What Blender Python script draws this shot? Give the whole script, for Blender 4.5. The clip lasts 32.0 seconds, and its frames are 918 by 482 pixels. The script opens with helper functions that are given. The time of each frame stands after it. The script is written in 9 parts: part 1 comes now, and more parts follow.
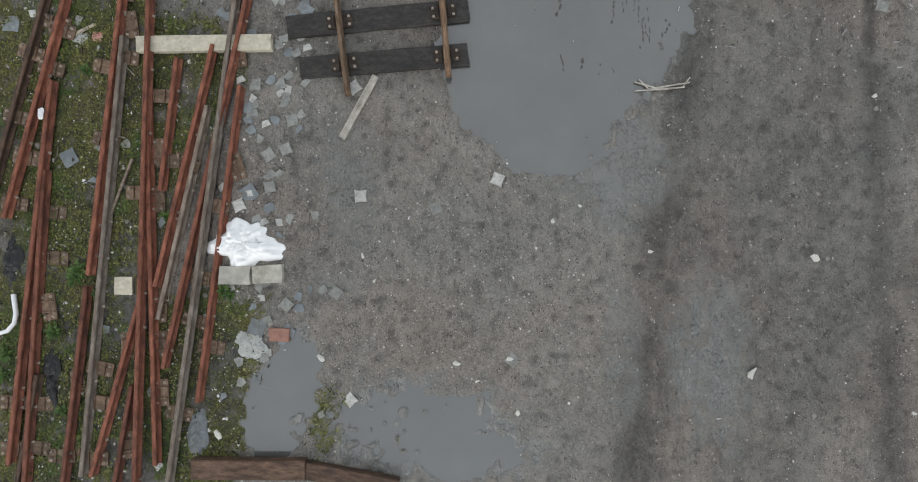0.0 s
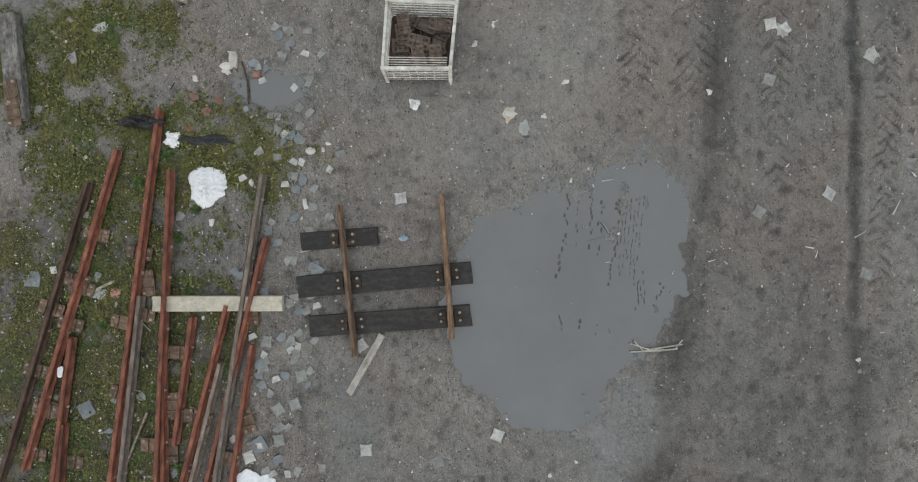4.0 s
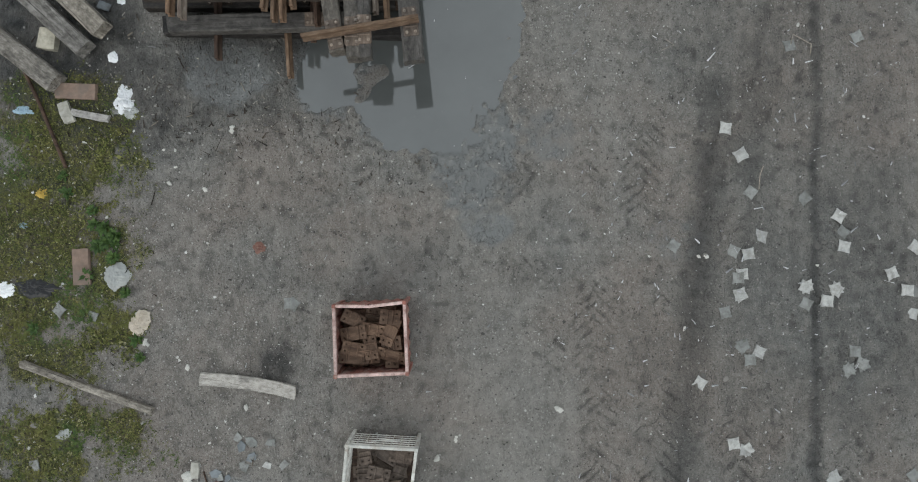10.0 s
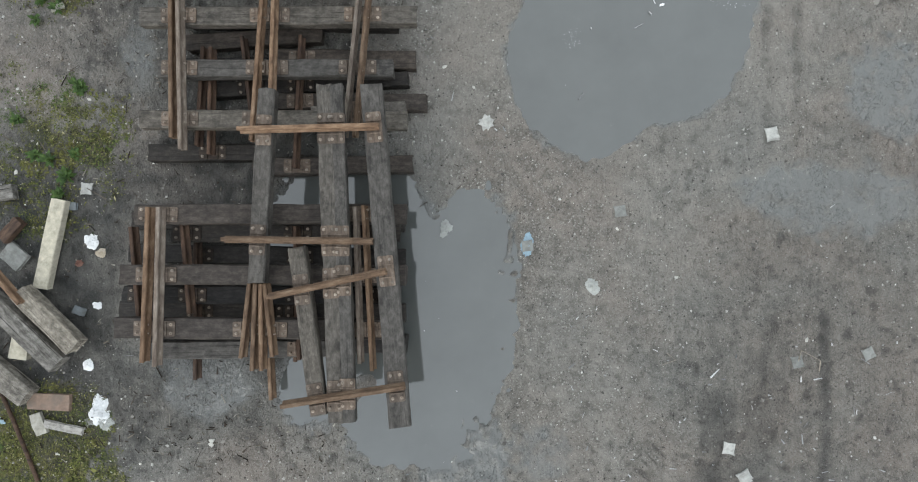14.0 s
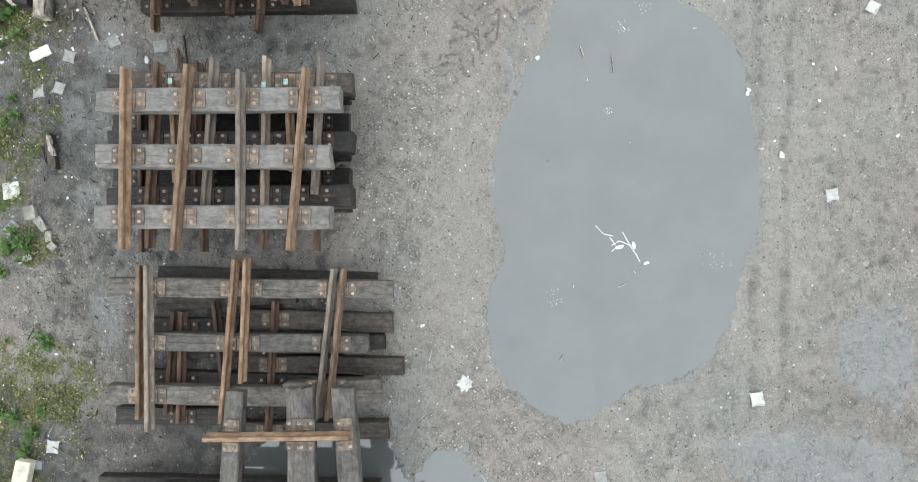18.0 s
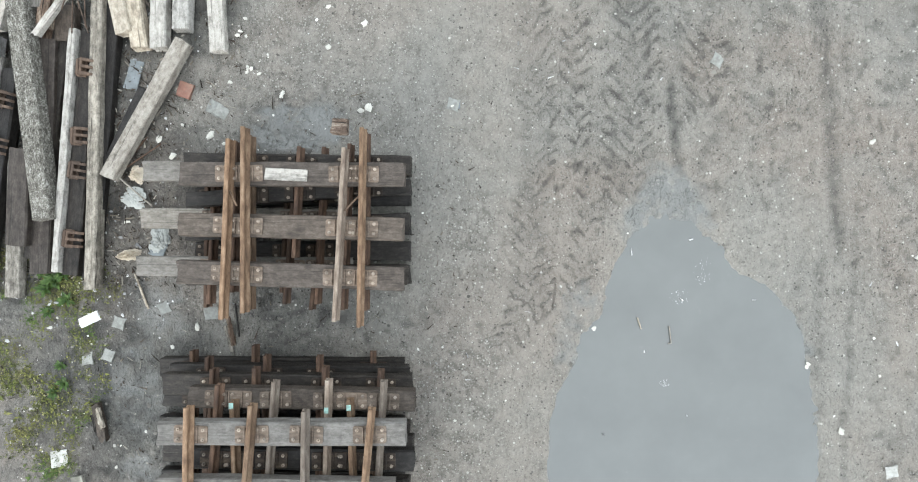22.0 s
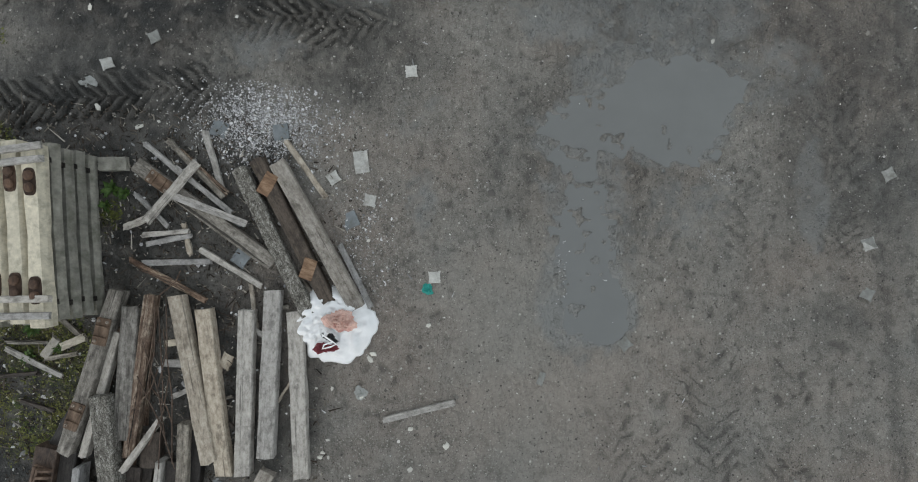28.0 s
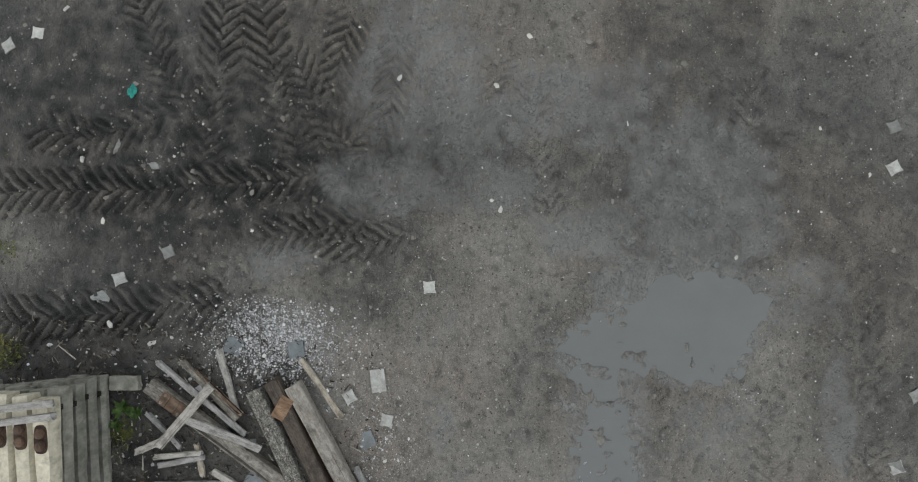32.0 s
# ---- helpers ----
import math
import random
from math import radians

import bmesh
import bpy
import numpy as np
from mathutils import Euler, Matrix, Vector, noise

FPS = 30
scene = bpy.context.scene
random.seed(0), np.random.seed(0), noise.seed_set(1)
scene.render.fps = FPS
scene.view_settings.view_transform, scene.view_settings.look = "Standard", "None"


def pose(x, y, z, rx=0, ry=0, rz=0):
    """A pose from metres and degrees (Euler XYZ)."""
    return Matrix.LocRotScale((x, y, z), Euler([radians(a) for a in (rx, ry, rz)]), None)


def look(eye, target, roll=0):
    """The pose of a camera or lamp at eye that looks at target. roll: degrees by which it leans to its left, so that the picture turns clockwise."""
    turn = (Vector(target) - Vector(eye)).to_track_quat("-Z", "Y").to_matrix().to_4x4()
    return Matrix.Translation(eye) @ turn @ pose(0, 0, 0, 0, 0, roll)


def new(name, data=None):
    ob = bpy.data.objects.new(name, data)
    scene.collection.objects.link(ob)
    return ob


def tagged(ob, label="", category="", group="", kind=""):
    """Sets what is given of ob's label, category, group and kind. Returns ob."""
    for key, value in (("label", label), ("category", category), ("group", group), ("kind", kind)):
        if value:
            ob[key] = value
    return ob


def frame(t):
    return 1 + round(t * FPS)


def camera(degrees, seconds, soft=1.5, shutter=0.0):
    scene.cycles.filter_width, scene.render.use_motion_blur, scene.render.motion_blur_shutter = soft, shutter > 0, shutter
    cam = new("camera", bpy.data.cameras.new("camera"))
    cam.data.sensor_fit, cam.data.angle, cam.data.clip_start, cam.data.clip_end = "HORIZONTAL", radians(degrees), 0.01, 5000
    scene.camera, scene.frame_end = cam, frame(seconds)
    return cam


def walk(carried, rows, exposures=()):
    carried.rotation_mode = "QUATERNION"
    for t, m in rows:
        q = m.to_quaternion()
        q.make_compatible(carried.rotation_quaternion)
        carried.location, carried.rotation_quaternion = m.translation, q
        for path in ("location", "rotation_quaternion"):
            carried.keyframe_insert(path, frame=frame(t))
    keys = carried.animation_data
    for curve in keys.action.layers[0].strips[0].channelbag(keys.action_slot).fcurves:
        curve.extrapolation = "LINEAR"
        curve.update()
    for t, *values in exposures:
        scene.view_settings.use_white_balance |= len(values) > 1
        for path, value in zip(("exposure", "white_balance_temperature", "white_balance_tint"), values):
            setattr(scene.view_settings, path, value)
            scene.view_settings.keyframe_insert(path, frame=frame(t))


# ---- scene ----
EXPOSURES = [(0.0, 0.10, 6640, 10), (1.0, -0.15, 6640, 10), (2.0, -0.20, 6640, 10), (5.0, 0.15, 6640, 10), (7.0, 0.08, 6640, 10), (9.0, 0.00, 6500, 8), (12.0, 0.01, 6500, 8), (13.0, 0.20, 6500, 8), (15.0, 0.70, 6500, 8), (18.0, 1.22, 6500, 7), (21.0, 1.25, 6500, 7), (23.5, 1.12, 6500, 7), (25.0, 0.72, 6500, 7), (26.0, 0.47, 6500, 7), (27.0, 0.18, 6540, 8), (29.0, -0.30, 6590, 8), (31.0, -0.26, 6700, 9), (32.0, -0.02, 6700, 9)]
cam = camera(91.4, 32.0, 1.1)
PATH = [
    (0.0, 1.121, 0.370, 6.551, 0.288, 0.118, 1.876),
    (0.5, 1.009, 0.826, 6.590, 0.206, 0.053, 1.996),
    (1.0, 0.922, 1.241, 6.624, 0.500, 0.141, 2.058),
    (1.5, 0.827, 1.730, 6.627, 0.378, 0.038, 2.157),
    (2.0, 0.762, 2.231, 6.667, 0.368, -0.037, 2.253),
    (2.5, 0.769, 2.714, 6.711, 0.476, -0.077, 2.370),
    (4.5, 0.968, 4.676, 6.912, 0.557, -0.085, 2.721),
    (5.0, 1.007, 5.164, 6.942, 0.765, -0.086, 2.894),
    (5.5, 1.029, 5.739, 6.974, 0.548, -0.018, 2.936),
    (6.0, 1.070, 6.378, 7.009, 0.205, 0.116, 2.996),
    (6.5, 1.042, 6.936, 7.004, 0.367, 0.101, 3.093),
    (7.0, 1.017, 7.503, 7.014, 0.599, 0.025, 3.217),
    (7.5, 1.023, 8.061, 7.033, 0.614, 0.063, 3.313),
    (8.0, 1.093, 8.618, 7.015, 0.522, 0.061, 3.390),
    (8.5, 1.189, 9.137, 6.982, 0.653, 0.057, 3.506),
    (9.0, 1.180, 9.600, 6.963, 0.708, 0.052, 3.566),
    (9.5, 1.163, 10.079, 6.956, 0.782, 0.069, 3.698),
    (10.0, 1.150, 10.542, 6.946, 0.921, 0.018, 3.786),
    (10.5, 1.183, 11.033, 6.915, 0.840, 0.018, 3.877),
    (11.0, 1.235, 11.543, 6.851, 0.885, 0.005, 3.952),
    (11.5, 1.258, 12.101, 6.803, 0.723, 0.004, 4.019),
    (12.0, 1.218, 12.676, 6.796, 0.759, 0.121, 4.154),
    (12.5, 1.170, 13.298, 6.772, 0.789, 0.203, 4.254),
    (13.0, 1.135, 14.056, 6.735, 0.598, 0.263, 4.288),
    (13.5, 1.064, 14.746, 6.711, 0.831, 0.218, 4.364),
    (14.0, 0.972, 15.345, 6.696, 0.769, 0.230, 4.454),
    (14.5, 0.932, 15.932, 6.685, 0.816, 0.153, 4.554),
    (16.5, 0.967, 18.044, 6.664, 0.375, 0.018, 4.876),
    (17.0, 0.982, 18.478, 6.629, 0.436, 0.032, 4.985),
    (17.5, 0.982, 18.876, 6.592, 0.464, 0.035, 5.043),
    (18.0, 0.951, 19.241, 6.562, 0.495, 0.058, 5.108),
    (18.5, 0.909, 19.613, 6.558, 0.539, 0.092, 5.203),
    (19.0, 0.855, 20.002, 6.547, 0.683, 0.096, 5.318),
    (19.5, 0.750, 20.429, 6.516, 0.734, 0.058, 5.366),
    (20.0, 0.587, 20.914, 6.505, 0.580, 0.070, 5.469),
    (20.5, 0.396, 21.445, 6.505, 0.396, 0.052, 5.543),
    (21.0, 0.200, 22.010, 6.500, 0.556, 0.099, 5.595),
    (21.5, 0.013, 22.571, 6.495, 0.350, 0.091, 5.665),
    (22.0, -0.206, 23.131, 6.494, 0.260, 0.105, 5.671),
    (22.5, -0.453, 23.704, 6.500, 0.246, 0.011, 5.767),
    (23.0, -0.685, 24.236, 6.527, 0.126, 0.049, 5.827),
    (23.5, -0.947, 24.793, 6.527, -0.118, -0.020, 5.891),
    (24.0, -1.198, 25.292, 6.522, 0.241, 0.082, 5.930),
    (24.5, -1.416, 25.781, 6.512, 0.447, 0.051, 6.002),
    (25.0, -1.554, 26.285, 6.502, 0.516, 0.121, 6.079),
    (25.5, -1.650, 26.808, 6.506, 0.702, 0.191, 6.158),
    (26.0, -1.732, 27.279, 6.509, 0.683, 0.150, 6.228),
    (26.5, -1.799, 27.752, 6.549, 0.847, 0.242, 6.246),
    (28.5, -2.094, 29.477, 6.595, 0.770, 0.111, 6.337),
    (29.0, -2.182, 29.858, 6.562, 1.199, 0.107, 6.302),
    (29.5, -2.300, 30.282, 6.542, 1.244, 0.164, 6.369),
    (30.0, -2.389, 30.693, 6.520, 1.088, 0.147, 6.387),
    (30.5, -2.459, 31.065, 6.511, 1.214, 0.182, 6.407),
    (31.0, -2.549, 31.411, 6.507, 1.231, 0.137, 6.428),
    (31.5, -2.621, 31.772, 6.514, 1.414, 0.120, 6.490),
    (32.0, -2.639, 32.158, 6.525, 1.338, 0.107, 6.505),
]
walk(cam, [(t, pose(x, y, z, rx, ry, rz)) for t, x, y, z, rx, ry, rz in PATH], EXPOSURES)

# ---- light: a wide overcast sky with a veiled sun ----
world = bpy.data.worlds.new("sky")
scene.world = world
world.use_nodes = True
wn = world.node_tree.nodes
wl = world.node_tree.links
wn.clear()
sky = wn.new("ShaderNodeTexSky")
sky.sky_type = "NISHITA"
sky.sun_disc = False
sky.sun_elevation = radians(32)
sky.sun_rotation = radians(200)
sky_bg = wn.new("ShaderNodeBackground")
sky_bg.inputs["Strength"].default_value = 0.05
wl.new(sky.outputs["Color"], sky_bg.inputs["Color"])
cloud_bg = wn.new("ShaderNodeBackground")
cloud_bg.inputs["Color"].default_value = (0.93, 0.975, 1.0, 1)
cloud_bg.inputs["Strength"].default_value = 0.80
sky_sum = wn.new("ShaderNodeAddShader")
wl.new(sky_bg.outputs[0], sky_sum.inputs[0])
wl.new(cloud_bg.outputs[0], sky_sum.inputs[1])
sky_out = wn.new("ShaderNodeOutputWorld")
wl.new(sky_sum.outputs[0], sky_out.inputs["Surface"])
sun_data = bpy.data.lights.new("sun", "SUN")
sun_data.energy = 0.6
sun_data.angle = radians(25)
sun_data.color = (1.0, 0.97, 0.92)
sun = new("sun", sun_data)
sun.matrix_world = look((-9, -9, 16), (0, 16, 0))


# ---- materials ----
def mat(name):
    m = bpy.data.materials.new(name)
    m.use_nodes = True
    m.node_tree.nodes.clear()
    return m


class Net:
    """A short hand for node materials."""

    def __init__(self, name):
        self.m = mat(name)
        self.t = self.m.node_tree
        self.out = self.n("ShaderNodeOutputMaterial")
        self.b = self.n("ShaderNodeBsdfPrincipled")
        self.l(self.b.outputs[0], self.out.inputs[0])
        self.tc = self.n("ShaderNodeTexCoord")

    def n(self, kind, **inputs):
        node = self.t.nodes.new(kind)
        for k, v in inputs.items():
            node.inputs[k.replace("_", " ")].default_value = v
        return node

    def l(self, a, b):
        self.t.links.new(a, b)

    def coords(self, scale=(1, 1, 1), world=False, shift=True):
        mp = self.n("ShaderNodeMapping")
        mp.inputs["Scale"].default_value = scale
        if world:
            g = self.n("ShaderNodeNewGeometry")
            self.l(g.outputs["Position"], mp.inputs["Vector"])
        else:
            self.l(self.tc.outputs["Object"], mp.inputs["Vector"])
            if shift:
                oi = self.n("ShaderNodeObjectInfo")
                mul = self.n("ShaderNodeMath")
                mul.operation = "MULTIPLY"
                mul.inputs[1].default_value = 91.0
                self.l(oi.outputs["Random"], mul.inputs[0])
                self.l(mul.outputs[0], mp.inputs["Location"])
        return mp.outputs[0]

    def noise(self, vec, scale, detail=4.0, rough=0.6, dist=0.0):
        nd = self.n("ShaderNodeTexNoise", Scale=scale, Detail=detail, Roughness=rough, Distortion=dist)
        self.l(vec, nd.inputs["Vector"])
        return nd.outputs["Fac"]

    def ramp(self, fac, stops):
        r = self.n("ShaderNodeValToRGB")
        while len(r.color_ramp.elements) < len(stops):
            r.color_ramp.elements.new(0.5)
        for e, (p, c) in zip(r.color_ramp.elements, stops):
            e.position = p
            e.color = (*c, 1) if len(c) == 3 else c
        self.l(fac, r.inputs[0])
        return r.outputs[0]

    def grey(self, fac, a, b):
        """A factor stretched so that a gives 0 and b gives 1."""
        r = self.n("ShaderNodeMapRange")
        r.inputs["From Min"].default_value = a
        r.inputs["From Max"].default_value = b
        self.l(fac, r.inputs["Value"])
        return r.outputs[0]

    def mix(self, fac, a, b, mode="MIX"):
        m = self.n("ShaderNodeMix")
        m.data_type = "RGBA"
        m.blend_type = mode
        for v, s in ((fac, m.inputs[0]), (a, m.inputs[6]), (b, m.inputs[7])):
            if isinstance(v, tuple):
                s.default_value = (*v, 1) if len(v) == 3 else v
            elif isinstance(v, (int, float)):
                s.default_value = v
            else:
                self.l(v, s)
        return m.outputs[2]

    def math(self, op, a, b):
        m = self.n("ShaderNodeMath")
        m.operation = op
        for v, s in ((a, m.inputs[0]), (b, m.inputs[1])):
            if isinstance(v, (int, float)):
                s.default_value = v
            else:
                self.l(v, s)
        return m.outputs[0]

    def attr(self, name):
        a = self.n("ShaderNodeAttribute")
        a.attribute_name = name
        return a.outputs["Fac"]

    def random(self):
        return self.n("ShaderNodeObjectInfo").outputs["Random"]

    def island(self):
        return self.n("ShaderNodeNewGeometry").outputs["Random Per Island"]

    def bump(self, height, strength=0.4, distance=0.01, into=None):
        b = self.n("ShaderNodeBump", Strength=strength, Distance=distance)
        self.l(height, b.inputs["Height"])
        self.l(b.outputs[0], (into or self.b).inputs["Normal"])

    def done(self, color=None, rough=None, metal=None, spec=None):
        for v, k in ((color, "Base Color"), (rough, "Roughness"), (metal, "Metallic"), (spec, "Specular IOR Level")):
            if v is None:
                continue
            if isinstance(v, tuple):
                self.b.inputs[k].default_value = (*v, 1)
            elif isinstance(v, (int, float)):
                self.b.inputs[k].default_value = v
            else:
                self.l(v, self.b.inputs[k])
        return self.m


def wood(name, dark, mid, light, stain=0.5, rough=0.8, split=1.0):
    k = Net(name)
    grain = k.noise(k.coords((1.6, 46, 46)), 2.0, 6, 0.68, 0.25)
    broad = k.noise(k.coords((1.1, 8, 8)), 1.7, 6, 0.65, 0.6)
    soft = k.noise(k.coords((4.5, 8, 8)), 2.2, 7, 0.74)
    blot = k.noise(k.coords((2.2, 3.5, 3.5)), 1.8, 7, 0.70)
    crack = k.noise(k.coords((0.45, 26, 16)), 1.2, 4, 0.55, 1.0)
    fleck = k.noise(k.coords((16, 34, 34)), 2.0, 3, 0.7)
    band = k.noise(k.coords((7.0, 0.8, 0.8)), 1.6, 3, 0.6, 0.4)
    tone = k.math("ADD", k.math("MULTIPLY", broad, 0.16 + 0.28 * split), k.math("MULTIPLY", grain, 0.09 + 0.13 * split))
    tone = k.math("ADD", tone, k.math("MULTIPLY", soft, 0.75 - 0.41 * split))
    col = k.ramp(tone, [(0.405 - 0.06 * (1 - split), dark), (0.5, mid), (0.60 + 0.07 * (1 - split), light)])
    col = k.mix(k.math("MULTIPLY", k.grey(blot, 0.52, 0.66), stain), col, tuple(c * 0.42 for c in dark))
    col = k.mix(k.math("MULTIPLY", k.grey(band, 0.60, 0.70), 0.35 * stain), col, tuple(c * 0.6 for c in dark))
    col = k.mix(k.math("MULTIPLY", k.grey(blot, 0.42, 0.32), 0.30), col, tuple(min(0.6, c * 1.2) for c in light))
    col = k.mix(k.math("MULTIPLY", k.grey(crack, 0.37, 0.345), 0.35 + 0.65 * split), col, (0.010, 0.009, 0.007))
    col = k.mix(k.math("MULTIPLY", k.grey(fleck, 0.58, 0.66), 0.25 + 0.4 * split), col, tuple(c * 0.5 for c in dark))
    hue = k.mix(k.random(), (0.72, 0.73, 0.76), (1.22, 1.16, 1.08))
    col = k.mix(1.0, col, hue, "MULTIPLY")
    k.bump(k.math("ADD", k.math("ADD", grain, soft), k.math("MULTIPLY", k.grey(crack, 0.42, 0.32), -1.4)), 0.4 + 0.4 * split, 0.009)
    return k.done(col, rough, 0.0, 0.3)


def rust(name, dark, mid, light, rough=0.75, metal=0.15):
    k = Net(name)
    a = k.noise(k.coords((1.5, 5, 5)), 3.0, 6, 0.68)
    b = k.noise(k.coords((9, 30, 30)), 4.0, 4, 0.7)
    col = k.ramp(a, [(0.32, dark), (0.52, mid), (0.74, light)])
    col = k.mix(k.math("MULTIPLY", k.grey(b, 0.5, 0.75), 0.55), col, dark)
    hue = k.mix(k.random(), (0.75, 0.75, 0.75), (1.25, 1.2, 1.15))
    col = k.mix(1.0, col, hue, "MULTIPLY")
    k.bump(b, 0.35, 0.003)
    return k.done(col, rough, metal, 0.35)


def plain(name, colour, rough=0.7, spread=0.18, scale=9.0, bump=0.25, dirt=None, spec=0.4):
    k = Net(name)
    a = k.noise(k.coords((1, 1, 1)), scale, 6, 0.65)
    b = k.noise(k.coords((1, 1, 1)), scale * 7, 3, 0.6)
    low = tuple(c * (1 - spread) for c in colour)
    high = tuple(min(1.0, c * (1 + spread)) for c in colour)
    col = k.ramp(a, [(0.3, low), (0.7, high)])
    col = k.mix(1.0, col, k.mix(k.random(), (0.82, 0.82, 0.82), (1.12, 1.11, 1.1)), "MULTIPLY")
    if dirt:
        col = k.mix(k.math("MULTIPLY", k.grey(k.noise(k.coords(), scale * 0.6, 5, 0.7), 0.48, 0.68), 0.75), col, dirt)
    k.bump(b, bump, 0.004)
    return k.done(col, rough, 0.0, spec)


WOOD_WEATHER = wood("damp_weathered_wood", (0.045, 0.040, 0.035), (0.100, 0.091, 0.079), (0.185, 0.170, 0.150), 0.7, 0.65, 0.3)
WOOD_FLAT = wood("smooth_grey_sleeper", (0.115, 0.106, 0.094), (0.200, 0.187, 0.168), (0.30, 0.285, 0.262), 0.4, 0.85, 0.15)
WOOD_TAN = wood("smooth_brown_sleeper", (0.050, 0.041, 0.034), (0.090, 0.074, 0.062), (0.165, 0.142, 0.122), 0.5, 0.7, 0.2)
WOOD_GREY = wood("weathered_wood", (0.060, 0.054, 0.046), (0.195, 0.182, 0.160), (0.40, 0.38, 0.34), 0.5, 0.8, 0.6)
WOOD_PALE = wood("pale_timber", (0.15, 0.128, 0.10), (0.35, 0.315, 0.265), (0.52, 0.485, 0.42), 0.6, 0.8, 0.25)
WOOD_CREAM = wood("cream_plank", (0.30, 0.27, 0.22), (0.48, 0.445, 0.375), (0.62, 0.585, 0.51), 0.25, 0.8, 0.2)
WOOD_SILVER = wood("silver_timber", (0.17, 0.165, 0.15), (0.37, 0.36, 0.34), (0.50, 0.49, 0.465), 0.6, 0.8, 0.22)
# creosote black, taken darker to paint the shade inside the stacks
WOOD_DARK = wood("creosoted_shaded_wood", (0.008, 0.007, 0.006), (0.021, 0.018, 0.016), (0.055, 0.049, 0.043), 0.5, 0.6, 0.3)
WOOD_BROWN = wood("brown_wood", (0.026, 0.021, 0.017), (0.060, 0.049, 0.041), (0.115, 0.098, 0.084), 0.6, 0.65, 0.25)
WOOD_WET = wood("soaked_wood", (0.012, 0.011, 0.010), (0.028, 0.026, 0.024), (0.058, 0.054, 0.050), 0.5, 0.45, 0.1)


def lichen_wood():
    k = Net("lichen_timber")
    a = k.noise(k.coords((5, 9, 9)), 2.4, 7, 0.8)
    b = k.noise(k.coords((26, 34, 34)), 2.0, 4, 0.75)
    col = k.ramp(k.math("ADD", k.math("MULTIPLY", a, 0.5), k.math("MULTIPLY", b, 0.5)), [(0.40, (0.022, 0.020, 0.017)), (0.47, (0.085, 0.078, 0.066)), (0.53, (0.185, 0.175, 0.152)), (0.61, (0.44, 0.43, 0.40))])
    k.bump(b, 0.7, 0.008)
    return k.done(col, 0.9, 0.0, 0.3)


WOOD_MOSS = lichen_wood()
WOOD_RUST = wood("rust_stained_sleeper", (0.020, 0.014, 0.011), (0.058, 0.041, 0.032), (0.135, 0.105, 0.085), 0.6, 0.65, 0.4)
WOOD_RED = wood("split_red_wood", (0.045, 0.029, 0.021), (0.14, 0.097, 0.072), (0.40, 0.345, 0.28), 0.6)
RUST_RED = rust("red_oxide_rail", (0.062, 0.026, 0.018), (0.178, 0.066, 0.041), (0.30, 0.128, 0.082))
RUST_ORANGE = rust("orange_rust_rail", (0.075, 0.046, 0.029), (0.185, 0.120, 0.076), (0.32, 0.235, 0.165))
# brown rust, darkened for shade on rails low in the stacks
RUST_BROWN = rust("brown_rust", (0.036, 0.023, 0.017), (0.090, 0.056, 0.039), (0.18, 0.116, 0.08))
RUST_GREY = rust("dull_worn_rail", (0.10, 0.075, 0.06), (0.20, 0.165, 0.135), (0.34, 0.30, 0.26))
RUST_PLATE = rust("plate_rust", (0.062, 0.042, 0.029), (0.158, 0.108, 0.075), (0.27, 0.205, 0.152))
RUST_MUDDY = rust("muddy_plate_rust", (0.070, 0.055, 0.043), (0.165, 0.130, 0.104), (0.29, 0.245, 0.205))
# darker plate rust, used on the dark sleepers
RUST_DARK_PLATE = rust("dark_plate_rust", (0.016, 0.012, 0.010), (0.044, 0.034, 0.027), (0.12, 0.092, 0.070))
RUST_CHAIR = rust("chair_rust", (0.045, 0.031, 0.024), (0.105, 0.074, 0.056), (0.22, 0.163, 0.125))
RUST_BOLT = rust("bolt_rust", (0.16, 0.125, 0.10), (0.32, 0.275, 0.23), (0.50, 0.46, 0.41))
CONCRETE = plain("old_concrete", (0.40, 0.385, 0.335), 0.9, 0.28, 5.0, 0.4, (0.16, 0.15, 0.12))
CONCRETE_CREAM = plain("cream_concrete", (0.52, 0.48, 0.38), 0.88, 0.22, 12.0, 0.5, (0.27, 0.25, 0.195))
CONCRETE_MOSSY = plain("mossy_concrete", (0.25, 0.242, 0.207), 0.92, 0.45, 6.0, 0.7, (0.09, 0.09, 0.065))
PAD_GREY = plain("grey_rubber_pad", (0.42, 0.42, 0.395), 0.75, 0.25, 14.0, 0.2, (0.2, 0.19, 0.17))
PAD_DULL = plain("mud_stained_pad", (0.235, 0.24, 0.225), 0.75, 0.25, 14.0, 0.2, (0.12, 0.115, 0.1))
SLATE = plain("slate_grey_sheet", (0.17, 0.19, 0.20), 0.6, 0.25, 8.0, 0.2, (0.1, 0.1, 0.09))
WHITE_CLOTH = plain("white_sack", (0.83, 0.84, 0.845), 0.8, 0.06, 5.0, 0.2, None)
WHITE_PAINT = plain("white_painted_steel", (0.55, 0.545, 0.50), 0.7, 0.25, 10.0, 0.3, (0.25, 0.19, 0.14))
BLACK_SHEET = plain("black_plastic", (0.012, 0.012, 0.013), 0.45, 0.4, 8.0, 0.2, None)
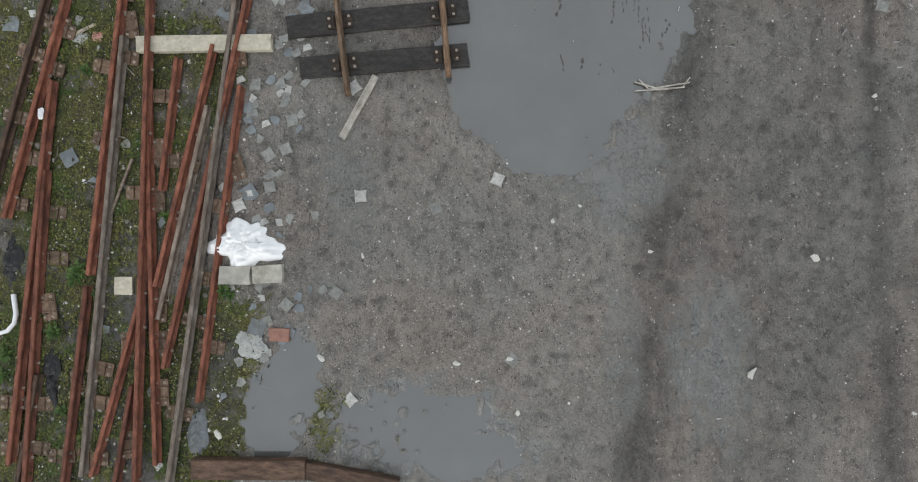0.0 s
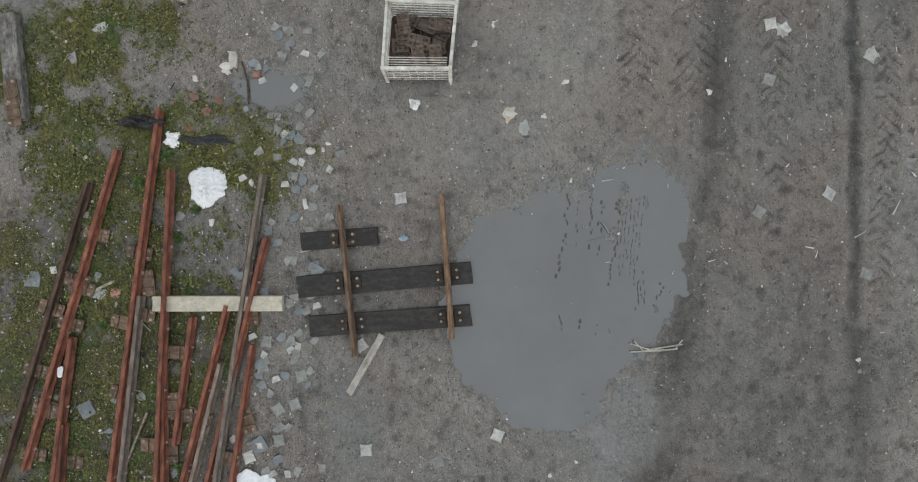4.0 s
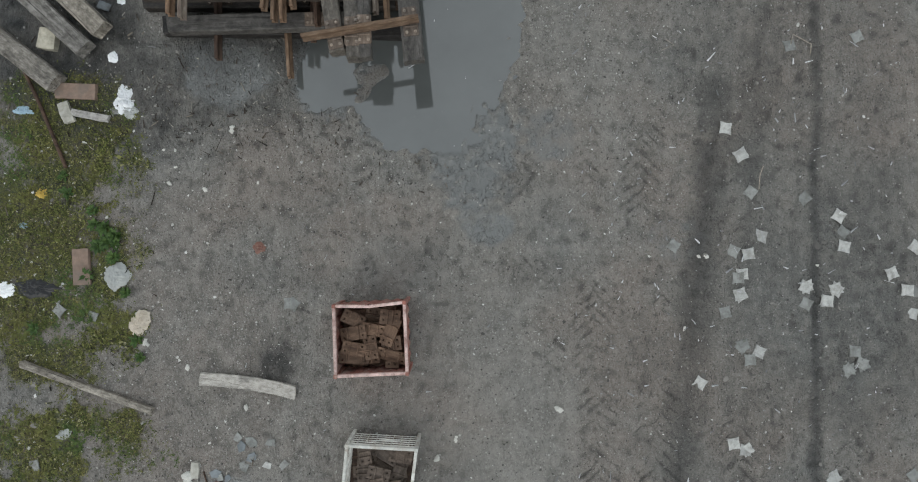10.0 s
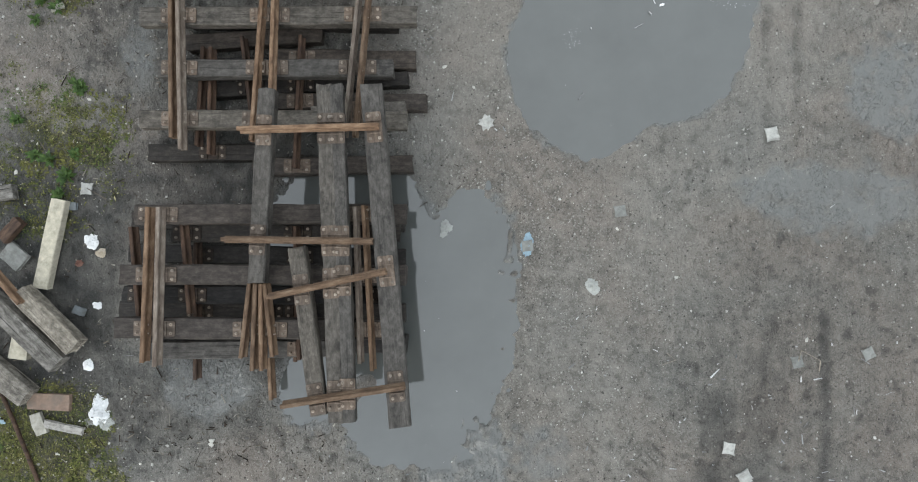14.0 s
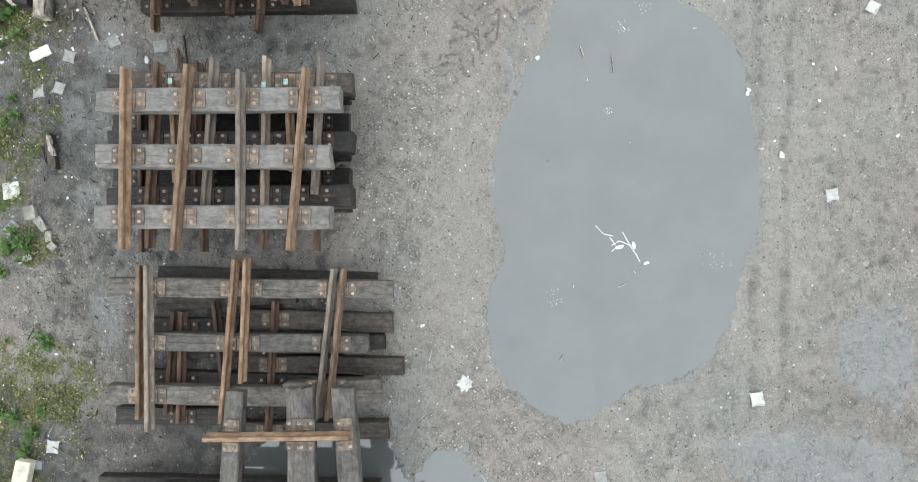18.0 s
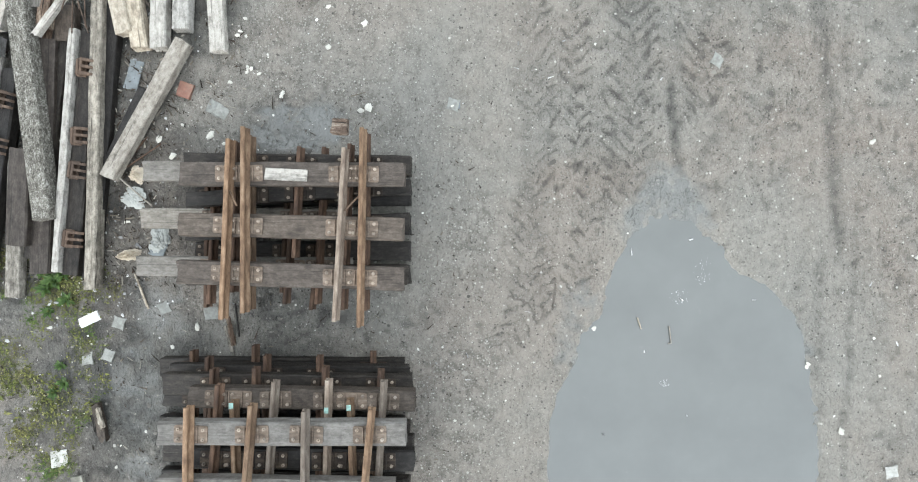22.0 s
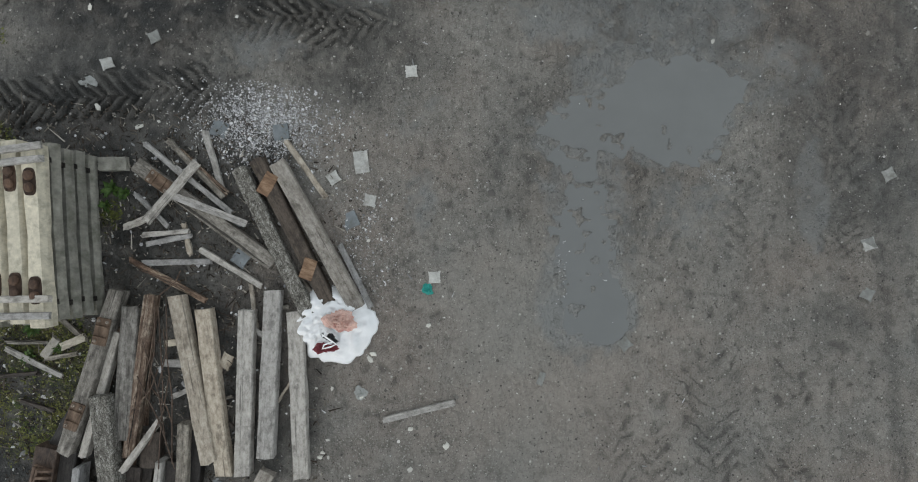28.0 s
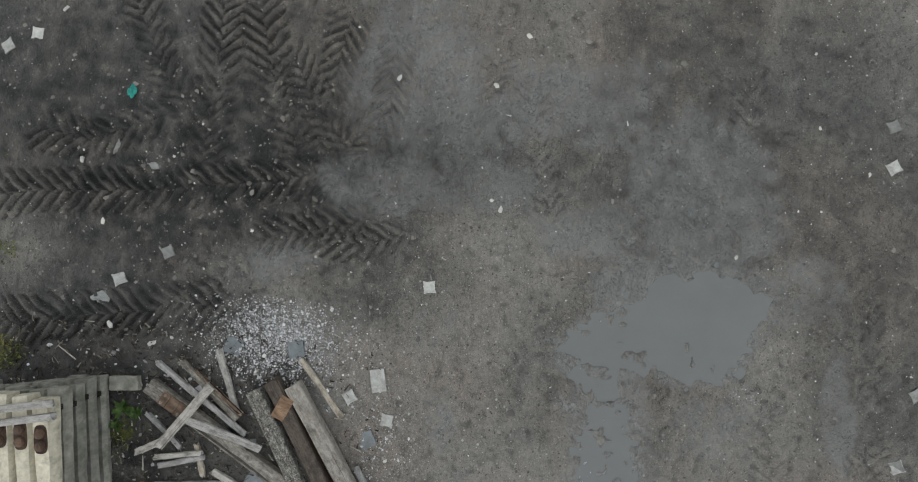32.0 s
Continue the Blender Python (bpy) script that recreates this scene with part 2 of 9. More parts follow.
GREY_SHEET = plain("grey_film", (0.36, 0.37, 0.35), 0.45, 0.2, 7.0, 0.2, None)
BRICK_RED = plain("brick_red", (0.24, 0.125, 0.095), 0.85, 0.25, 12.0, 0.4, (0.2, 0.15, 0.12))
BOARD_BROWN = plain("brown_board", (0.235, 0.165, 0.125), 0.8, 0.25, 9.0, 0.3, (0.14, 0.12, 0.1))
STONE_WHITE = plain("white_stone", (0.56, 0.55, 0.50), 0.85, 0.2, 14.0, 0.4, (0.42, 0.40, 0.36))
MINT_PAINT = plain("mint_paint", (0.26, 0.43, 0.39), 0.6, 0.3, 30.0, 0.2, (0.16, 0.15, 0.12))
TEAL = plain("teal_plastic", (0.015, 0.24, 0.205), 0.5, 0.3, 14.0, 0.2, None)
BLUE = plain("light_blue_plastic", (0.30, 0.42, 0.50), 0.5, 0.2, 12.0, 0.2, None)
PINK = plain("pink_insulation", (0.62, 0.42, 0.36), 0.9, 0.25, 12.0, 0.5, (0.3, 0.06, 0.05))
MAROON = plain("maroon_scrap", (0.22, 0.045, 0.055), 0.8, 0.3, 12.0, 0.3, None)
YELLOW = plain("ochre_scrap", (0.48, 0.33, 0.07), 0.8, 0.25, 12.0, 0.3, None)
BONE = plain("cream_wool", (0.56, 0.49, 0.40), 0.9, 0.2, 12.0, 0.5, (0.4, 0.34, 0.24))


def mud_material():
    k = Net("yard_mud")
    p = k.coords((1, 1, 1), True)
    big = k.noise(p, 0.35, 4, 0.6, 0.3)
    mid = k.noise(p, 2.6, 7, 0.68, 0.3)
    fine = k.noise(p, 13.0, 6, 0.72, 0.4)
    grit = k.noise(p, 62.0, 4, 0.75)
    high = k.attr("high")
    gravel = k.attr("gravel")
    wet = k.attr("wet")
    rough_zone = k.attr("rough")
    col = k.ramp(mid, [(0.30, (0.175, 0.166, 0.148)), (0.5, (0.230, 0.217, 0.194)), (0.72, (0.285, 0.269, 0.240))])
    col = k.mix(k.math("MULTIPLY", k.grey(big, 0.47, 0.60), 0.55), col, (0.245, 0.200, 0.168))
    col = k.mix(k.math("MULTIPLY", k.grey(big, 0.46, 0.36), 0.45), col, (0.160, 0.166, 0.158))
    col = k.mix(k.math("MULTIPLY", k.grey(fine, 0.54, 0.68), 0.30), col, (0.095, 0.087, 0.077))
    col = k.mix(k.math("MULTIPLY", k.grey(fine, 0.46, 0.32), 0.35), col, (0.32, 0.30, 0.265))
    col = k.mix(k.math("MULTIPLY", k.grey(grit, 0.545, 0.635), k.math("SUBTRACT", 0.48, k.math("MULTIPLY", k.attr("dry"), 0.20))), col, (0.40, 0.38, 0.34))
    col = k.mix(k.math("MULTIPLY", k.grey(grit, 0.455, 0.365), k.math("SUBTRACT", 0.52, k.math("MULTIPLY", k.attr("dry"), 0.24))), col, (0.055, 0.050, 0.045))
    pale = k.attr("dry")
    col = k.mix(k.math("MULTIPLY", pale, 0.42), col, (0.300, 0.283, 0.253))
    # small pockets, drawn out the way the wheels go, their shade painted dark
    zone = k.grey(k.noise(p, 0.55, 4, 0.65), 0.40, 0.60)
    zone = k.math("MAXIMUM", zone, rough_zone)
    zone = k.math("MULTIPLY", zone, k.math("SUBTRACT", 1.0, k.math("MULTIPLY", pale, 0.6)))
    pocket = k.noise(k.coords((17.0, 10.0, 10.0), True), 1.0, 3, 0.58, 1.9)
    clod = k.noise(k.coords((10.0, 6.0, 8.0), True), 1.0, 4, 0.58, 1.4)
    deep = k.math("MULTIPLY", k.grey(pocket, 0.385, 0.335), k.math("ADD", k.math("MULTIPLY", zone, 0.76), 0.10))
    col = k.mix(deep, col, (0.055, 0.050, 0.044))
    sunk = k.math("MULTIPLY", k.grey(clod, 0.40, 0.37), k.math("ADD", k.math("MULTIPLY", zone, 0.40), 0.04))
    col = k.mix(sunk, col, (0.085, 0.078, 0.069))
    crust = k.math("MULTIPLY", k.grey(clod, 0.58, 0.61), k.math("ADD", k.math("MULTIPLY", zone, 0.22), 0.06))
    col = k.mix(crust, col, (0.33, 0.305, 0.27))
    # shade in hollows and tyre prints, light on ridges, painted by height
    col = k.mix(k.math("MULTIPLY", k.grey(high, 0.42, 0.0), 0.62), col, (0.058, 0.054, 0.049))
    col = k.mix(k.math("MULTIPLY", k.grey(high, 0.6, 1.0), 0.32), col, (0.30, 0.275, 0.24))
    for scale, keep, tone in ((30.0, 0.965, (0.46, 0.445, 0.40)), (17.0, 0.975, (0.52, 0.505, 0.46)), (44.0, 0.92, (0.05, 0.048, 0.045)), (55.0, 0.93, (0.46, 0.445, 0.405)), (22.0, 0.955, (0.042, 0.039, 0.036))):
        speck = k.n("ShaderNodeTexVoronoi", Scale=scale)
        k.l(p, speck.inputs["Vector"])
        pick = k.n("ShaderNodeTexWhiteNoise")
        k.l(speck.outputs["Position"], pick.inputs["Vector"])
        chip = k.math("MULTIPLY", k.grey(speck.outputs["Distance"], 0.34, 0.26), k.grey(pick.outputs["Value"], keep, keep + 0.01))
        col = k.mix(k.math("MULTIPLY", chip, 0.85), col, tone)
    # gravelly parts
    stones = k.n("ShaderNodeTexVoronoi", Scale=34.0)
    k.l(p, stones.inputs["Vector"])
    sg = k.n("ShaderNodeTexWhiteNoise")
    k.l(stones.outputs["Position"], sg.inputs["Vector"])
    stone_col = k.ramp(sg.outputs["Value"], [(0.0, (0.14, 0.13, 0.117)), (0.6, (0.27, 0.252, 0.224)), (0.88, (0.42, 0.40, 0.36)), (1.0, (0.66, 0.64, 0.60))])
    stone_col = k.mix(k.grey(stones.outputs["Distance"], 0.25, 0.6), stone_col, (0.11, 0.102, 0.090))
    col = k.mix(k.math("MULTIPLY", k.math("MULTIPLY", gravel, 0.75), k.grey(k.noise(p, 5.0, 5, 0.7), 0.44, 0.58)), col, stone_col)
    # moss and low weeds
    moss_n = k.noise(p, 6.0, 7, 0.78)
    moss_c = k.ramp(k.noise(p, 26.0, 5, 0.75), [(0.37, (0.018, 0.018, 0.008)), (0.45, (0.060, 0.060, 0.017)), (0.52, (0.130, 0.126, 0.030)), (0.62, (0.27, 0.245, 0.075))])
    moss_c = k.mix(k.math("MULTIPLY", k.grey(k.noise(p, 1.3, 3, 0.6), 0.52, 0.66), 0.5), moss_c, (0.045, 0.085, 0.020))
    moss_f = k.math("MULTIPLY", k.grey(k.math("ADD", k.math("MULTIPLY", k.attr("moss"), 0.66), moss_n), 0.90, 1.10), 0.90)
    moss_c = k.mix(k.math("MULTIPLY", k.grey(k.noise(p, 3.2, 5, 0.7), 0.53, 0.64), 0.65), moss_c, (0.105, 0.082, 0.050))
    moss_c = k.mix(k.math("MULTIPLY", k.grey(k.noise(p, 4.1, 4, 0.65), 0.46, 0.38), 0.75), moss_c, (0.024, 0.021, 0.015))
    col = k.mix(moss_f, col, moss_c)
    # prints of the tyres' lugs
    tn = k.attr("tread_n")
    beat = k.math("ADD", k.attr("tread_s"), k.math("MULTIPLY", k.math("ABSOLUTE", tn, 0.0), 0.9))
    beat = k.math("ADD", beat, k.math("MULTIPLY", k.math("GREATER_THAN", tn, 0.0), 0.5))
    beat = k.math("ADD", beat, k.math("MULTIPLY", k.math("SUBTRACT", k.noise(p, 5.0, 4, 0.62), 0.5), 1.5))
    saw = k.math("ABSOLUTE", k.math("SUBTRACT", k.math("FRACT", beat, 0.0), 0.5), 0.0)
    broken = k.grey(k.noise(p, 4.5, 4, 0.66), 0.44, 0.53)
    lug = k.math("MULTIPLY", k.grey(saw, 0.15, 0.07), k.math("MULTIPLY", k.grey(k.attr("tread"), 0.12, 0.55), broken))
    col = k.mix(k.math("MULTIPLY", lug, 0.44), col, (0.052, 0.049, 0.044))
    # soaked mud is darker and shines
    streak = k.noise(k.coords((8.0, 0.9, 1.0), True), 1.0, 4, 0.6)
    soak = k.math("ADD", mid, k.math("MULTIPLY", wet, 0.5))
    soak = k.math("ADD", soak, k.math("MULTIPLY", k.math("SUBTRACT", streak, 0.5), 0.5))
    soak = k.math("MULTIPLY", wet, k.grey(soak, 0.42, 0.74))
    col = k.mix(k.math("MULTIPLY", soak, 0.88), col, (0.024, 0.0245, 0.023))
    # a thin skin of muddy water, cut by sharp little folds
    fold = k.noise(k.coords((6.5, 5.0, 5.0), True), 1.0, 2, 0.5, 2.6)
    hook = k.grey(k.math("ABSOLUTE", k.math("SUBTRACT", fold, 0.5), 0.0), 0.016, 0.006)
    hook = k.math("MULTIPLY", hook, k.grey(k.noise(p, 2.3, 4, 0.65), 0.43, 0.52))
    skin = k.math("ADD", k.attr("film"), k.math("MULTIPLY", k.math("SUBTRACT", mid, 0.5), 1.5))
    skin = k.math("ADD", skin, k.math("MULTIPLY", k.math("SUBTRACT", 0.5, high), 0.5))
    skin = k.math("MULTIPLY", k.grey(skin, 0.30, 0.85), k.math("GREATER_THAN", k.attr("film"), 0.03))
    skin = k.math("MULTIPLY", skin, k.math("SUBTRACT", 1.0, k.math("MULTIPLY", lug, 0.6)))
    skin = k.math("MULTIPLY", skin, k.math("SUBTRACT", 1.0, k.math("MULTIPLY", soak, 0.55)))
    col = k.mix(k.math("MULTIPLY", skin, 0.90), col, (0.110, 0.113, 0.106))
    sharp = k.math("MULTIPLY", hook, k.math("ADD", k.math("MULTIPLY", k.math("MAXIMUM", skin, wet), 0.55), 0.28))
    # creases along the folds, their shade drawn into the colour
    col = k.mix(sharp, col, (0.034, 0.032, 0.029))
    rough = k.mix(soak, k.ramp(fine, [(0.3, (0.65,) * 3), (0.7, (0.88,) * 3)]), k.ramp(fine, [(0.35, (0.28,) * 3), (0.65, (0.65,) * 3)]))
    rough = k.mix(skin, rough, (0.13,) * 3)
    lump = k.math("ADD", k.math("MULTIPLY", fine, 1.0), k.math("MULTIPLY", grit, 0.3))
    lump = k.math("ADD", lump, k.math("MULTIPLY", k.grey(clod, 0.36, 0.62), 0.55))
    lump = k.math("SUBTRACT", lump, k.math("MULTIPLY", k.grey(pocket, 0.40, 0.30), 0.35))
    lump = k.math("MULTIPLY", lump, k.math("SUBTRACT", 1.0, k.math("MULTIPLY", skin, 0.6)))
    lump = k.math("SUBTRACT", lump, k.math("MULTIPLY", k.math("MAXIMUM", lug, sharp), 0.45))
    k.bump(lump, 1.0, 0.03)
    shine = k.mix(soak, (0.22,) * 3, (0.30,) * 3)
    shine = k.mix(skin, shine, (1.0,) * 3)
    return k.done(col, rough, 0.0, shine)


MUD = mud_material()


def water_material():
    k = Net("muddy_water")
    p = k.coords((1, 1, 1), True)
    a = k.noise(p, 0.9, 4, 0.6)
    scum = k.noise(p, 5.0, 6, 0.75)
    col = k.ramp(a, [(0.3, (0.074, 0.078, 0.074)), (0.7, (0.094, 0.099, 0.094))])
    col = k.mix(k.math("MULTIPLY", k.grey(scum, 0.64, 0.75), 0.3), col, (0.16, 0.155, 0.145))
    k.b.inputs["IOR"].default_value = 1.72
    k.bump(k.noise(p, 3.0, 2, 0.5), 0.03, 0.01)
    return k.done(col, 0.06, 0.0, 0.8)


WATER = water_material()


def clod_material():
    k = Net("mud_clods")
    col = k.ramp(k.island(), [(0.0, (0.07, 0.065, 0.058)), (0.5, (0.15, 0.14, 0.124)), (1.0, (0.25, 0.235, 0.208))])
    k.bump(k.noise(k.coords((1, 1, 1), True), 50, 4, 0.6), 0.5, 0.006)
    return k.done(col, 0.6, 0.0, 0.35)


CLOD = clod_material()
WET_MUD = plain("wet_mud", (0.062, 0.057, 0.050), 0.5, 0.35, 20.0, 0.4, (0.12, 0.112, 0.10))


def pebble_material():
    k = Net("pebbles")
    r = k.island()
    col = k.ramp(r, [(0.0, (0.07, 0.065, 0.06)), (0.45, (0.17, 0.16, 0.145)), (0.7, (0.30, 0.285, 0.26)), (0.9, (0.52, 0.51, 0.47)), (1.0, (0.68, 0.67, 0.63))])
    p = k.coords((1, 1, 1), True)
    k.bump(k.noise(p, 60, 3, 0.6), 0.3, 0.004)
    return k.done(col, 0.8, 0.0, 0.4)


def chip_material():
    k = Net("crushed_stone")
    col = k.ramp(k.island(), [(0.0, (0.12, 0.12, 0.12)), (0.4, (0.33, 0.33, 0.33)), (1.0, (0.68, 0.68, 0.68))])
    return k.done(col, 0.8, 0.0, 0.4)


CHIP = chip_material()


def leaf_material():
    k = Net("grass_and_moss")
    col = k.ramp(k.island(), [(0.0, (0.022, 0.021, 0.010)), (0.3, (0.055, 0.063, 0.017)), (0.65, (0.108, 0.122, 0.031)), (0.93, (0.19, 0.190, 0.056)), (1.0, (0.36, 0.33, 0.19))])
    p = k.coords((1, 1, 1), True)
    col = k.mix(k.math("MULTIPLY", k.grey(k.noise(p, 0.9, 3, 0.6), 0.50, 0.62), 0.6), col, (0.050, 0.105, 0.024))
    col = k.mix(k.math("MULTIPLY", k.grey(k.noise(p, 1.7, 3, 0.6), 0.50, 0.40), 0.5), col, (0.150, 0.140, 0.040))
    return k.done(col, 0.7, 0.0, 0.25)


PEBBLE = pebble_material()
LEAF = leaf_material()


# ---- helpers of this scene ----
def part(name, bm, material, parent, label=""):
    """One mesh object from a bmesh (or a ready mesh) under a thing or a part."""
    if isinstance(bm, bmesh.types.BMesh):
        me = bpy.data.meshes.new(name)
        bm.to_mesh(me)
        bm.free()
        me.materials.append(material)
    else:
        me = bm
    ob = new(name, me)
    if parent is not None:
        ob.parent = parent
    if label:
        ob["label"] = label
    return ob


def thing(name, label, category, x, y, z=0.0, rz=0.0, group="", kind="", mesh=None, material=None):
    """A top-level thing: an Empty at its base, or one mesh."""
    data = None
    if mesh is not None:
        if isinstance(mesh, bmesh.types.BMesh):
            data = bpy.data.meshes.new(name)
            mesh.to_mesh(data)
            mesh.free()
            data.materials.append(material)
        else:
            data = mesh
    ob = new(name, data)
    ob.location = (x, y, z)
    ob.rotation_euler = (0, 0, rz)
    return tagged(ob, label, category, group, kind)


def prism(bm, outline, a, b, axis="x"):
    """Adds a closed bar with that outline (pairs) from a to b along x or z."""
    def place(u, v, s):
        return (s, u, v) if axis == "x" else (u, v, s)
    one = [bm.verts.new(place(u, v, a)) for u, v in outline]
    two = [bm.verts.new(place(u, v, b)) for u, v in outline]
    n = len(outline)
    for i in range(n):
        j = (i + 1) % n
        bm.faces.new((one[i], one[j], two[j], two[i]))
    bm.faces.new(one[::-1])
    bm.faces.new(two)


def block(bm, x0, x1, y0, y1, z0, z1, c=0.0):
    """Adds a box, its upper edges chamfered by c."""
    if c <= 0:
        prism(bm, [(x0, y0), (x1, y0), (x1, y1), (x0, y1)], z0, z1, "z")
        return
    rings = [(0, z0), (0, z1 - c), (c, z1)]
    last = None
    first = None
    for d, z in rings:
        ring = [bm.verts.new(v) for v in ((x0 + d, y0 + d, z), (x1 - d, y0 + d, z), (x1 - d, y1 - d, z), (x0 + d, y1 - d, z))]
        if last:
            for i in range(4):
                bm.faces.new((last[i], last[(i + 1) % 4], ring[(i + 1) % 4], ring[i]))
        else:
            first = ring
        last = ring
    bm.faces.new(last)
    bm.faces.new(first[::-1])


def beam_bm(length, w, h, rng, wear=1.0, bow=0.0, steps=0):
    """A worn timber along x, its middle at 0, from z = 0 to h: rounded arrises, uneven faces, ragged ends."""
    c = min(w, h) * 0.10
    outline = [(-w / 2 + c, 0), (w / 2 - c, 0), (w / 2, c), (w / 2, h - c), (w / 2 - c, h), (0.0, h), (-w / 2 + c, h), (-w / 2, h - c), (-w / 2, c)]
    n = steps or max(4, int(length / 0.28))
    bm = bmesh.new()
    rings = []
    for i in range(n + 1):
        s = i / n
        x = (s - 0.5) * length
        off = bow * (1 - (2 * s - 1) ** 2)
        ring = []
        for u, v in outline:
            j = 0.006 * wear
            end = 0.02 * wear if i in (0, n) else 0.0
            ring.append(bm.verts.new((x + rng.uniform(-end, end), u + off + rng.uniform(-j, j), max(0.0, v + (rng.uniform(-j, j) if v > 0 else 0)))))
        rings.append(ring)
    m = len(outline)
    for a, b in zip(rings, rings[1:]):
        for i in range(m):
            k = (i + 1) % m
            bm.faces.new((a[i], a[k], b[k], b[i]))
    bm.faces.new(rings[0][::-1])
    bm.faces.new(rings[-1])
    return bm


RAIL_H = 0.115


def rail_bm(length, rng, h=RAIL_H, bow=0.0, f=0.052):
    """A flat-bottomed rail along x: foot, web and rounded head."""
    t, hd = 0.009, f * 0.58
    half = [(f, 0), (f, 0.010), (0.020, 0.024), (t, 0.036), (t, h - 0.048), (hd - 0.004, h - 0.038), (hd, h - 0.030), (hd, h - 0.008), (hd - 0.010, h)]
    outline = half + [(-u, v) for u, v in half[::-1]]
    n = max(2, int(length / 0.8))
    bm = bmesh.new()
    rings = []
    for i in range(n + 1):
        s = i / n
        off = bow * (1 - (2 * s - 1) ** 2)
        rings.append([bm.verts.new(((s - 0.5) * length, u + off, v)) for u, v in outline])
    m = len(outline)
    for a, b in zip(rings, rings[1:]):
        for i in range(m):
            k = (i + 1) % m
            bm.faces.new((a[i], a[k], b[k], b[i]))
    bm.faces.new(rings[0][::-1])
    bm.faces.new(rings[-1])
    return bm


def mesh_of(name, bm, material):
    me = bpy.data.meshes.new(name)
    bm.to_mesh(me)
    bm.free()
    me.materials.append(material)
    return me


def tie_plate_mesh(material):
    bm = bmesh.new()
    corner = [(0.022 * math.cos(i * math.pi / 6), 0.022 * math.sin(i * math.pi / 6)) for i in range(4)]
    outline = [(0.173 + u, 0.078 + v) for u, v in corner] + [(-0.173 - u, 0.078 + v) for u, v in reversed(corner)]
    outline += [(-0.173 - u, -0.078 - v) for u, v in corner] + [(0.173 + u, -0.078 - v) for u, v in reversed(corner)]
    prism(bm, outline, 0.0, 0.018, "z")
    block(bm, -0.088, -0.068, -0.09, 0.09, 0.018, 0.040, 0.005)
    block(bm, 0.068, 0.088, -0.09, 0.09, 0.018, 0.040, 0.005)
    return mesh_of("tie_plate", bm, material)


def bolt_mesh():
    bm = bmesh.new()
    ring = [(0.022 * math.cos(a * math.pi / 3), 0.022 * math.sin(a * math.pi / 3)) for a in range(6)]
    prism(bm, ring, 0.0, 0.014, "z")
    prism(bm, [(u * 0.5, v * 0.5) for u, v in ring], 0.0145, 0.03, "z")
    return mesh_of("bolt", bm, RUST_BOLT)


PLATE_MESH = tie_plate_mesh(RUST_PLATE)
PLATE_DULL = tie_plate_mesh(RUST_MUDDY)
PLATE_DARK = tie_plate_mesh(RUST_DARK_PLATE)
BOLT_MESH = bolt_mesh()
BOLT_SPOTS = ((-0.145, -0.058), (-0.145, 0.058), (0.145, -0.058), (0.145, 0.058))


def add_plate(parent, x, y, z, rz, bolts=4, mesh=None):
    """A tie plate with its bolts as a part."""
    p = part("tie_plate", mesh or PLATE_MESH, None, parent)
    p.location = (x, y, z)
    p.rotation_euler = (0, 0, rz)
    for u, v in BOLT_SPOTS[:bolts]:
        b = part("bolt", BOLT_MESH, None, p)
        b.location = (u, v, 0.018)
    return p


def chair_mesh():
    """A cast rail chair: base, jaw and three ribs."""
    bm = bmesh.new()
    block(bm, -0.13, 0.13, -0.115, 0.03, 0, 0.022, 0.005)
    block(bm, -0.115, 0.115, -0.035, 0.0, 0.022, 0.080, 0.008)
    for x in (-0.095, 0.0, 0.095):
        prism(bm, [(0.0, 0.004), (0.165, 0.004), (0.140, 0.045), (0.0, 0.110)], x - 0.018, x + 0.018)
    block(bm, -0.11, 0.11, -0.105, -0.060, 0.022, 0.055, 0.008)
    return mesh_of("rail_chair", bm, RUST_CHAIR)


CHAIR_MESH = chair_mesh()


def line(x0, y0, x1, y1):
    """Middle, length and heading of a stretch of the plan."""
    return (x0 + x1) / 2, (y0 + y1) / 2, math.hypot(x1 - x0, y1 - y0), math.atan2(y1 - y0, x1 - x0)


def timber(x0, y0, x1, y1, top, w, h, material, label, name="timber", category="timber", group="", wear=1.0, bow=0.0, plates=(), chairs=()):
    """A loose beam from one end to the other, its upper face at top. plates, chairs: shares of its length that carry tie plates or rail chairs."""
    cx, cy, length, rz = line(x0, y0, x1, y1)
    rng = random.Random(int(1000 * (abs(x0) + 3 * abs(y0))))
    bm = beam_bm(length, w, h, rng, wear, bow)
    if not plates and not chairs:
        return thing(name, label, category, cx, cy, top - h, rz, group, "", bm, material)
    ob = thing(name, label, category, cx, cy, top - h, rz, group)
    part("beam", bm, material, ob)
    for s in plates:
        add_plate(ob, (s - 0.5) * length, 0, h - 0.004, rng.uniform(-0.1, 0.1), 3)
    for s in chairs:
        c = part("rail_chair", CHAIR_MESH, None, ob, "rusty cast rail chair with ribs")
        c.location = ((s - 0.5) * length, 0, h - 0.004)
        c.rotation_euler = (0, 0, rng.uniform(-0.08, 0.08))
    return ob


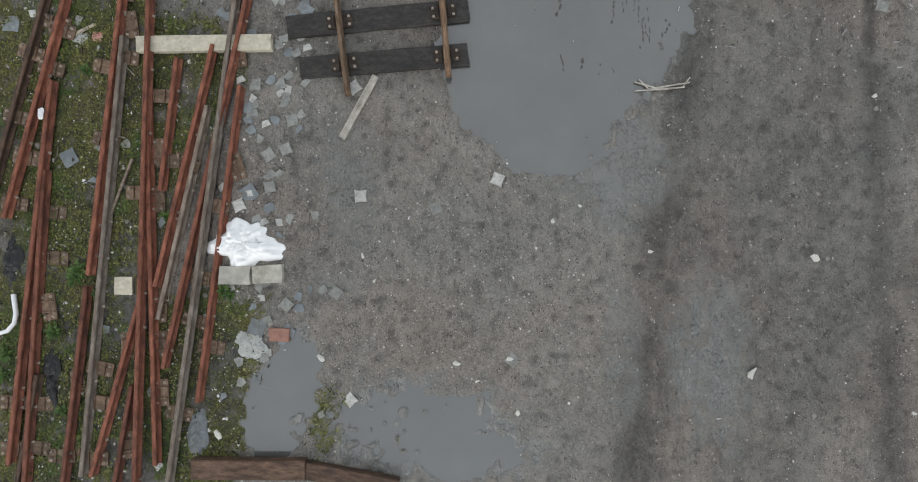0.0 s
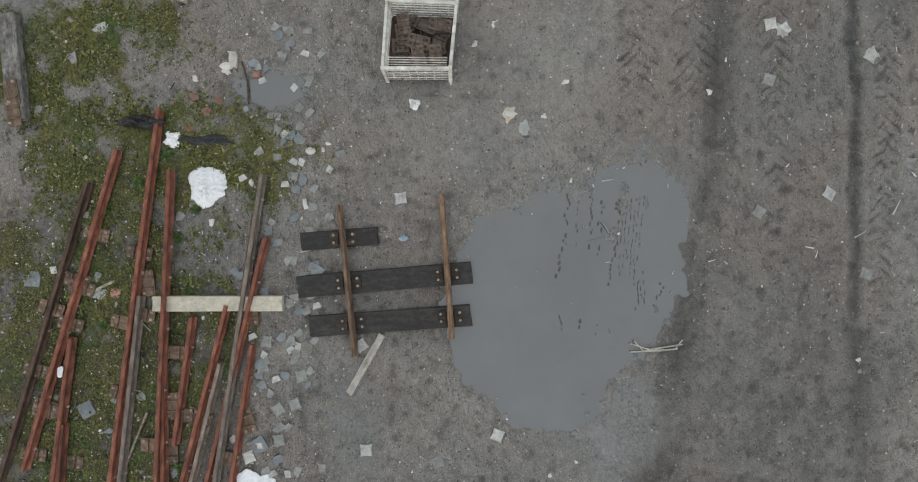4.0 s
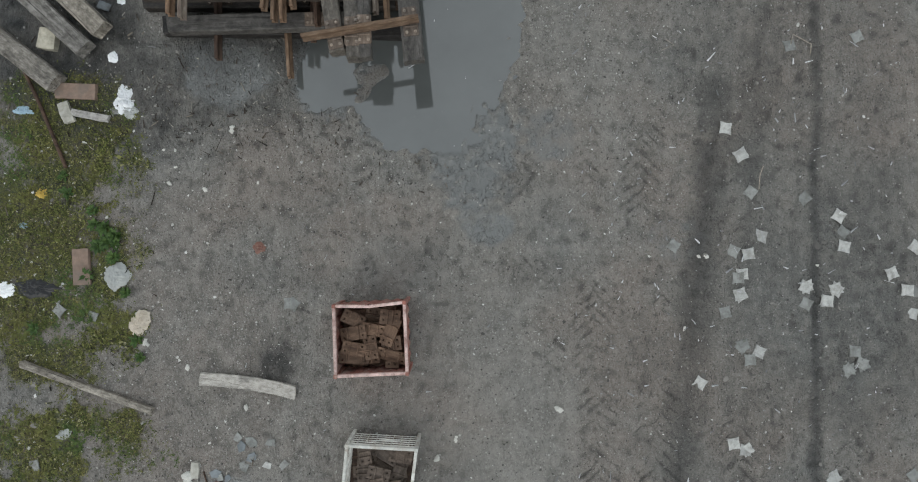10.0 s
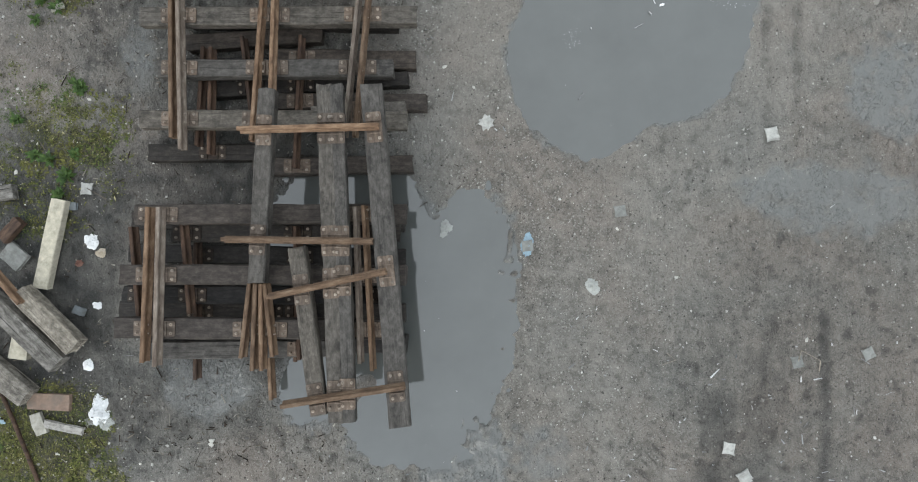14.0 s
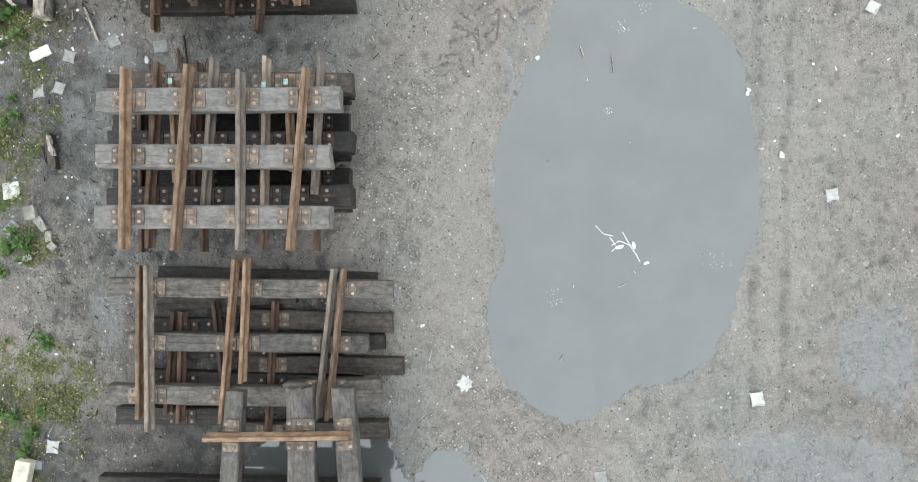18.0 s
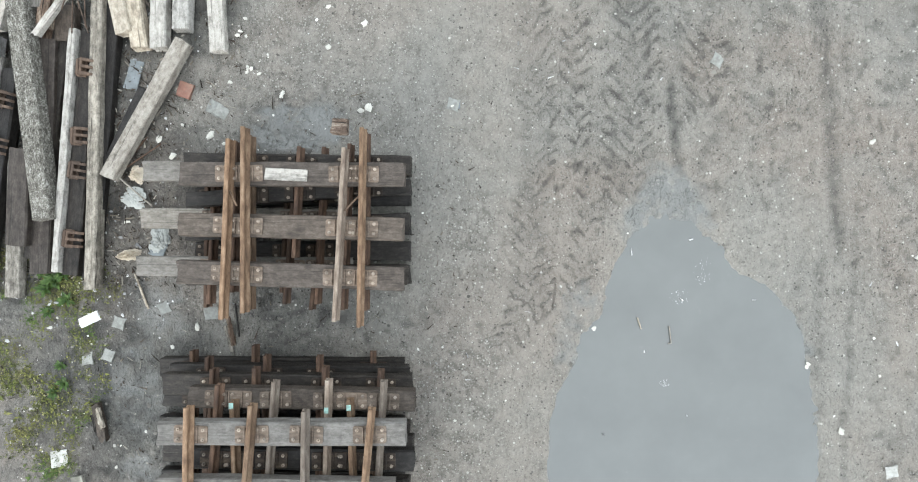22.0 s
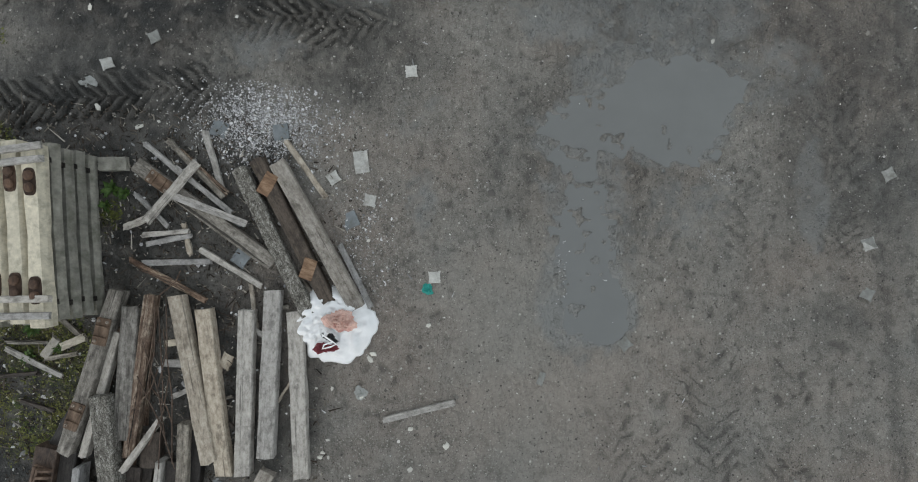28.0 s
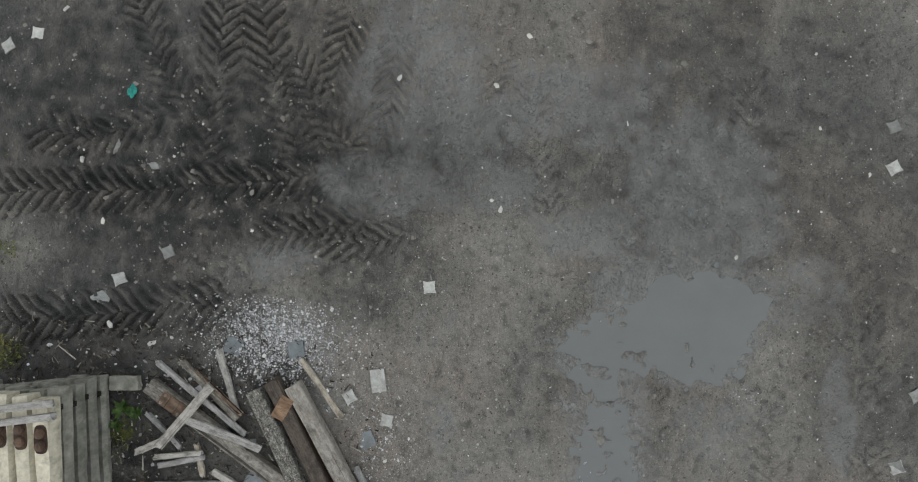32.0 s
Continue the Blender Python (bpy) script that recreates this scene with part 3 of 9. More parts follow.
def loose_rail(x0, y0, x1, y1, base, material, label, bow=0.0):
    cx, cy, length, rz = line(x0, y0, x1, y1)
    rng = random.Random(int(1000 * (abs(x0) + 3 * abs(y0))))
    ob = thing("rail", label, "rail", cx, cy, base, rz, "rails in the heap")
    part("bar", rail_bm(length, rng, 0.10, bow), material, ob)
    for _ in range(int(length / 0.75)):
        b = part("clip_bolt", BOLT_MESH, None, ob, "pale rusty clip bolt on the rail foot")
        b.location = (rng.uniform(-0.47, 0.47) * length, rng.choice((-0.048, 0.048)), 0.010)
    return ob


def track_panel(label, top, sleepers, rails, rail_material=None, group="stacked track panels", thick=0.15, plate_gap=0.0):
    """Sleepers (x0, y0, x1, y1, width, material) whose upper faces lie at top, with rails (x0, y0, x1, y1) on tie plates over them."""
    mx = sum(s[0] + s[2] for s in sleepers) / (2 * len(sleepers))
    my = sum(s[1] + s[3] for s in sleepers) / (2 * len(sleepers))
    ob = thing("track_panel", label, "track panel", mx, my, top - thick, 0.0, group)
    rng = random.Random(int(1000 * (abs(mx) + 3 * abs(my)) + 100 * top))
    for x0, y0, x1, y1, w, material in sleepers:
        cx, cy, length, rz = line(x0, y0, x1, y1)
        s = part("sleeper", beam_bm(length, w, thick, rng), material, ob)
        s.location = (cx - mx, cy - my, rng.uniform(-0.004, 0.004))
        s.rotation_euler = (0, 0, rz)
    for rail in rails:
        x0, y0, x1, y1 = rail[:4]
        cx, cy, length, rz = line(x0, y0, x1, y1)
        r = part("rail", rail_bm(length, rng, RAIL_H, 0.0, 0.045), rail[4] if len(rail) > 4 else (rail_material or RUST_ORANGE), ob)
        r.location = (cx - mx, cy - my, thick + 0.014)
        r.rotation_euler = (0, 0, rz)
        for a0, b0, a1, b1, w, material in sleepers:
            d = (x1 - x0) * (b1 - b0) - (y1 - y0) * (a1 - a0)
            if abs(d) < 1e-6:
                continue
            u = ((a0 - x0) * (b1 - b0) - (b0 - y0) * (a1 - a0)) / d
            v = ((a0 - x0) * (y1 - y0) - (b0 - y0) * (x1 - x0)) / d
            if -0.02 <= u <= 1.02 and 0.03 <= v <= 0.97:
                add_plate(ob, x0 + u * (x1 - x0) - mx, y0 + u * (y1 - y0) - my, thick - 0.004, math.atan2(b1 - b0, a1 - a0) + rng.uniform(-0.04, 0.04), 4, PLATE_DARK if material in (WOOD_DARK, WOOD_WET) else PLATE_DULL)
    return ob


# ---- ground ----
PUDDLES = []
FILMS = []
RUTS = []
PATCHES = []


def puddle(x, y, rx, ry, rot=0.0, depth=0.05, ragged=0.05):
    """A hollow that holds water; ragged: how uneven its shore is."""
    PUDDLES.append((x, y, rx, ry, radians(rot), depth, ragged))


def film(x, y, rx, ry, rot=0.0, amount=0.8):
    """A stretch of soaked, smooth mud with a thin skin of water on it."""
    FILMS.append((x, y, rx, ry, radians(rot), amount))


def rut(w, depth, pitch, wet, *points):
    """A wheel's way through (x, y) points: half width, depth, spacing of the tread's lugs (0: none), wetness."""
    RUTS.append((w, depth, pitch, wet, points))


def patch(kind, x, y, rx, ry, amount=1.0):
    """A stretch of moss, gravel, damp or shade painted as damp."""
    PATCHES.append((kind, x, y, rx, ry, amount))


# puddle beside the sunken track panel
puddle(2.30, 3.25, 1.45, 1.62, 2, 0.05, 0.06)
puddle(3.05, 3.70, 1.35, 1.35, 3, 0.05, 0.08)
puddle(3.55, 4.55, 0.70, 0.95, 3, 0.03, 0.14)
puddle(2.35, 1.95, 0.75, 0.55, 2, 0.03, 0.14)
film(3.20, 1.60, 1.10, 1.30, 20, 0.8)
film(3.55, 3.90, 0.95, 1.70, 2, 0.9)
film(3.75, 5.00, 0.70, 1.10, 2, 0.7)
film(2.60, 4.90, 0.80, 0.45, 2, 0.7)
film(4.90, -1.20, 0.75, 1.60, 8, 0.75)
film(3.55, -1.20, 0.40, 1.40, 4, 0.6)
film(-0.50, 1.20, 0.50, 1.30, 10, 0.55)
film(-0.60, -0.30, 0.55, 0.30, 2, 0.6)
# water by the girders in the south
puddle(-1.40, -2.05, 0.36, 0.95, -14, 0.05, 0.06)
puddle(0.20, -2.30, 0.80, 0.60, 2, 0.030, 0.25)
puddle(1.20, -2.50, 0.75, 0.70, 2, 0.035, 0.22)
film(0.55, -2.35, 1.70, 0.95, 2, 0.95)
film(1.90, -2.70, 0.60, 0.50, 2, 0.7)
# by the crates and the first stack
puddle(-2.06, 6.45, 0.42, 0.25, 3, 0.03, 0.1)
film(-2.10, 6.42, 0.65, 0.40, 3, 0.9)
puddle(1.05, 14.30, 0.72, 1.75, -2, 0.06, 0.06)
puddle(0.55, 12.75, 0.95, 0.62, 20, 0.06, 0.06)
puddle(-0.59, 14.98, 1.32, 1.58, 4, 0.04, 0.06)
film(-2.60, 13.05, 0.75, 0.55, 4, 1.0)
puddle(-1.10, 13.05, 0.46, 0.55, 4, 0.03, 0.08)
film(1.25, 12.10, 0.80, 1.00, 15, 0.95)
film(1.60, 10.90, 0.40, 0.28, 4, 0.8)
film(2.30, 12.40, 0.60, 0.50, 4, 0.6)
film(1.45, 15.30, 0.45, 0.90, 4, 0.7)
film(4.60, 10.90, 0.70, 0.40, 4, 0.4)
# the large puddle
puddle(3.30, 20.30, 1.84, 2.60, 3, 0.06, 0.02)
puddle(2.65, 18.30, 1.12, 1.36, 6, 0.06, 0.025)
puddle(3.60, 18.90, 1.35, 1.45, 6, 0.06, 0.02)
puddle(3.00, 22.30, 0.90, 1.35, 10, 0.05, 0.03)
puddle(3.75, 21.60, 1.20, 1.35, 6, 0.05, 0.03)
film(2.75, 23.60, 0.65, 1.10, 8, 0.8)
film(1.75, 21.90, 0.60, 1.30, 8, 0.5)
film(7.10, 18.20, 0.75, 0.90, 5, 0.85)
film(6.55, 16.60, 1.50, 0.70, 4, 0.85)
film(-4.65, 20.55, 0.50, 1.00, 5, 0.55)
film(-4.50, 19.40, 0.40, 0.42, 5, 0.6)
film(-4.10, 17.85, 0.32, 0.60, 5, 0.7)
film(-4.45, 21.70, 0.50, 0.60, 5, 0.7)
film(-2.75, 24.55, 0.80, 0.45, 6, 0.9)
# wet ground in the north
puddle(0.10, 28.40, 0.48, 0.50, 6, 0.020, 0.16)
puddle(-0.15, 29.50, 0.42, 1.10, 6, 0.022, 0.18)
puddle(0.85, 31.35, 0.95, 0.80, 6, 0.035, 0.14)
puddle(-0.25, 30.95, 0.70, 0.45, 6, 0.025, 0.18)
film(-0.05, 28.60, 0.75, 0.90, 6, 0.9)
film(-0.20, 30.10, 0.75, 1.50, 6, 0.8)
film(0.65, 31.60, 1.50, 1.10, 6, 0.95)
film(0.90, 33.30, 1.30, 1.50, 6, 0.8)
film(-0.90, 32.60, 1.00, 0.55, 6, 0.75)
film(1.20, 30.00, 0.90, 0.70, 6, 0.5)
film(2.20, 32.20, 1.10, 0.60, 6, 0.55)
film(-1.30, 34.60, 1.60, 0.90, 6, 0.75)
film(-3.50, 34.70, 1.30, 1.30, 6, 0.75)
film(-4.00, 32.90, 1.10, 0.60, 6, 0.8)
film(-5.20, 31.80, 0.80, 0.45, 6, 0.75)
film(-2.40, 33.10, 1.20, 0.50, 6, 0.6)
film(-2.65, 29.70, 0.35, 0.50, 6, 0.55)
film(3.05, 30.40, 0.30, 1.10, 8, 0.7)
film(-2.90, 31.00, 0.60, 0.45, 6, 0.4)
# dark wet lanes worn by wheels
rut(0.46, 0.006, 0.00, 0.72, (4.55, 5.00), (4.45, 4.04), (4.35, 2.32), (4.07, 0.17), (3.94, -1.12), (3.75, -3.40))
rut(0.34, 0.006, 0.00, 0.80, (5.02, 13.69), (4.92, 10.38), (4.79, 8.08), (4.78, 5.79), (4.50, 4.30))
rut(0.12, 0.008, 0.00, 0.90, (6.42, 15.20), (6.60, 12.00), (6.80, 8.60), (6.92, 6.81), (7.05, 2.95))
rut(0.30, 0.006, 0.00, 0.75, (7.05, 3.60), (7.30, 0.20), (7.62, -3.40))
rut(0.42, 0.005, 0.00, 0.60, (5.70, 15.00), (5.62, 12.20), (5.60, 9.40))
rut(0.14, 0.008, 0.00, 0.45, (6.25, 15.94), (6.32, 12.88), (6.45, 9.60))
rut(0.10, 0.006, 0.00, 0.22, (5.01, 24.02), (5.22, 20.59), (5.44, 17.00))
rut(0.08, 0.006, 0.00, 0.22, (5.44, 24.06), (5.64, 20.62), (5.90, 17.04))
rut(0.13, 0.008, 0.00, 0.48, (3.86, 31.50), (4.28, 28.97), (5.12, 24.61), (5.29, 23.25))
rut(0.10, 0.006, 0.00, 0.25, (4.44, 28.30), (5.12, 24.09))
rut(0.10, 0.008, 0.00, 0.60, (2.62, 26.00), (2.95, 23.80))
# prints of lugged tyres, the chevrons pointing the way the points go
rut(0.30, 0.006, 0.20, 0.20, (3.62, 5.70), (3.40, 8.60), (3.22, 10.60))
rut(0.16, 0.006, 0.20, 0.15, (2.95, 6.10), (2.72, 9.30))
rut(0.32, 0.006, 0.20, 0.25, (4.48, 6.20), (4.33, 8.60), (4.22, 10.90))
rut(0.31, 0.008, 0.20, 0.35, (1.40, 10.22), (2.70, 10.26), (3.40, 10.30))
rut(0.26, 0.008, 0.19, 0.35, (1.40, 11.66), (2.52, 11.80))
rut(0.24, 0.006, 0.19, 0.25, (2.10, 11.20), (3.10, 11.24))
rut(0.30, 0.006, 0.20, 0.20, (3.98, 10.90), (3.72, 15.00))
rut(0.24, 0.006, 0.20, 0.15, (3.00, 11.40), (2.86, 14.20))
rut(0.22, 0.006, 0.20, 0.25, (5.75, 4.20), (5.60, 8.80))
rut(0.20, 0.006, 0.20, 0.25, (7.45, 3.20), (7.35, 8.20))
rut(0.34, 0.008, 0.22, 0.35, (0.36, 27.40), (0.68, 25.20), (0.94, 22.00))
rut(0.20, 0.006, 0.22, 0.20, (1.05, 27.20), (1.42, 24.20))
rut(0.42, 0.008, 0.23, 0.35, (1.72, 28.40), (2.11, 25.30), (2.36, 23.40))
rut(0.32, 0.006, 0.23, 0.30, (2.98, 28.30), (3.22, 25.45), (3.40, 23.60))
rut(0.26, 0.006, 0.22, 0.30, (0.40, 21.30), (0.85, 22.40), (0.80, 24.00))
rut(0.24, 0.006, 0.22, 0.25, (1.62, 24.20), (1.50, 22.20))
rut(0.22, 0.006, 0.23, 0.20, (3.78, 28.00), (4.06, 25.20))
# deep prints in the black mud of the north-west
rut(0.33, -0.014, 0.185, 1.10, (-9.70, 32.20), (-7.30, 32.57), (-4.34, 33.08))
rut(0.34, -0.014, 0.185, 1.10, (-9.40, 30.38), (-7.49, 30.74), (-5.70, 31.08))
rut(0.33, -0.012, 0.185, 0.80, (-6.44, 35.60), (-6.50, 33.00))
rut(0.30, -0.012, 0.185, 0.80, (-9.40, 33.30), (-8.20, 33.20), (-6.90, 33.75))
rut(0.26, -0.012, 0.185, 0.70, (-5.75, 31.95), (-3.97, 32.50))
rut(0.30, -0.010, 0.185, 0.70, (-5.60, 34.95), (-4.30, 33.30))
rut(0.24, 0.008, 0.20, 0.40, (-3.30, 35.20), (-3.42, 33.10))
rut(0.30, -0.012, 0.185, 0.80, (-5.95, 35.60), (-5.60, 34.20), (-5.05, 33.20))
rut(0.28, -0.010, 0.185, 0.70, (-4.45, 33.00), (-3.95, 33.70), (-3.85, 35.40))
rut(0.28, -0.010, 0.185, 0.75, (-7.90, 35.60), (-7.30, 34.40), (-6.70, 33.70))
rut(0.26, -0.010, 0.185, 0.70, (-5.20, 32.20), (-4.10, 32.10), (-3.20, 32.40))
rut(0.26, 0.006, 0.19, 0.55, (-3.60, 32.30), (-2.90, 32.90), (-2.50, 34.00))
rut(0.24, 0.006, 0.19, 0.50, (-1.90, 34.90), (-1.60, 33.60), (-1.30, 32.60))
rut(0.24, 0.006, 0.19, 0.45, (-1.20, 32.20), (-0.40, 31.80), (0.30, 32.20))
rut(0.26, 0.006, 0.20, 0.40, (0.20, 35.20), (0.60, 34.00), (0.80, 32.60))
rut(0.28, 0.008, 0.20, 0.30, (-4.34, 33.00), (-3.05, 32.75))
rut(0.28, -0.008, 0.185, 0.70, (-4.95, 33.10), (-4.60, 35.60))
rut(0.26, 0.006, 0.20, 0.40, (-2.30, 35.60), (-2.60, 33.60))
rut(0.26, 0.004, 0.20, 0.30, (-0.59, 35.07), (-0.46, 32.90))
rut(0.30, 0.006, 0.21, 0.40, (1.30, 35.40), (1.55, 33.20), (1.50, 31.90))
rut(0.28, 0.008, 0.21, 0.45, (-0.70, 31.90), (-0.50, 30.20), (-0.45, 28.60))
rut(0.26, 0.006, 0.21, 0.45, (2.71, 34.75), (3.10, 32.00), (3.54, 29.53))
rut(0.20, 0.010, 0.20, 0.50, (3.31, 32.92), (3.71, 29.55))
rut(0.30, 0.006, 0.22, 0.30, (0.95, 29.80), (1.30, 28.10))
rut(0.30, 0.006, 0.22, 0.30, (2.00, 30.80), (2.30, 28.60))
patch("moss", -4.40, 2.04, 2.06, 3.60, 1.00)
patch("moss", -2.71, -1.76, 1.11, 2.23, 0.85)
patch("moss", -5.03, -1.84, 2.06, 2.57, 1.00)
patch("moss", -3.88, 5.35, 2.53, 1.09, 0.90)
patch("moss", -5.39, 6.46, 1.54, 1.18, 0.80)
patch("moss", -5.29, 9.03, 1.83, 1.10, 0.85)
patch("moss", -4.54, 7.23, 1.37, 0.73, 0.75)
patch("moss", -5.01, 10.05, 1.27, 2.09, 1.00)
patch("moss", -5.07, 12.06, 1.18, 0.82, 0.70)
patch("moss", -4.43, 7.08, 1.55, 0.64, 0.55)
patch("moss", -5.42, 16.23, 1.41, 1.41, 0.54)
patch("moss", -5.12, 11.64, 1.23, 0.97, 0.90)
patch("moss", -4.64, 10.27, 1.14, 0.53, 0.90)
patch("moss", -5.78, 20.42, 0.77, 2.57, 0.54)
patch("moss", -5.03, 16.55, 1.03, 1.03, 0.65)
patch("moss", -5.26, 18.75, 0.51, 0.43, 0.65)
patch("moss", -6.08, 22.08, 1.11, 0.60, 0.72)
patch("moss", -6.52, 20.50, 1.54, 0.77, 0.58)
patch("moss", -8.13, 27.23, 0.51, 0.34, 0.65)
patch("moss", -7.72, 26.40, 0.94, 1.28, 0.68)
patch("moss", -7.74, 24.34, 0.68, 1.02, 0.43)
patch("moss", -6.97, 29.04, 0.34, 1.19, 0.29)
patch("moss", -7.97, 25.92, 0.51, 0.77, 0.36)
patch("moss", -9.02, 29.97, 0.34, 0.26, 0.72)
patch("moss", -9.22, 31.40, 0.43, 0.34, 0.50)
patch("moss", -7.18, 29.00, 0.26, 0.51, 0.50)
patch("moss", -9.50, 32.84, 0.34, 0.43, 0.29)
patch("moss", -0.72, -2.25, 0.42, 0.75, 0.62)
patch("moss", 0.25, -2.55, 0.35, 0.22, 0.45)
patch("gravel", 1.63, 16.04, 1.41, 2.29, 0.75)
patch("gravel", 2.65, 14.08, 1.41, 2.11, 0.60)
patch("gravel", 0.03, 20.10, 0.77, 3.59, 0.90)
patch("gravel", -2.35, 25.04, 1.54, 2.22, 0.70)
patch("gravel", -3.17, 8.61, 2.00, 2.73, 0.60)
patch("gravel", 2.08, 9.12, 1.46, 1.46, 0.50)
patch("gravel", -3.55, 28.97, 0.77, 1.71, 0.90)
patch("gravel", 0.25, -0.56, 2.23, 2.57, 0.50)
patch("gravel", -1.96, 1.26, 0.51, 2.57, 0.50)
patch("gravel", -5.29, 30.52, 1.46, 0.68, 1.00)
patch("gravel", -0.31, 23.53, 1.54, 2.73, 0.40)
patch("gravel", -3.31, 31.65, 1.02, 1.36, 0.50)
patch("damp_shade", -4.11, 1.19, 2.23, 4.45, 0.70)
patch("damp_shade", -4.64, 2.88, 2.26, 2.71, 0.65)
patch("damp_shade", -6.73, 32.65, 4.12, 1.46, 1.30)
patch("damp_shade", 7.49, 10.27, 1.09, 3.81, 0.60)
patch("damp_shade", -1.55, 8.50, 0.30, 0.36, 1.0)
patch("rough", -1.55, 8.50, 0.28, 0.32, 1.0)
patch("damp_shade", -5.09, 20.63, 1.36, 2.55, 1.00)
patch("damp_shade", -5.86, 19.87, 1.02, 2.21, 0.60)
patch("damp_shade", -5.41, 14.36, 1.15, 2.49, 1.20)
patch("damp_shade", -4.00, -1.81, 2.14, 2.23, 0.95)
patch("damp_shade", -5.47, 10.02, 1.27, 2.28, 0.50)
patch("damp_shade", 3.60, 30.60, 1.11, 2.20, 0.45)
patch("damp_shade", 7.23, 13.81, 0.79, 3.52, 0.40)
# next five: shade in the gaps round the timber pile, painted as wet mud
patch("damp_shade", -7.53, 25.11, 1.79, 2.81, 1.30)
patch("damp_shade", -7.75, 26.66, 1.70, 2.55, 1.10)
patch("damp_shade", -7.62, 29.32, 3.60, 2.57, 1.10)
patch("damp_shade", -6.87, 24.33, 2.55, 3.83, 1.00)
patch("damp_shade", -6.23, 28.77, 2.41, 2.24, 1.00)
patch("damp_shade", -2.02, 16.21, 2.64, 0.70, 1.00)
# next four: shade beneath the stacks, painted into the mud as wetness
patch("damp_shade", -1.90, 14.62, 2.46, 1.67, 1.00)
patch("damp_shade", -2.08, 17.49, 2.18, 1.48, 1.00)
patch("damp_shade", -2.47, 20.13, 1.88, 1.54, 1.00)
patch("damp_shade", -2.50, 23.14, 1.96, 1.45, 1.00)
patch("damp_shade", -0.22, 3.21, 1.71, 0.94, 0.60)
patch("damp_shade", -2.38, 12.90, 2.29, 0.62, 0.55)
patch("damp_shade", -2.22, 21.97, 1.54, 0.34, 0.80)
patch("damp_shade", -4.16, 20.57, 0.77, 2.22, 0.90)
patch("damp_shade", -4.44, 18.31, 0.77, 1.03, 0.45)
patch("damp_shade", -2.85, 24.37, 1.02, 0.43, 0.60)
patch("damp_shade", -4.77, 14.23, 1.15, 2.93, 1.00)
patch("damp_shade", -3.94, 12.85, 1.33, 1.07, 0.80)
patch("damp_shade", -4.39, 19.42, 1.12, 2.84, 0.75)
patch("damp_shade", -4.82, 20.23, 0.94, 1.87, 0.70)
patch("damp_shade", -5.55, 14.62, 0.79, 2.29, 1.00)
patch("damp_shade", -5.85, 29.25, 1.72, 1.90, 0.95)
patch("damp_shade", -7.60, 26.46, 1.55, 1.38, 0.95)
patch("damp_shade", -7.86, 33.55, 4.43, 2.90, 1.10)
patch("damp_shade", -7.50, 30.83, 2.81, 1.11, 1.10)
patch("damp_shade", -5.88, 35.00, 2.22, 1.54, 0.90)
patch("damp_shade", -9.69, 34.21, 1.71, 1.71, 1.00)
patch("damp_shade", -4.25, 33.78, 1.71, 2.05, 0.60)
patch("damp_shade", -1.98, 35.09, 1.71, 1.71, 0.40)
patch("damp_shade", -2.29, 6.24, 0.99, 0.36, 0.50)
patch("damp_shade", -2.28, 12.88, 1.46, 0.82, 0.55)
patch("damp_shade", -1.54, 8.71, 0.46, 0.36, 0.60)
patch("damp_shade", -0.84, 1.04, 1.03, 1.88, 0.30)
patch("damp_shade", -0.21, 30.20, 2.21, 1.36, 0.40)
patch("damp_shade", 5.77, 0.65, 2.31, 4.80, 0.55)
patch("damp_shade", 3.71, 32.20, 1.46, 3.60, 0.75)
patch("damp_shade", 0.60, 33.37, 3.60, 1.54, 0.75)
patch("damp_shade", 0.67, 34.52, 3.58, 2.22, 0.85)
patch("damp_shade", 2.51, 29.60, 1.20, 1.60, 0.25)
patch("damp_shade", 0.07, 30.95, 1.63, 2.23, 0.55)
# next three: right-hand side darkened for lens edge falloff, painted as wetness
patch("damp_shade", 5.76, 6.75, 2.38, 3.94, 0.40)
patch("damp_shade", 6.30, 10.11, 2.09, 3.91, 0.45)
patch("damp_shade", 6.10, 13.72, 1.94, 3.08, 0.45)
patch("damp_shade", -5.30, 26.70, 1.50, 1.70, 1.15)
patch("damp_shade", -5.90, 29.10, 1.60, 1.20, 1.10)
patch("damp_shade", -4.30, 23.40, 0.60, 1.20, 0.70)
patch("damp_shade", -8.60, 33.60, 2.60, 2.20, 1.20)
patch("damp_shade", -3.90, 31.70, 1.70, 1.00, 0.75)
patch("damp_shade", -3.00, 33.60, 1.70, 1.20, 0.60)
patch("rough", -5.20, 32.60, 2.20, 1.60, 1.00)
patch("rough", 2.20, 25.60, 2.20, 2.40, 0.80)
patch("rough", -4.50, 19.20, 1.00, 2.60, 1.30)
patch("rough", -2.30, 18.95, 2.20, 0.45, 1.20)
patch("rough", -2.60, 24.70, 1.20, 0.60, 1.30)
patch("rough", -2.40, 21.75, 1.80, 0.45, 1.00)
patch("rough", -0.81, 0.27, 1.37, 2.23, 0.80)
patch("rough", -2.62, 12.53, 1.58, 0.70, 1.00)
patch("rough", -0.73, 12.15, 1.23, 0.44, 0.70)
patch("rough", 0.08, 23.06, 1.02, 1.71, 0.60)
patch("rough", 1.68, 0.09, 1.03, 1.28, 0.60)
patch("rough", -5.84, 32.65, 2.56, 1.88, 1.50)
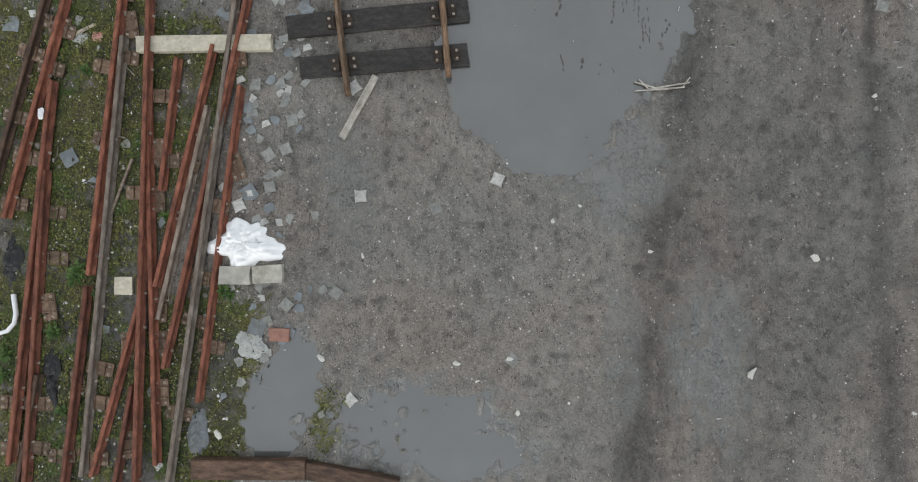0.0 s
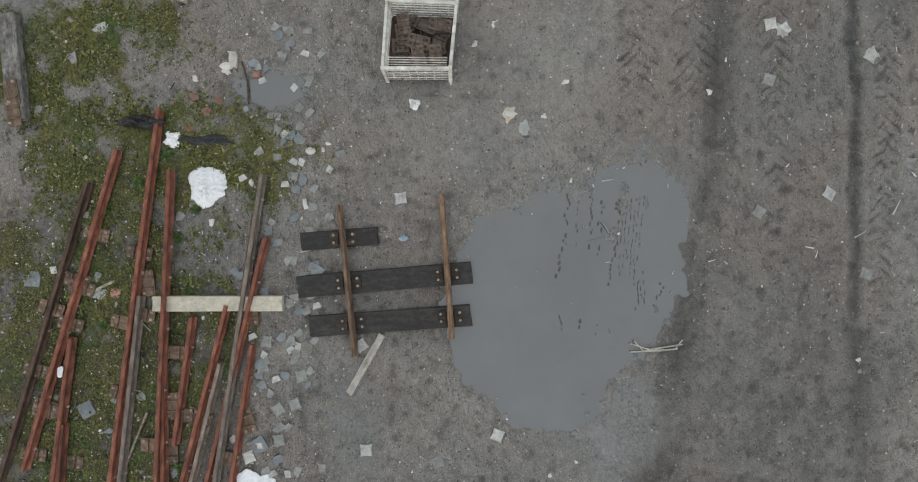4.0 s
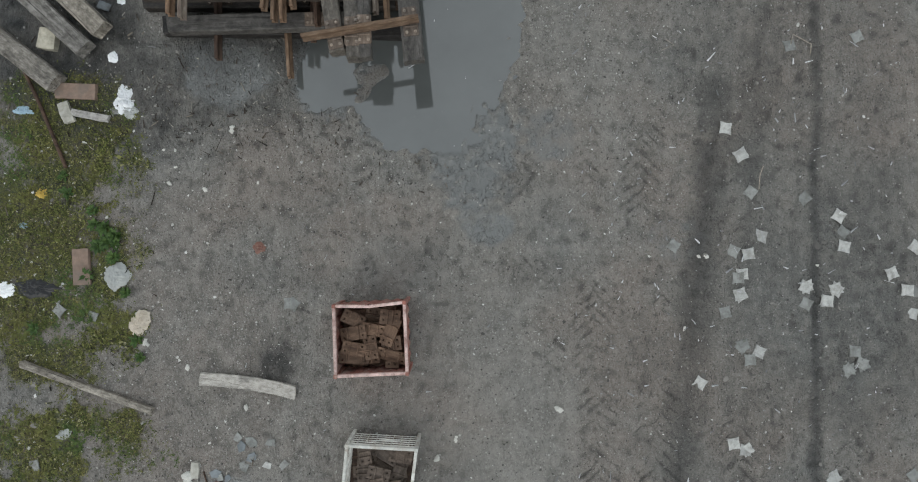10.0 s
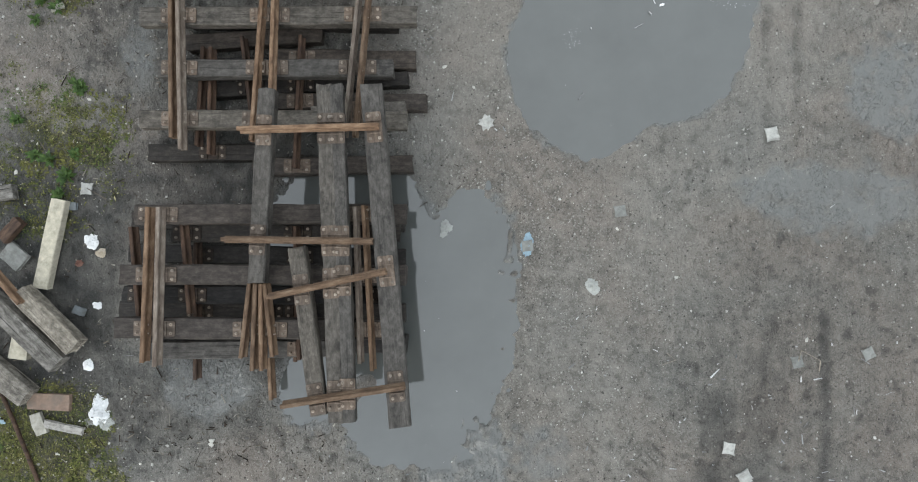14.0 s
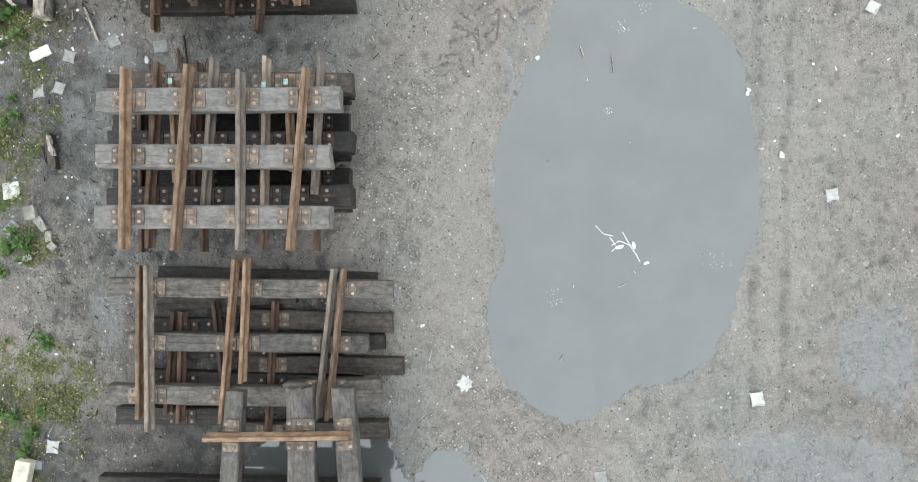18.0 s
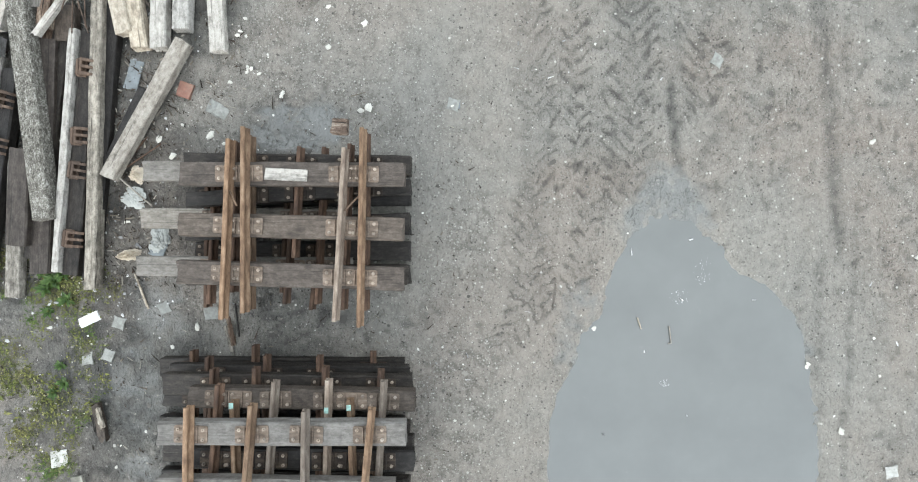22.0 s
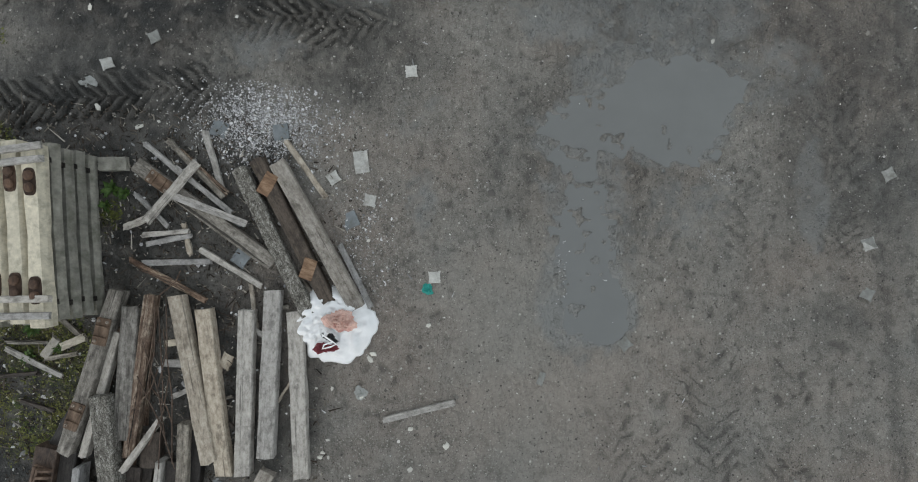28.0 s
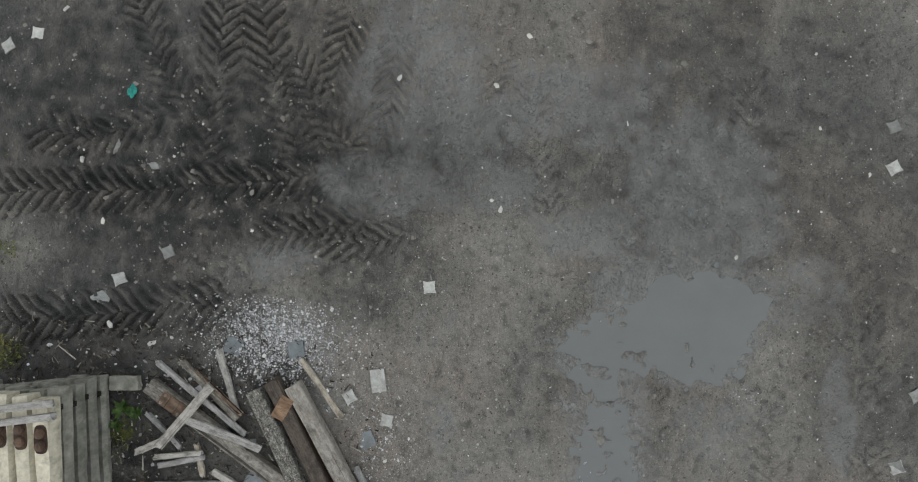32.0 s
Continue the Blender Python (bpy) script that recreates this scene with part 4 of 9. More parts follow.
patch("rough", 0.44, 30.89, 1.88, 1.54, 1.20)
patch("rough", 0.72, 33.22, 1.28, 1.88, 1.00)
patch("rough", -0.57, 30.77, 0.60, 1.19, 0.80)
patch("rough", 1.53, 21.54, 0.51, 1.71, 0.60)
patch("rough", 1.19, 14.85, 0.79, 1.94, 1.90)
patch("rough", 1.29, 12.30, 0.70, 1.06, 1.10)
patch("rough", 0.49, 12.42, 1.06, 0.62, 1.60)
patch("rough", -0.21, -2.28, 1.46, 0.77, 2.20)
patch("rough", -1.42, -2.06, 0.51, 0.94, 1.30)
patch("rough", 1.55, 12.32, 1.06, 1.06, 1.20)
patch("rough", -0.85, 3.66, 0.73, 1.83, 0.50)
patch("dry", 2.00, 8.10, 1.20, 2.30, 0.95)
patch("dry", 1.20, 5.90, 1.20, 0.80, 0.60)
patch("dry", 2.90, 13.40, 0.90, 1.80, 0.60)
patch("dry", 3.26, 20.40, 2.99, 4.45, 1.00)
patch("dry", 0.77, 18.44, 1.30, 3.64, 0.80)
patch("dry", 0.36, 21.06, 1.28, 3.57, 0.90)
patch("dry", -0.95, 24.75, 1.88, 3.41, 1.00)
patch("dry", -0.46, 26.03, 2.13, 3.40, 0.80)


def lattice(xs, ys, cell, seed):
    """Smooth value noise from -1 to 1 on the grid xs, ys."""
    rng = np.random.RandomState(seed)
    table = rng.uniform(-1, 1, (257, 257))
    table[256], table[:, 256] = table[0], table[:, 0]
    def axis(a):
        q = a / cell
        i = np.floor(q).astype(int)
        f = q - i
        return i % 256, f * f * (3 - 2 * f)
    ix, fx = axis(xs)
    iy, fy = axis(ys)
    a = table[np.ix_(iy, ix)]
    b = table[np.ix_(iy, ix + 1)]
    c = table[np.ix_(iy + 1, ix)]
    d = table[np.ix_(iy + 1, ix + 1)]
    fx = fx[None, :]
    fy = fy[:, None]
    return (a * (1 - fx) + b * fx) * (1 - fy) + (c * (1 - fx) + d * fx) * fy


def smooth(a):
    a = np.clip(a, 0, 1)
    return a * a * (3 - 2 * a)


STEP = 0.036
WATER_Z = -0.020
fine_x = np.concatenate([np.arange(-10.2, -3.0, 0.026), np.arange(-3.0, 8.4, STEP)])
fine_y = np.concatenate([np.arange(-3.9, 29.8, STEP), np.arange(29.8, 35.4, 0.021), np.arange(35.4, 37.2, STEP)])
grow = np.cumsum(0.06 * 1.35 ** np.arange(28))
gx = np.concatenate([fine_x[0] - grow[::-1], fine_x, fine_x[-1] + grow])
gy = np.concatenate([fine_y[0] - grow[::-1], fine_y, fine_y[-1] + grow])
X, Y = np.meshgrid(gx, gy)
warp_a, warp_b = lattice(gx, gy, 0.55, 1), lattice(gx, gy, 0.16, 2)
warp_c = lattice(gx, gy, 1.3, 10)
lumps = 0.009 * lattice(gx, gy, 0.9, 3) + 0.0065 * lattice(gx, gy, 0.23, 4) + 0.0075 * lattice(gx, gy, 0.11, 5)
lumps += 0.0060 * lattice(gx, gy, 0.072, 6)
Z = np.maximum(1.25 * lumps, -0.015)
WET = np.clip(0.25 * lattice(gx, gy, 1.7, 7) + 0.18 * lattice(gx, gy, 0.45, 8), 0, 1)
MOSS, DRY = np.zeros_like(Z), np.zeros_like(Z)
ROUGH = np.clip(0.10 + 0.35 * lattice(gx, gy, 1.9, 31) + 0.3 * lattice(gx, gy, 0.6, 32), 0, 1)
GRAVEL = np.clip(0.15 + 0.5 * lattice(gx, gy, 1.4, 9) + 0.35 * lattice(gx, gy, 0.4, 19), 0, 1) * 0.6

for kind, x, y, rx, ry, amount in PATCHES:
    d = np.sqrt(((X - x) / rx) ** 2 + ((Y - y) / ry) ** 2) + 0.30 * warp_c + 0.20 * warp_a + 0.12 * warp_b
    m = amount * np.clip((1.20 - d) / 0.60, 0, 1)
    if kind == "moss":
        MOSS = np.maximum(MOSS, m)
    elif kind == "gravel":
        GRAVEL = np.maximum(GRAVEL, m)
    elif kind == "dry":
        DRY = np.maximum(DRY, np.clip(m, 0, 1))
        WET = WET * (1 - np.clip(m, 0, 1))
        Z = Z * (1 - 0.45 * np.clip(m, 0, 1))
    elif kind == "rough":
        Z = Z + m * (0.009 * lattice(gx, gy, 0.085, 21) + 0.012 * lattice(gx, gy, 0.17, 22))
        ROUGH = np.maximum(ROUGH, np.clip(m, 0, 1))
    else:
        # holds real damp and the shade painted under stacks and timbers
        WET = np.maximum(WET, m * (0.75 + 0.25 * warp_b))

# hollows that hold water
BASIN, SHORE = np.zeros_like(Z), np.zeros_like(Z)
for x, y, rx, ry, rot, depth, ragged in PUDDLES:
    u = (X - x) * math.cos(rot) + (Y - y) * math.sin(rot)
    v = -(X - x) * math.sin(rot) + (Y - y) * math.cos(rot)
    d = np.sqrt((u / rx) ** 2 + (v / ry) ** 2) + ragged * (1.3 * warp_c + warp_a + 0.5 * warp_b)
    inside = (1 - d) * min(rx, ry)
    BASIN = (BASIN ** 2.2 + ((depth + 0.02) * smooth((inside + 0.30) / 0.65)) ** 2.2) ** (1 / 2.2)
    SHORE = np.maximum(SHORE, smooth((inside + 0.20 + 0.10 * warp_b + 0.08 * warp_a) / 0.26))
BASIN = np.minimum(BASIN, 0.085)
calm = 1 - 0.9 * smooth(BASIN / 0.05)
LAY = Z * calm
Z = LAY - BASIN
for x, y, rx, ry, amount in ((3.45, 3.90, 0.85, 1.70, 1.0), (2.95, 4.85, 1.10, 0.55, 0.9), (4.80, -1.20, 0.80, 1.60, 0.5)):
    m = amount * smooth((1.2 - np.sqrt(((X - x) / rx) ** 2 + ((Y - y) / ry) ** 2) + 0.3 * warp_a) / 0.6)
    Z = Z + m * (0.026 * lattice(gx, gy * 0.16, 0.09, 23) + 0.020 * lattice(gx, gy * 0.22, 0.19, 24))

crumb = lattice(gx, gy, 0.10, 71) + 0.5 * lattice(gx, gy, 0.21, 72)
for x, y, rx, ry in ((1.45, 14.50, 0.45, 1.40), (1.20, 12.60, 0.50, 0.50), (0.10, -2.20, 1.60, 0.70), (3.30, 2.50, 0.90, 1.10), (-0.20, 29.60, 0.60, 1.30), (0.50, 30.95, 0.70, 0.40)):
    m = smooth((1.2 - np.sqrt(((X - x) / rx) ** 2 + ((Y - y) / ry) ** 2) + 0.3 * warp_a) / 0.6)
    Z = Z + m * 0.16 * np.clip(crumb - 0.52, 0, 0.35) * (BASIN > 0.01)
FILM = SHORE
for x, y, rx, ry, rot, amount in FILMS:
    u = (X - x) * math.cos(rot) + (Y - y) * math.sin(rot)
    v = -(X - x) * math.sin(rot) + (Y - y) * math.cos(rot)
    d = np.sqrt((u / rx) ** 2 + (v / ry) ** 2) + 0.22 * warp_c + 0.16 * warp_a + 0.08 * warp_b
    FILM = np.maximum(FILM, amount * smooth((1.25 - d) / 0.75))
Z = np.where(Z > WATER_Z, Z * (1 - 0.45 * FILM), Z)

MOSS = np.clip(MOSS * (1.08 + 0.50 * lattice(gx, gy, 0.42, 61) + 0.35 * lattice(gx, gy, 0.15, 62)), 0, 1)
TREAD_S, TREAD_N, TREAD = np.zeros_like(Z), np.zeros_like(Z), np.zeros_like(Z)
lane_at = np.arange(-1.2, 1.2, 0.045)
lane_wet = np.random.RandomState(51).uniform(-0.4, 1.0, len(lane_at))
for w, depth, pitch, wet, points in RUTS:
    run = 0.0
    for (xa, ya), (xb, yb) in zip(points, points[1:]):
        length = math.hypot(xb - xa, yb - ya)
        ux, uy = (xb - xa) / length, (yb - ya) / length
        s = (X - xa) * ux + (Y - ya) * uy
        n = -(X - xa) * uy + (Y - ya) * ux + 0.05 * warp_a + 0.02 * warp_b
        on = (s >= 0) & (s < length) & (np.abs(n) < 2.2 * w)
        if on.any():
            sn, nn = s[on], n[on]
            ends = np.ones_like(sn)
            if (xa, ya) == points[0]:
                ends = ends * np.clip(sn / 0.45 + 0.4 * warp_a[on], 0, 1)
            if (xb, yb) == points[-1]:
                ends = ends * np.clip((length - sn) / 0.45 + 0.4 * warp_a[on], 0, 1)
            prof = ends * np.exp(-((nn / w) ** 4))
            cut = -depth * prof + 0.35 * depth * np.exp(-(((np.abs(nn) - 1.35 * w) / (0.35 * w)) ** 2))
            if pitch:
                deep = wet > 0.65
                fade = np.clip((0.60 if deep else 0.40) + 0.6 * warp_a[on] + 0.6 * warp_c[on], 0.40 if deep else 0.05, 1)
                strong = ends * fade * np.clip((1.15 - np.abs(nn) / w) / 0.2, 0, 1)
                loose = 0.4 if deep else 1.0
                beat = (run + sn + loose * (0.06 * warp_a[on] + 0.03 * warp_b[on])) / pitch
                wave = np.cos(2 * math.pi * (beat + 0.9 * np.abs(nn) / pitch + 0.5 * (nn > 0)))
                cut = cut + strong * (0.028 if deep else 0.006) * np.clip((3.5 if deep else 2.2) * wave, -1, 1)
                better = strong > TREAD[on]
                for store, value in ((TREAD_S, beat), (TREAD_N, nn / pitch), (TREAD, strong)):
                    store[on] = np.where(better, value, store[on])
                WET[on] = np.maximum(WET[on], wet * prof * (0.65 + 0.35 * warp_b[on]))
            else:
                lane = np.interp(nn + 0.02 * warp_a[on], lane_at, lane_wet)
                WET[on] = np.maximum(WET[on], wet * ends * np.exp(-((nn / (1.15 * w)) ** 2)) * (0.74 + 0.18 * lane + 0.18 * warp_a[on] + 0.12 * warp_b[on]))
            Z[on] += cut * (0.35 + 0.65 * calm[on])
        run += length


def blurred(a, n):
    """A box blur over 2 n + 1 cells each way."""
    for axis in (0, 1):
        c = np.cumsum(np.concatenate([np.repeat(np.take(a, [0], axis), n + 1, axis), a, np.repeat(np.take(a, [-1], axis), n, axis)], axis), axis)
        size = a.shape[axis]
        a = (np.take(c, range(2 * n + 1, 2 * n + 1 + size), axis) - np.take(c, range(size), axis)) / (2 * n + 1)
    return a


Z = np.where(BASIN < 0.006, np.maximum(Z, WATER_Z + 0.004), Z)
LAY = Z + BASIN
# height against the surroundings, drives the shade painted into the mud's colour
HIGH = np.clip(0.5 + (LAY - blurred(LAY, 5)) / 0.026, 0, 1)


def spot(x, y):
    """Row and column of the ground's grid at places."""
    return np.clip(np.searchsorted(gy, y), 0, len(gy) - 1), np.clip(np.searchsorted(gx, x), 0, len(gx) - 1)


def ground_z(x, y):
    return float(Z[spot(x, y)])


def sheet(name, X, Y, Z, keep=None):
    """A mesh over a grid of places; keep: which cells stay."""
    rows, cols = Z.shape
    me = bpy.data.meshes.new(name)
    co = np.stack([X, Y, Z], -1).reshape(-1, 3).astype(np.float32)
    i = np.arange(rows * cols).reshape(rows, cols)
    quads = np.stack([i[:-1, :-1], i[:-1, 1:], i[1:, 1:], i[1:, :-1]], -1)
    quads = (quads if keep is None else quads[keep]).reshape(-1, 4).astype(np.int32)
    me.vertices.add(len(co))
    me.vertices.foreach_set("co", co.ravel())
    me.loops.add(quads.size)
    me.loops.foreach_set("vertex_index", quads.ravel())
    me.polygons.add(len(quads))
    me.polygons.foreach_set("loop_start", np.arange(0, quads.size, 4, dtype=np.int32))
    me.update(calc_edges=True)
    me.polygons.foreach_set("use_smooth", np.ones(len(quads), dtype=bool))
    return me


ground_mesh = sheet("ground", X, Y, Z)
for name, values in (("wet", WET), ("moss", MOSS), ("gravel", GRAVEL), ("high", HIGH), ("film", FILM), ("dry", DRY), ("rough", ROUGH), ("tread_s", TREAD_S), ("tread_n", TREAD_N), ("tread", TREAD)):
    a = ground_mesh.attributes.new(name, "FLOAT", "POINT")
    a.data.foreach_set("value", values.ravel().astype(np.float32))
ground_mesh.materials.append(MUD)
ground = tagged(new("ground", ground_mesh), "wet grey-brown mud yard with gravel, ruts and moss", "ground", "", "structure")

# the water lies level in the hollows and shows wherever the mud dips below it
part_x, part_y = slice(28, len(gx) - 28, 2), slice(28, len(gy) - 28, 2)
DEEP = WATER_Z - Z[part_y, part_x]
near = DEEP > -0.004
near = near[:-1, :-1] | near[1:, :-1] | near[:-1, 1:] | near[1:, 1:]
water_mesh = sheet("water", X[part_y, part_x], Y[part_y, part_x], np.full(DEEP.shape, WATER_Z), near)
water_mesh.materials.append(WATER)
water = tagged(new("water", water_mesh), "shallow grey-blue muddy puddles lying in the yard", "puddle", "", "structure")


# ---- stuff: pebbles, weeds ----
def scatter(rng, count, area, keep):
    """Places strewn over area (x0, x1, y0, y1), each kept by the chance that keep gives for its grid cell."""
    x, y = rng.uniform(area[0], area[1], count), rng.uniform(area[2], area[3], count)
    at = spot(x, y)
    stay = rng.rand(count) < keep(x, y, at)
    return x[stay], y[stay], np.maximum(Z[at][stay], WATER_Z)


def tri_mesh(name, verts, faces, material):
    """A mesh from arrays of places and of triangles or quads."""
    me = bpy.data.meshes.new(name)
    n, k = faces.shape
    me.vertices.add(len(verts))
    me.vertices.foreach_set("co", verts.astype(np.float32).ravel())
    me.loops.add(n * k)
    me.loops.foreach_set("vertex_index", faces.astype(np.int32).ravel())
    me.polygons.add(n)
    me.polygons.foreach_set("loop_start", np.arange(0, n * k, k, dtype=np.int32))
    me.update(calc_edges=True)
    me.materials.append(material)
    return me


def pebbles(name, label, count, area, size, seed, keep, material=None, flat=0.75, category="gravel", spread=0.45):
    """Many small angular stones in one mesh. keep(x, y, at): the chance that a stone stays."""
    rng = np.random.RandomState(seed)
    base = np.array([(1, 0, 0), (0.3, 0.9, 0), (-0.8, 0.6, 0), (-0.85, -0.5, 0), (0.25, -0.95, 0), (0.1, 0.05, flat)])
    tris = np.array([(0, 1, 5), (1, 2, 5), (2, 3, 5), (3, 4, 5), (4, 0, 5)])
    x, y, z = scatter(rng, count, area, keep)
    n = len(x)
    s = size * rng.lognormal(0, spread, n)
    a = rng.uniform(0, 2 * math.pi, n)
    v = base[None] * s[:, None, None] * rng.uniform(0.6, 1.25, (n, 6, 3))
    v[:, :, 1] *= rng.uniform(0.5, 1.0, n)[:, None]
    c, d = np.cos(a)[:, None], np.sin(a)[:, None]
    out = np.stack([v[:, :, 0] * c - v[:, :, 1] * d + x[:, None], v[:, :, 0] * d + v[:, :, 1] * c + y[:, None], v[:, :, 2] + (z - 0.1 * s)[:, None]], -1)
    me = tri_mesh(name, out.reshape(-1, 3), (tris[None] + 6 * np.arange(n)[:, None, None]).reshape(-1, 3), material or PEBBLE)
    return tagged(new(name, me), label, category, "", "stuff")


def weeds(name, label, count, area, seed):
    """Low leaves of moss and weeds wherever the ground is mossy, in one mesh."""
    rng = np.random.RandomState(seed)
    x, y, z = scatter(rng, count, area, lambda x, y, at: np.where(Z[at] > WATER_Z, smooth(1.7 * MOSS[at] - 0.52), 0))
    n = len(x)
    clump = 0.5 + 0.5 * warp_a[spot(x, y)]
    out = []
    for _ in range(3):
        a = rng.uniform(0, 2 * math.pi, n)
        long = rng.lognormal(0, 0.35, n) * (0.010 + 0.012 * clump)
        wide = long * rng.uniform(0.22, 0.55, n)
        tall = (0.006 + 0.035 * clump * rng.rand(n) ** 2)
        bx, by = x + rng.normal(0, 0.022, n), y + rng.normal(0, 0.022, n)
        ca, sa = np.cos(a), np.sin(a)
        rim = []
        for u, v, h in ((-0.7, 0.0, 0.4), (0.2, -1.0, 1.0), (1.3, 0.0, 0.7), (0.2, 1.0, 1.1)):
            rim.append(np.stack([bx + u * long * ca - v * wide * sa, by + u * long * sa + v * wide * ca, z + tall * h], -1))
        out.append(np.stack(rim, 1))
    verts = np.concatenate(out).reshape(-1, 3)
    me = tri_mesh(name, verts, np.arange(len(verts)).reshape(-1, 4), LEAF)
    return tagged(new(name, me), label, "grass", "", "stuff")


def dry(at):
    return Z[at] > WATER_Z


pebbles("gravel", "fine pale and grey grit scattered over the mud", 330000, (-9.8, 8.2, -3.6, 36.8), 0.0072, 11, lambda x, y, at: dry(at) * (1 - 0.7 * FILM[at]) * (0.05 + 0.55 * GRAVEL[at] ** 1.2))
pebbles("gravel", "loose pale chippings among the mud", 26000, (-9.8, 8.2, -3.6, 36.8), 0.013, 12, lambda x, y, at: dry(at) * (1 - 0.7 * FILM[at]) * (0.06 + 0.8 * GRAVEL[at] ** 1.4))
pebbles("rubble", "pale broken bits of stone and board among the weeds", 34000, (-9.8, -0.5, -3.6, 32), 0.015, 14, lambda x, y, at: dry(at) * (0.06 + 0.55 * MOSS[at]))
pebbles("clods", "small dark lumps of wet mud pressed up by wheels", 150000, (-9.8, 8.2, -3.6, 36.8), 0.017, 15, lambda x, y, at: dry(at) * (1 - FILM[at]) * (0.03 + 0.33 * ROUGH[at]), CLOD, 0.5, "mud", 0.5)
weeds("grass", "low olive-green moss and weeds in the mud", 420000, (-10, 2, -3.8, 37), 13)


def splinters(name, label, count, area, seed, keep, size=1.0, material=None):
    """Broken bits of wood in one mesh."""
    rng = np.random.RandomState(seed)
    verts, faces = [], []
    for x, y, z in zip(*scatter(rng, count, area, keep)):
        a, half, w = rng.uniform(0, math.pi), size * 0.02 * rng.lognormal(0, 0.7), size * rng.uniform(0.003, 0.014)
        z, tip = z + rng.uniform(0, 0.02), rng.uniform(0.0, 0.03)
        ca, sa = math.cos(a), math.sin(a)
        k = len(verts)
        for u, v, h in ((-half, -w, 0), (half, -w * 0.4, tip), (half, w * 0.4, tip), (-half, w, 0), (-half * 0.9, 0, w * 1.4), (half * 0.9, 0, w + tip)):
            verts.append((x + u * ca - v * sa, y + u * sa + v * ca, z + h))
        faces += [(k, k + 1, k + 5, k + 4), (k + 2, k + 3, k + 4, k + 5), (k, k + 4, k + 3), (k + 1, k + 2, k + 5)]
    me = bpy.data.meshes.new(name)
    me.from_pydata(verts, [], faces)
    me.materials.append(material or SPLINTER)
    return tagged(new(name, me), label, "wood chips", "", "stuff")


def mud_ridges(name, label, lines, seed):
    """Broken low crests of mud pressed up by wheels along lines of (x0, y0, x1, y1, width, share kept), in one mesh."""
    rng = random.Random(seed)
    verts, faces = [], []
    for x0, y0, x1, y1, width, kept in lines:
        run = math.hypot(x1 - x0, y1 - y0)
        ca, sa = (x1 - x0) / run, (y1 - y0) / run
        s = 0.0
        while s < run:
            size = rng.uniform(0.03, 0.13)
            if rng.random() < kept:
                off, high = rng.gauss(0, 0.35 * width), rng.uniform(0.006, 0.018)
                ring = []
                for i in range(8):
                    a = i * math.pi / 4
                    u, v = s + 0.55 * size * math.cos(a) * rng.uniform(0.7, 1.2), off + 0.5 * width * math.sin(a) * rng.uniform(0.5, 1.2)
                    ring.append((x0 + u * ca - v * sa, y0 + u * sa + v * ca, WATER_Z - 0.004))
                k = len(verts)
                verts += ring + [(x0 + s * ca - off * sa, y0 + s * sa + off * ca, WATER_Z + high)]
                faces += [(k + i, k + (i + 1) % 8, k + 8) for i in range(8)]
            s += size * 0.8
    return tagged(new(name, tri_mesh(name, np.array(verts), np.array(faces), WET_MUD)), label, "mud", "", "stuff")


RIDGES = [(2.56, 5.04, 2.53, 4.15, 0.05, 0.6), (2.53, 4.15, 2.42, 3.70, 0.06, 0.7), (2.71, 4.95, 2.73, 4.16, 0.03, 0.5), (2.93, 5.16, 2.94, 4.42, 0.04, 0.85), (2.94, 4.42, 2.88, 3.72, 0.06, 0.5),
          (3.08, 5.02, 3.08, 4.13, 0.05, 0.45), (3.34, 5.28, 3.36, 4.49, 0.09, 0.85), (3.36, 4.49, 3.25, 3.69, 0.05, 0.8), (1.70, 4.89, 1.81, 4.65, 0.03, 0.8), (1.76, 4.92, 1.87, 4.70, 0.03, 0.7),
          (4.06, 3.80, 4.04, 3.50, 0.05, 0.7), (2.52, 3.15, 2.58, 2.95, 0.05, 0.8), (2.84, 3.10, 2.82, 2.98, 0.06, 0.9), (3.28, 3.05, 3.25, 2.85, 0.03, 0.7), (3.10, 3.10, 3.08, 2.90, 0.03, 0.6)]
RIDGES += [(3.42 + 0.062 * i, 4.95 + 0.02 * i, 3.40 + 0.055 * i, 3.85 + 0.12 * (i % 3), 0.022, 0.72) for i in range(6)]
RIDGES += [(3.62 + 0.05 * i, 3.90, 3.68 + 0.05 * i, 3.30, 0.03, 0.4) for i in range(4)]
mud_ridges("mud_ridges", "low crests of dark mud standing out of the puddle", RIDGES, 91)


def splinter_material():
    k = Net("wood_splinters")
    col = k.ramp(k.island(), [(0.0, (0.02, 0.016, 0.013)), (0.5, (0.07, 0.052, 0.04)), (0.8, (0.18, 0.155, 0.125)), (1.0, (0.46, 0.43, 0.37))])
    return k.done(col, 0.85, 0.0, 0.3)


SPLINTER = splinter_material()
splinters("wood_chips", "splinters and broken sticks round the timber pile", 9500, (-9.0, -3.5, 22.0, 30.6), 41, lambda x, y, at: np.where(x < -4.6, 0.9, 0.25))
splinters("wood_chips", "brown splinters of rotten wood round the track panels", 2600, (-5.0, 1.2, 11.2, 16.6), 45, lambda x, y, at: np.where(Z[at] > WATER_Z, 0.25 + 0.6 * ROUGH[at], 0.0), 0.9)
